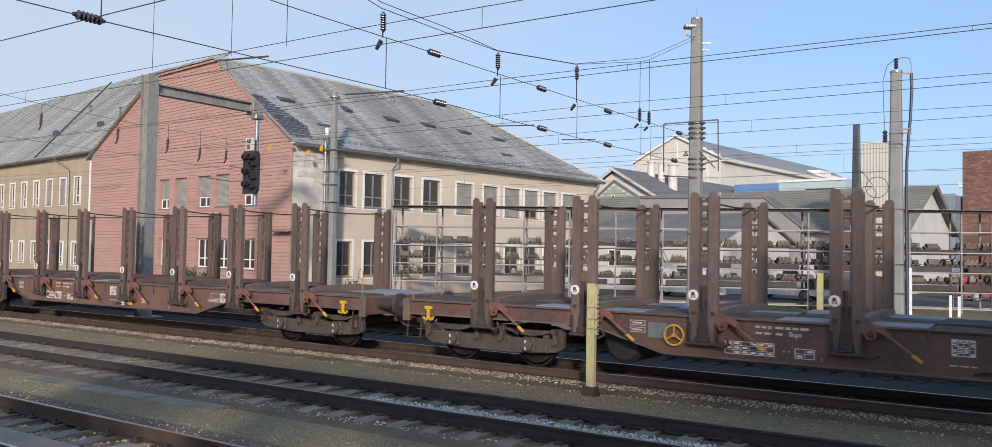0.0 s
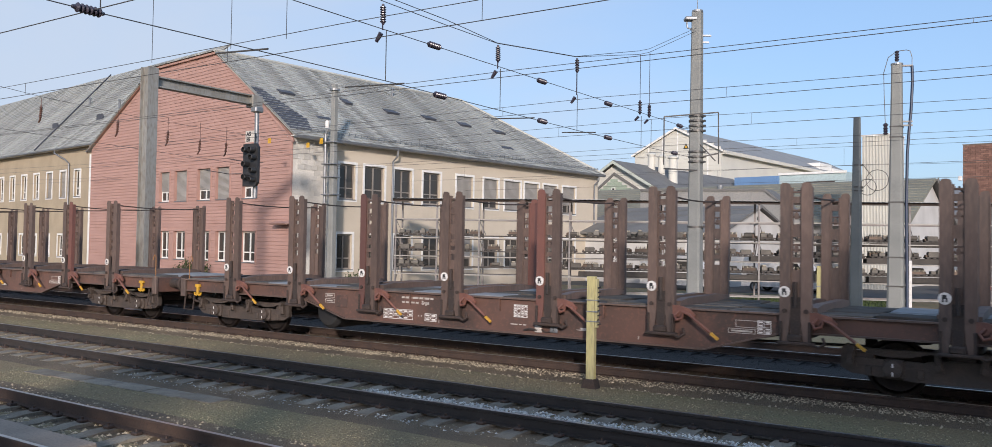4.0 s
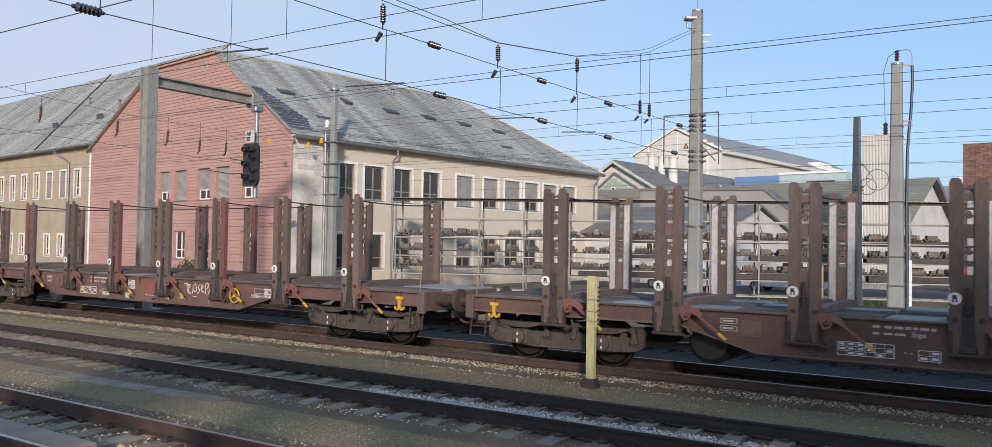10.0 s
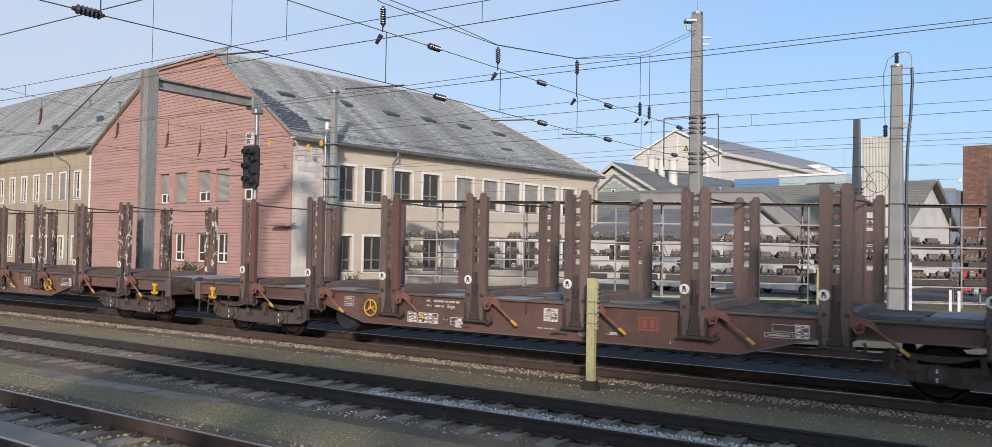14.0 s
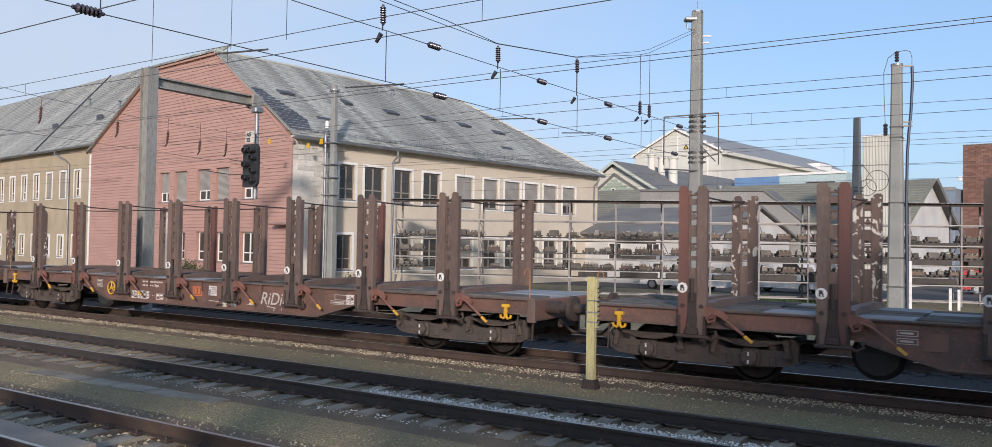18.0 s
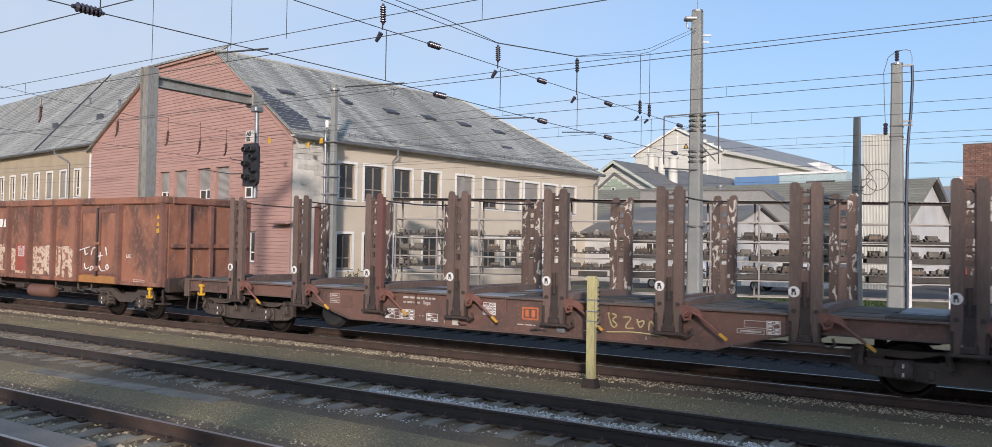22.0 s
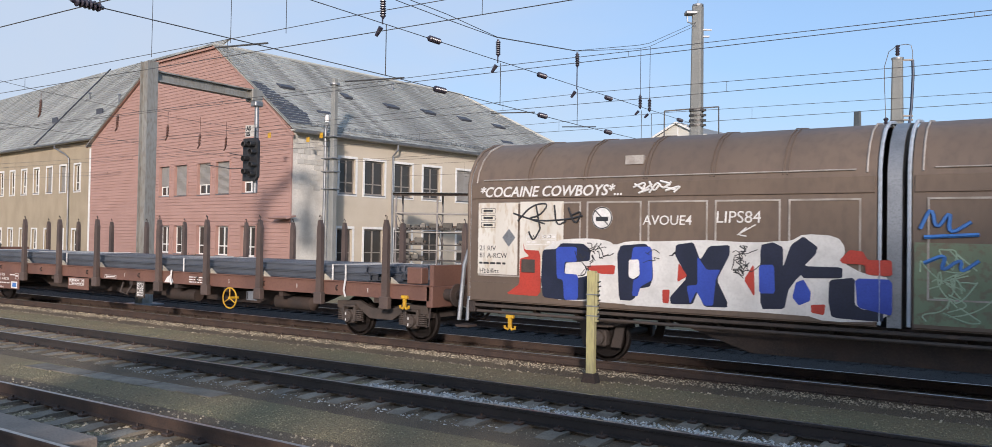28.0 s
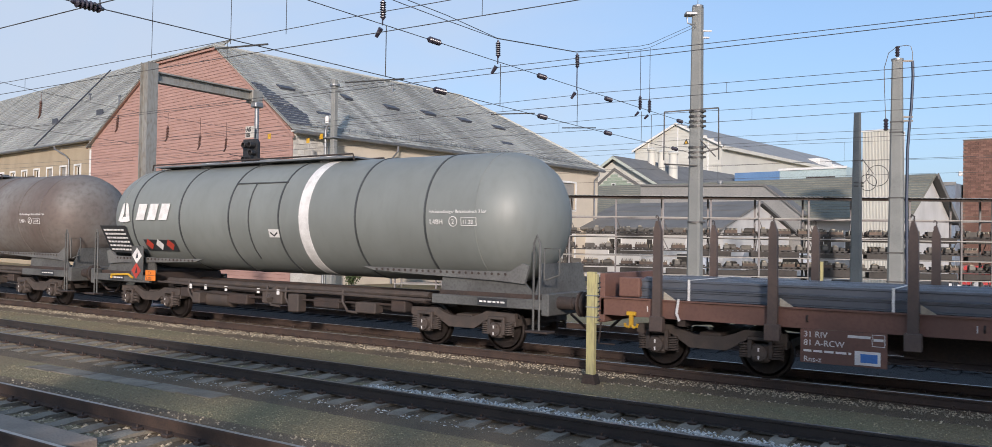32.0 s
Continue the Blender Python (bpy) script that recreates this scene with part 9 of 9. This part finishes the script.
        for x, mm in ((-4.95, "graf_red"), (-4.5, "white"), (-4.05, "graf_red")):
            part("diamond", poly(Geo(), [(x - .17, 0), (x, -.17), (x + .17, 0), (x, .17)], -.006).moved(tilted(0, 1.98)), mm, q)
        for x, z, mm in ((-5.35, 1.66, "white"), (-5.37, 1.25, "graf_red")):
            d = part("placard", poly(Geo(), [(x - .22, z), (x, z - .22), (x + .22, z), (x, z + .22)], -1.34), mm, w, "diamond-shaped hazard placard")
            part("placard_symbol", poly(Geo(), [(x - .05, z - .08), (x + .06, z - .06), (x + .02, z + .1)], -1.345), "blackpanel", d)
        part("placard_holder", Geo().box(-5.62, -5.1, -1.33, -1.30, 1.0, 1.92, .005), "tankframe", w)
        o = part("orange_plate", Geo().box(-4.92, -4.50, -1.36, -1.33, 1.0, 1.28, .004), "hazard", w, "orange hazard plate")
        part("plate_line", Geo().box(-4.92, -4.50, -1.364, -1.36, 1.135, 1.145), "blackpanel", o)
        lettering("33", -4.80, 1.165, .12, "blackpanel", o, -1.362)
        lettering("1203", -4.88, 1.02, .12, "blackpanel", o, -1.362)
        part("yellow_bracket", Geo().path([(-6.5, -1.36, 1.0), (-6.5, -1.36, 1.1), (-5.7, -1.36, 1.14), (-5.5, -1.36, 1.05)], .03, 6), "yellow", w, "yellow bar on the frame")
        pm = part("pouch_label", panel(Geo(), -.05, .30, -.1, .1, 0).moved(tilted(0, 2.32)), "white", w, "white label with a dark chevron")
        part("chevron", poly(Geo(), [(.0, .05), (.12, -.04), (.25, .05), (.25, .0), (.12, -.08), (0, 0)], -.006).moved(tilted(0, 2.32)), "blackpanel", pm)
    for x0 in (4.82,):
        mz = tilted(0, 2.78)
        lettering("H\u00f6chstzul\u00e4ssiger Betriebsdruck 3 bar", 0, 0, .095, "white", w, rot=tilted(x0, 2.78), label="white letters")
        lettering("L4BH", 0, 0, .15, "white", w, rot=tilted(x0 + .02, 2.55), label="white letters")
        c = part("round_mark", Geo().torus((x0 + .62, 0, .06), .10, .008, "y", 20, 4).moved(tilted(0, 2.55)), "white", w)
        lettering("2", 0, 0, .14, "white", w, rot=tilted(x0 + .58, 2.56), label="white numeral")
        part("date_box", frame_box(Geo(), x0 + .82, x0 + 1.2, -.03, .14, 0, .012).moved(tilted(0, 2.55)), "white", w)
        lettering("11.28", 0, 0, .12, "white", w, rot=tilted(x0 + .85, 2.56), label="white numerals")
    buffers(w, ((-7.6, -1), (7.6, 1)))
    for x in (-5.1, 5.45):
        add_bogie(w, x, "coil")



make_eanos()
make_habb()
make_rns()
make_tank(-261.55, "tankgrey", "grey bogie tank wagon with a white band and dark hoops")
make_tank(-277.85, "tankbrown", "dirty brown bogie tank wagon, white lettering")


def motions():
    for w, xi in TRAIN:
        walk(w, [(t, Matrix.Translation((xi + s, Y3, 0))) for t, s in RUN])
    ts = [2 * i / FPS for i in range(481)]
    kt, ks = [t for t, _ in RUN], [s for _, s in RUN]
    roll = []
    for t in ts:
        s = float(np.interp(t, kt, ks))
        roll.append((t, s / .46))
    for ws, a in WHEELS:
        walk(ws, [(t, Matrix.Translation((a, 0, .46)) @ Matrix.Rotation(r, 4, "Y")) for t, r in roll])


motions()
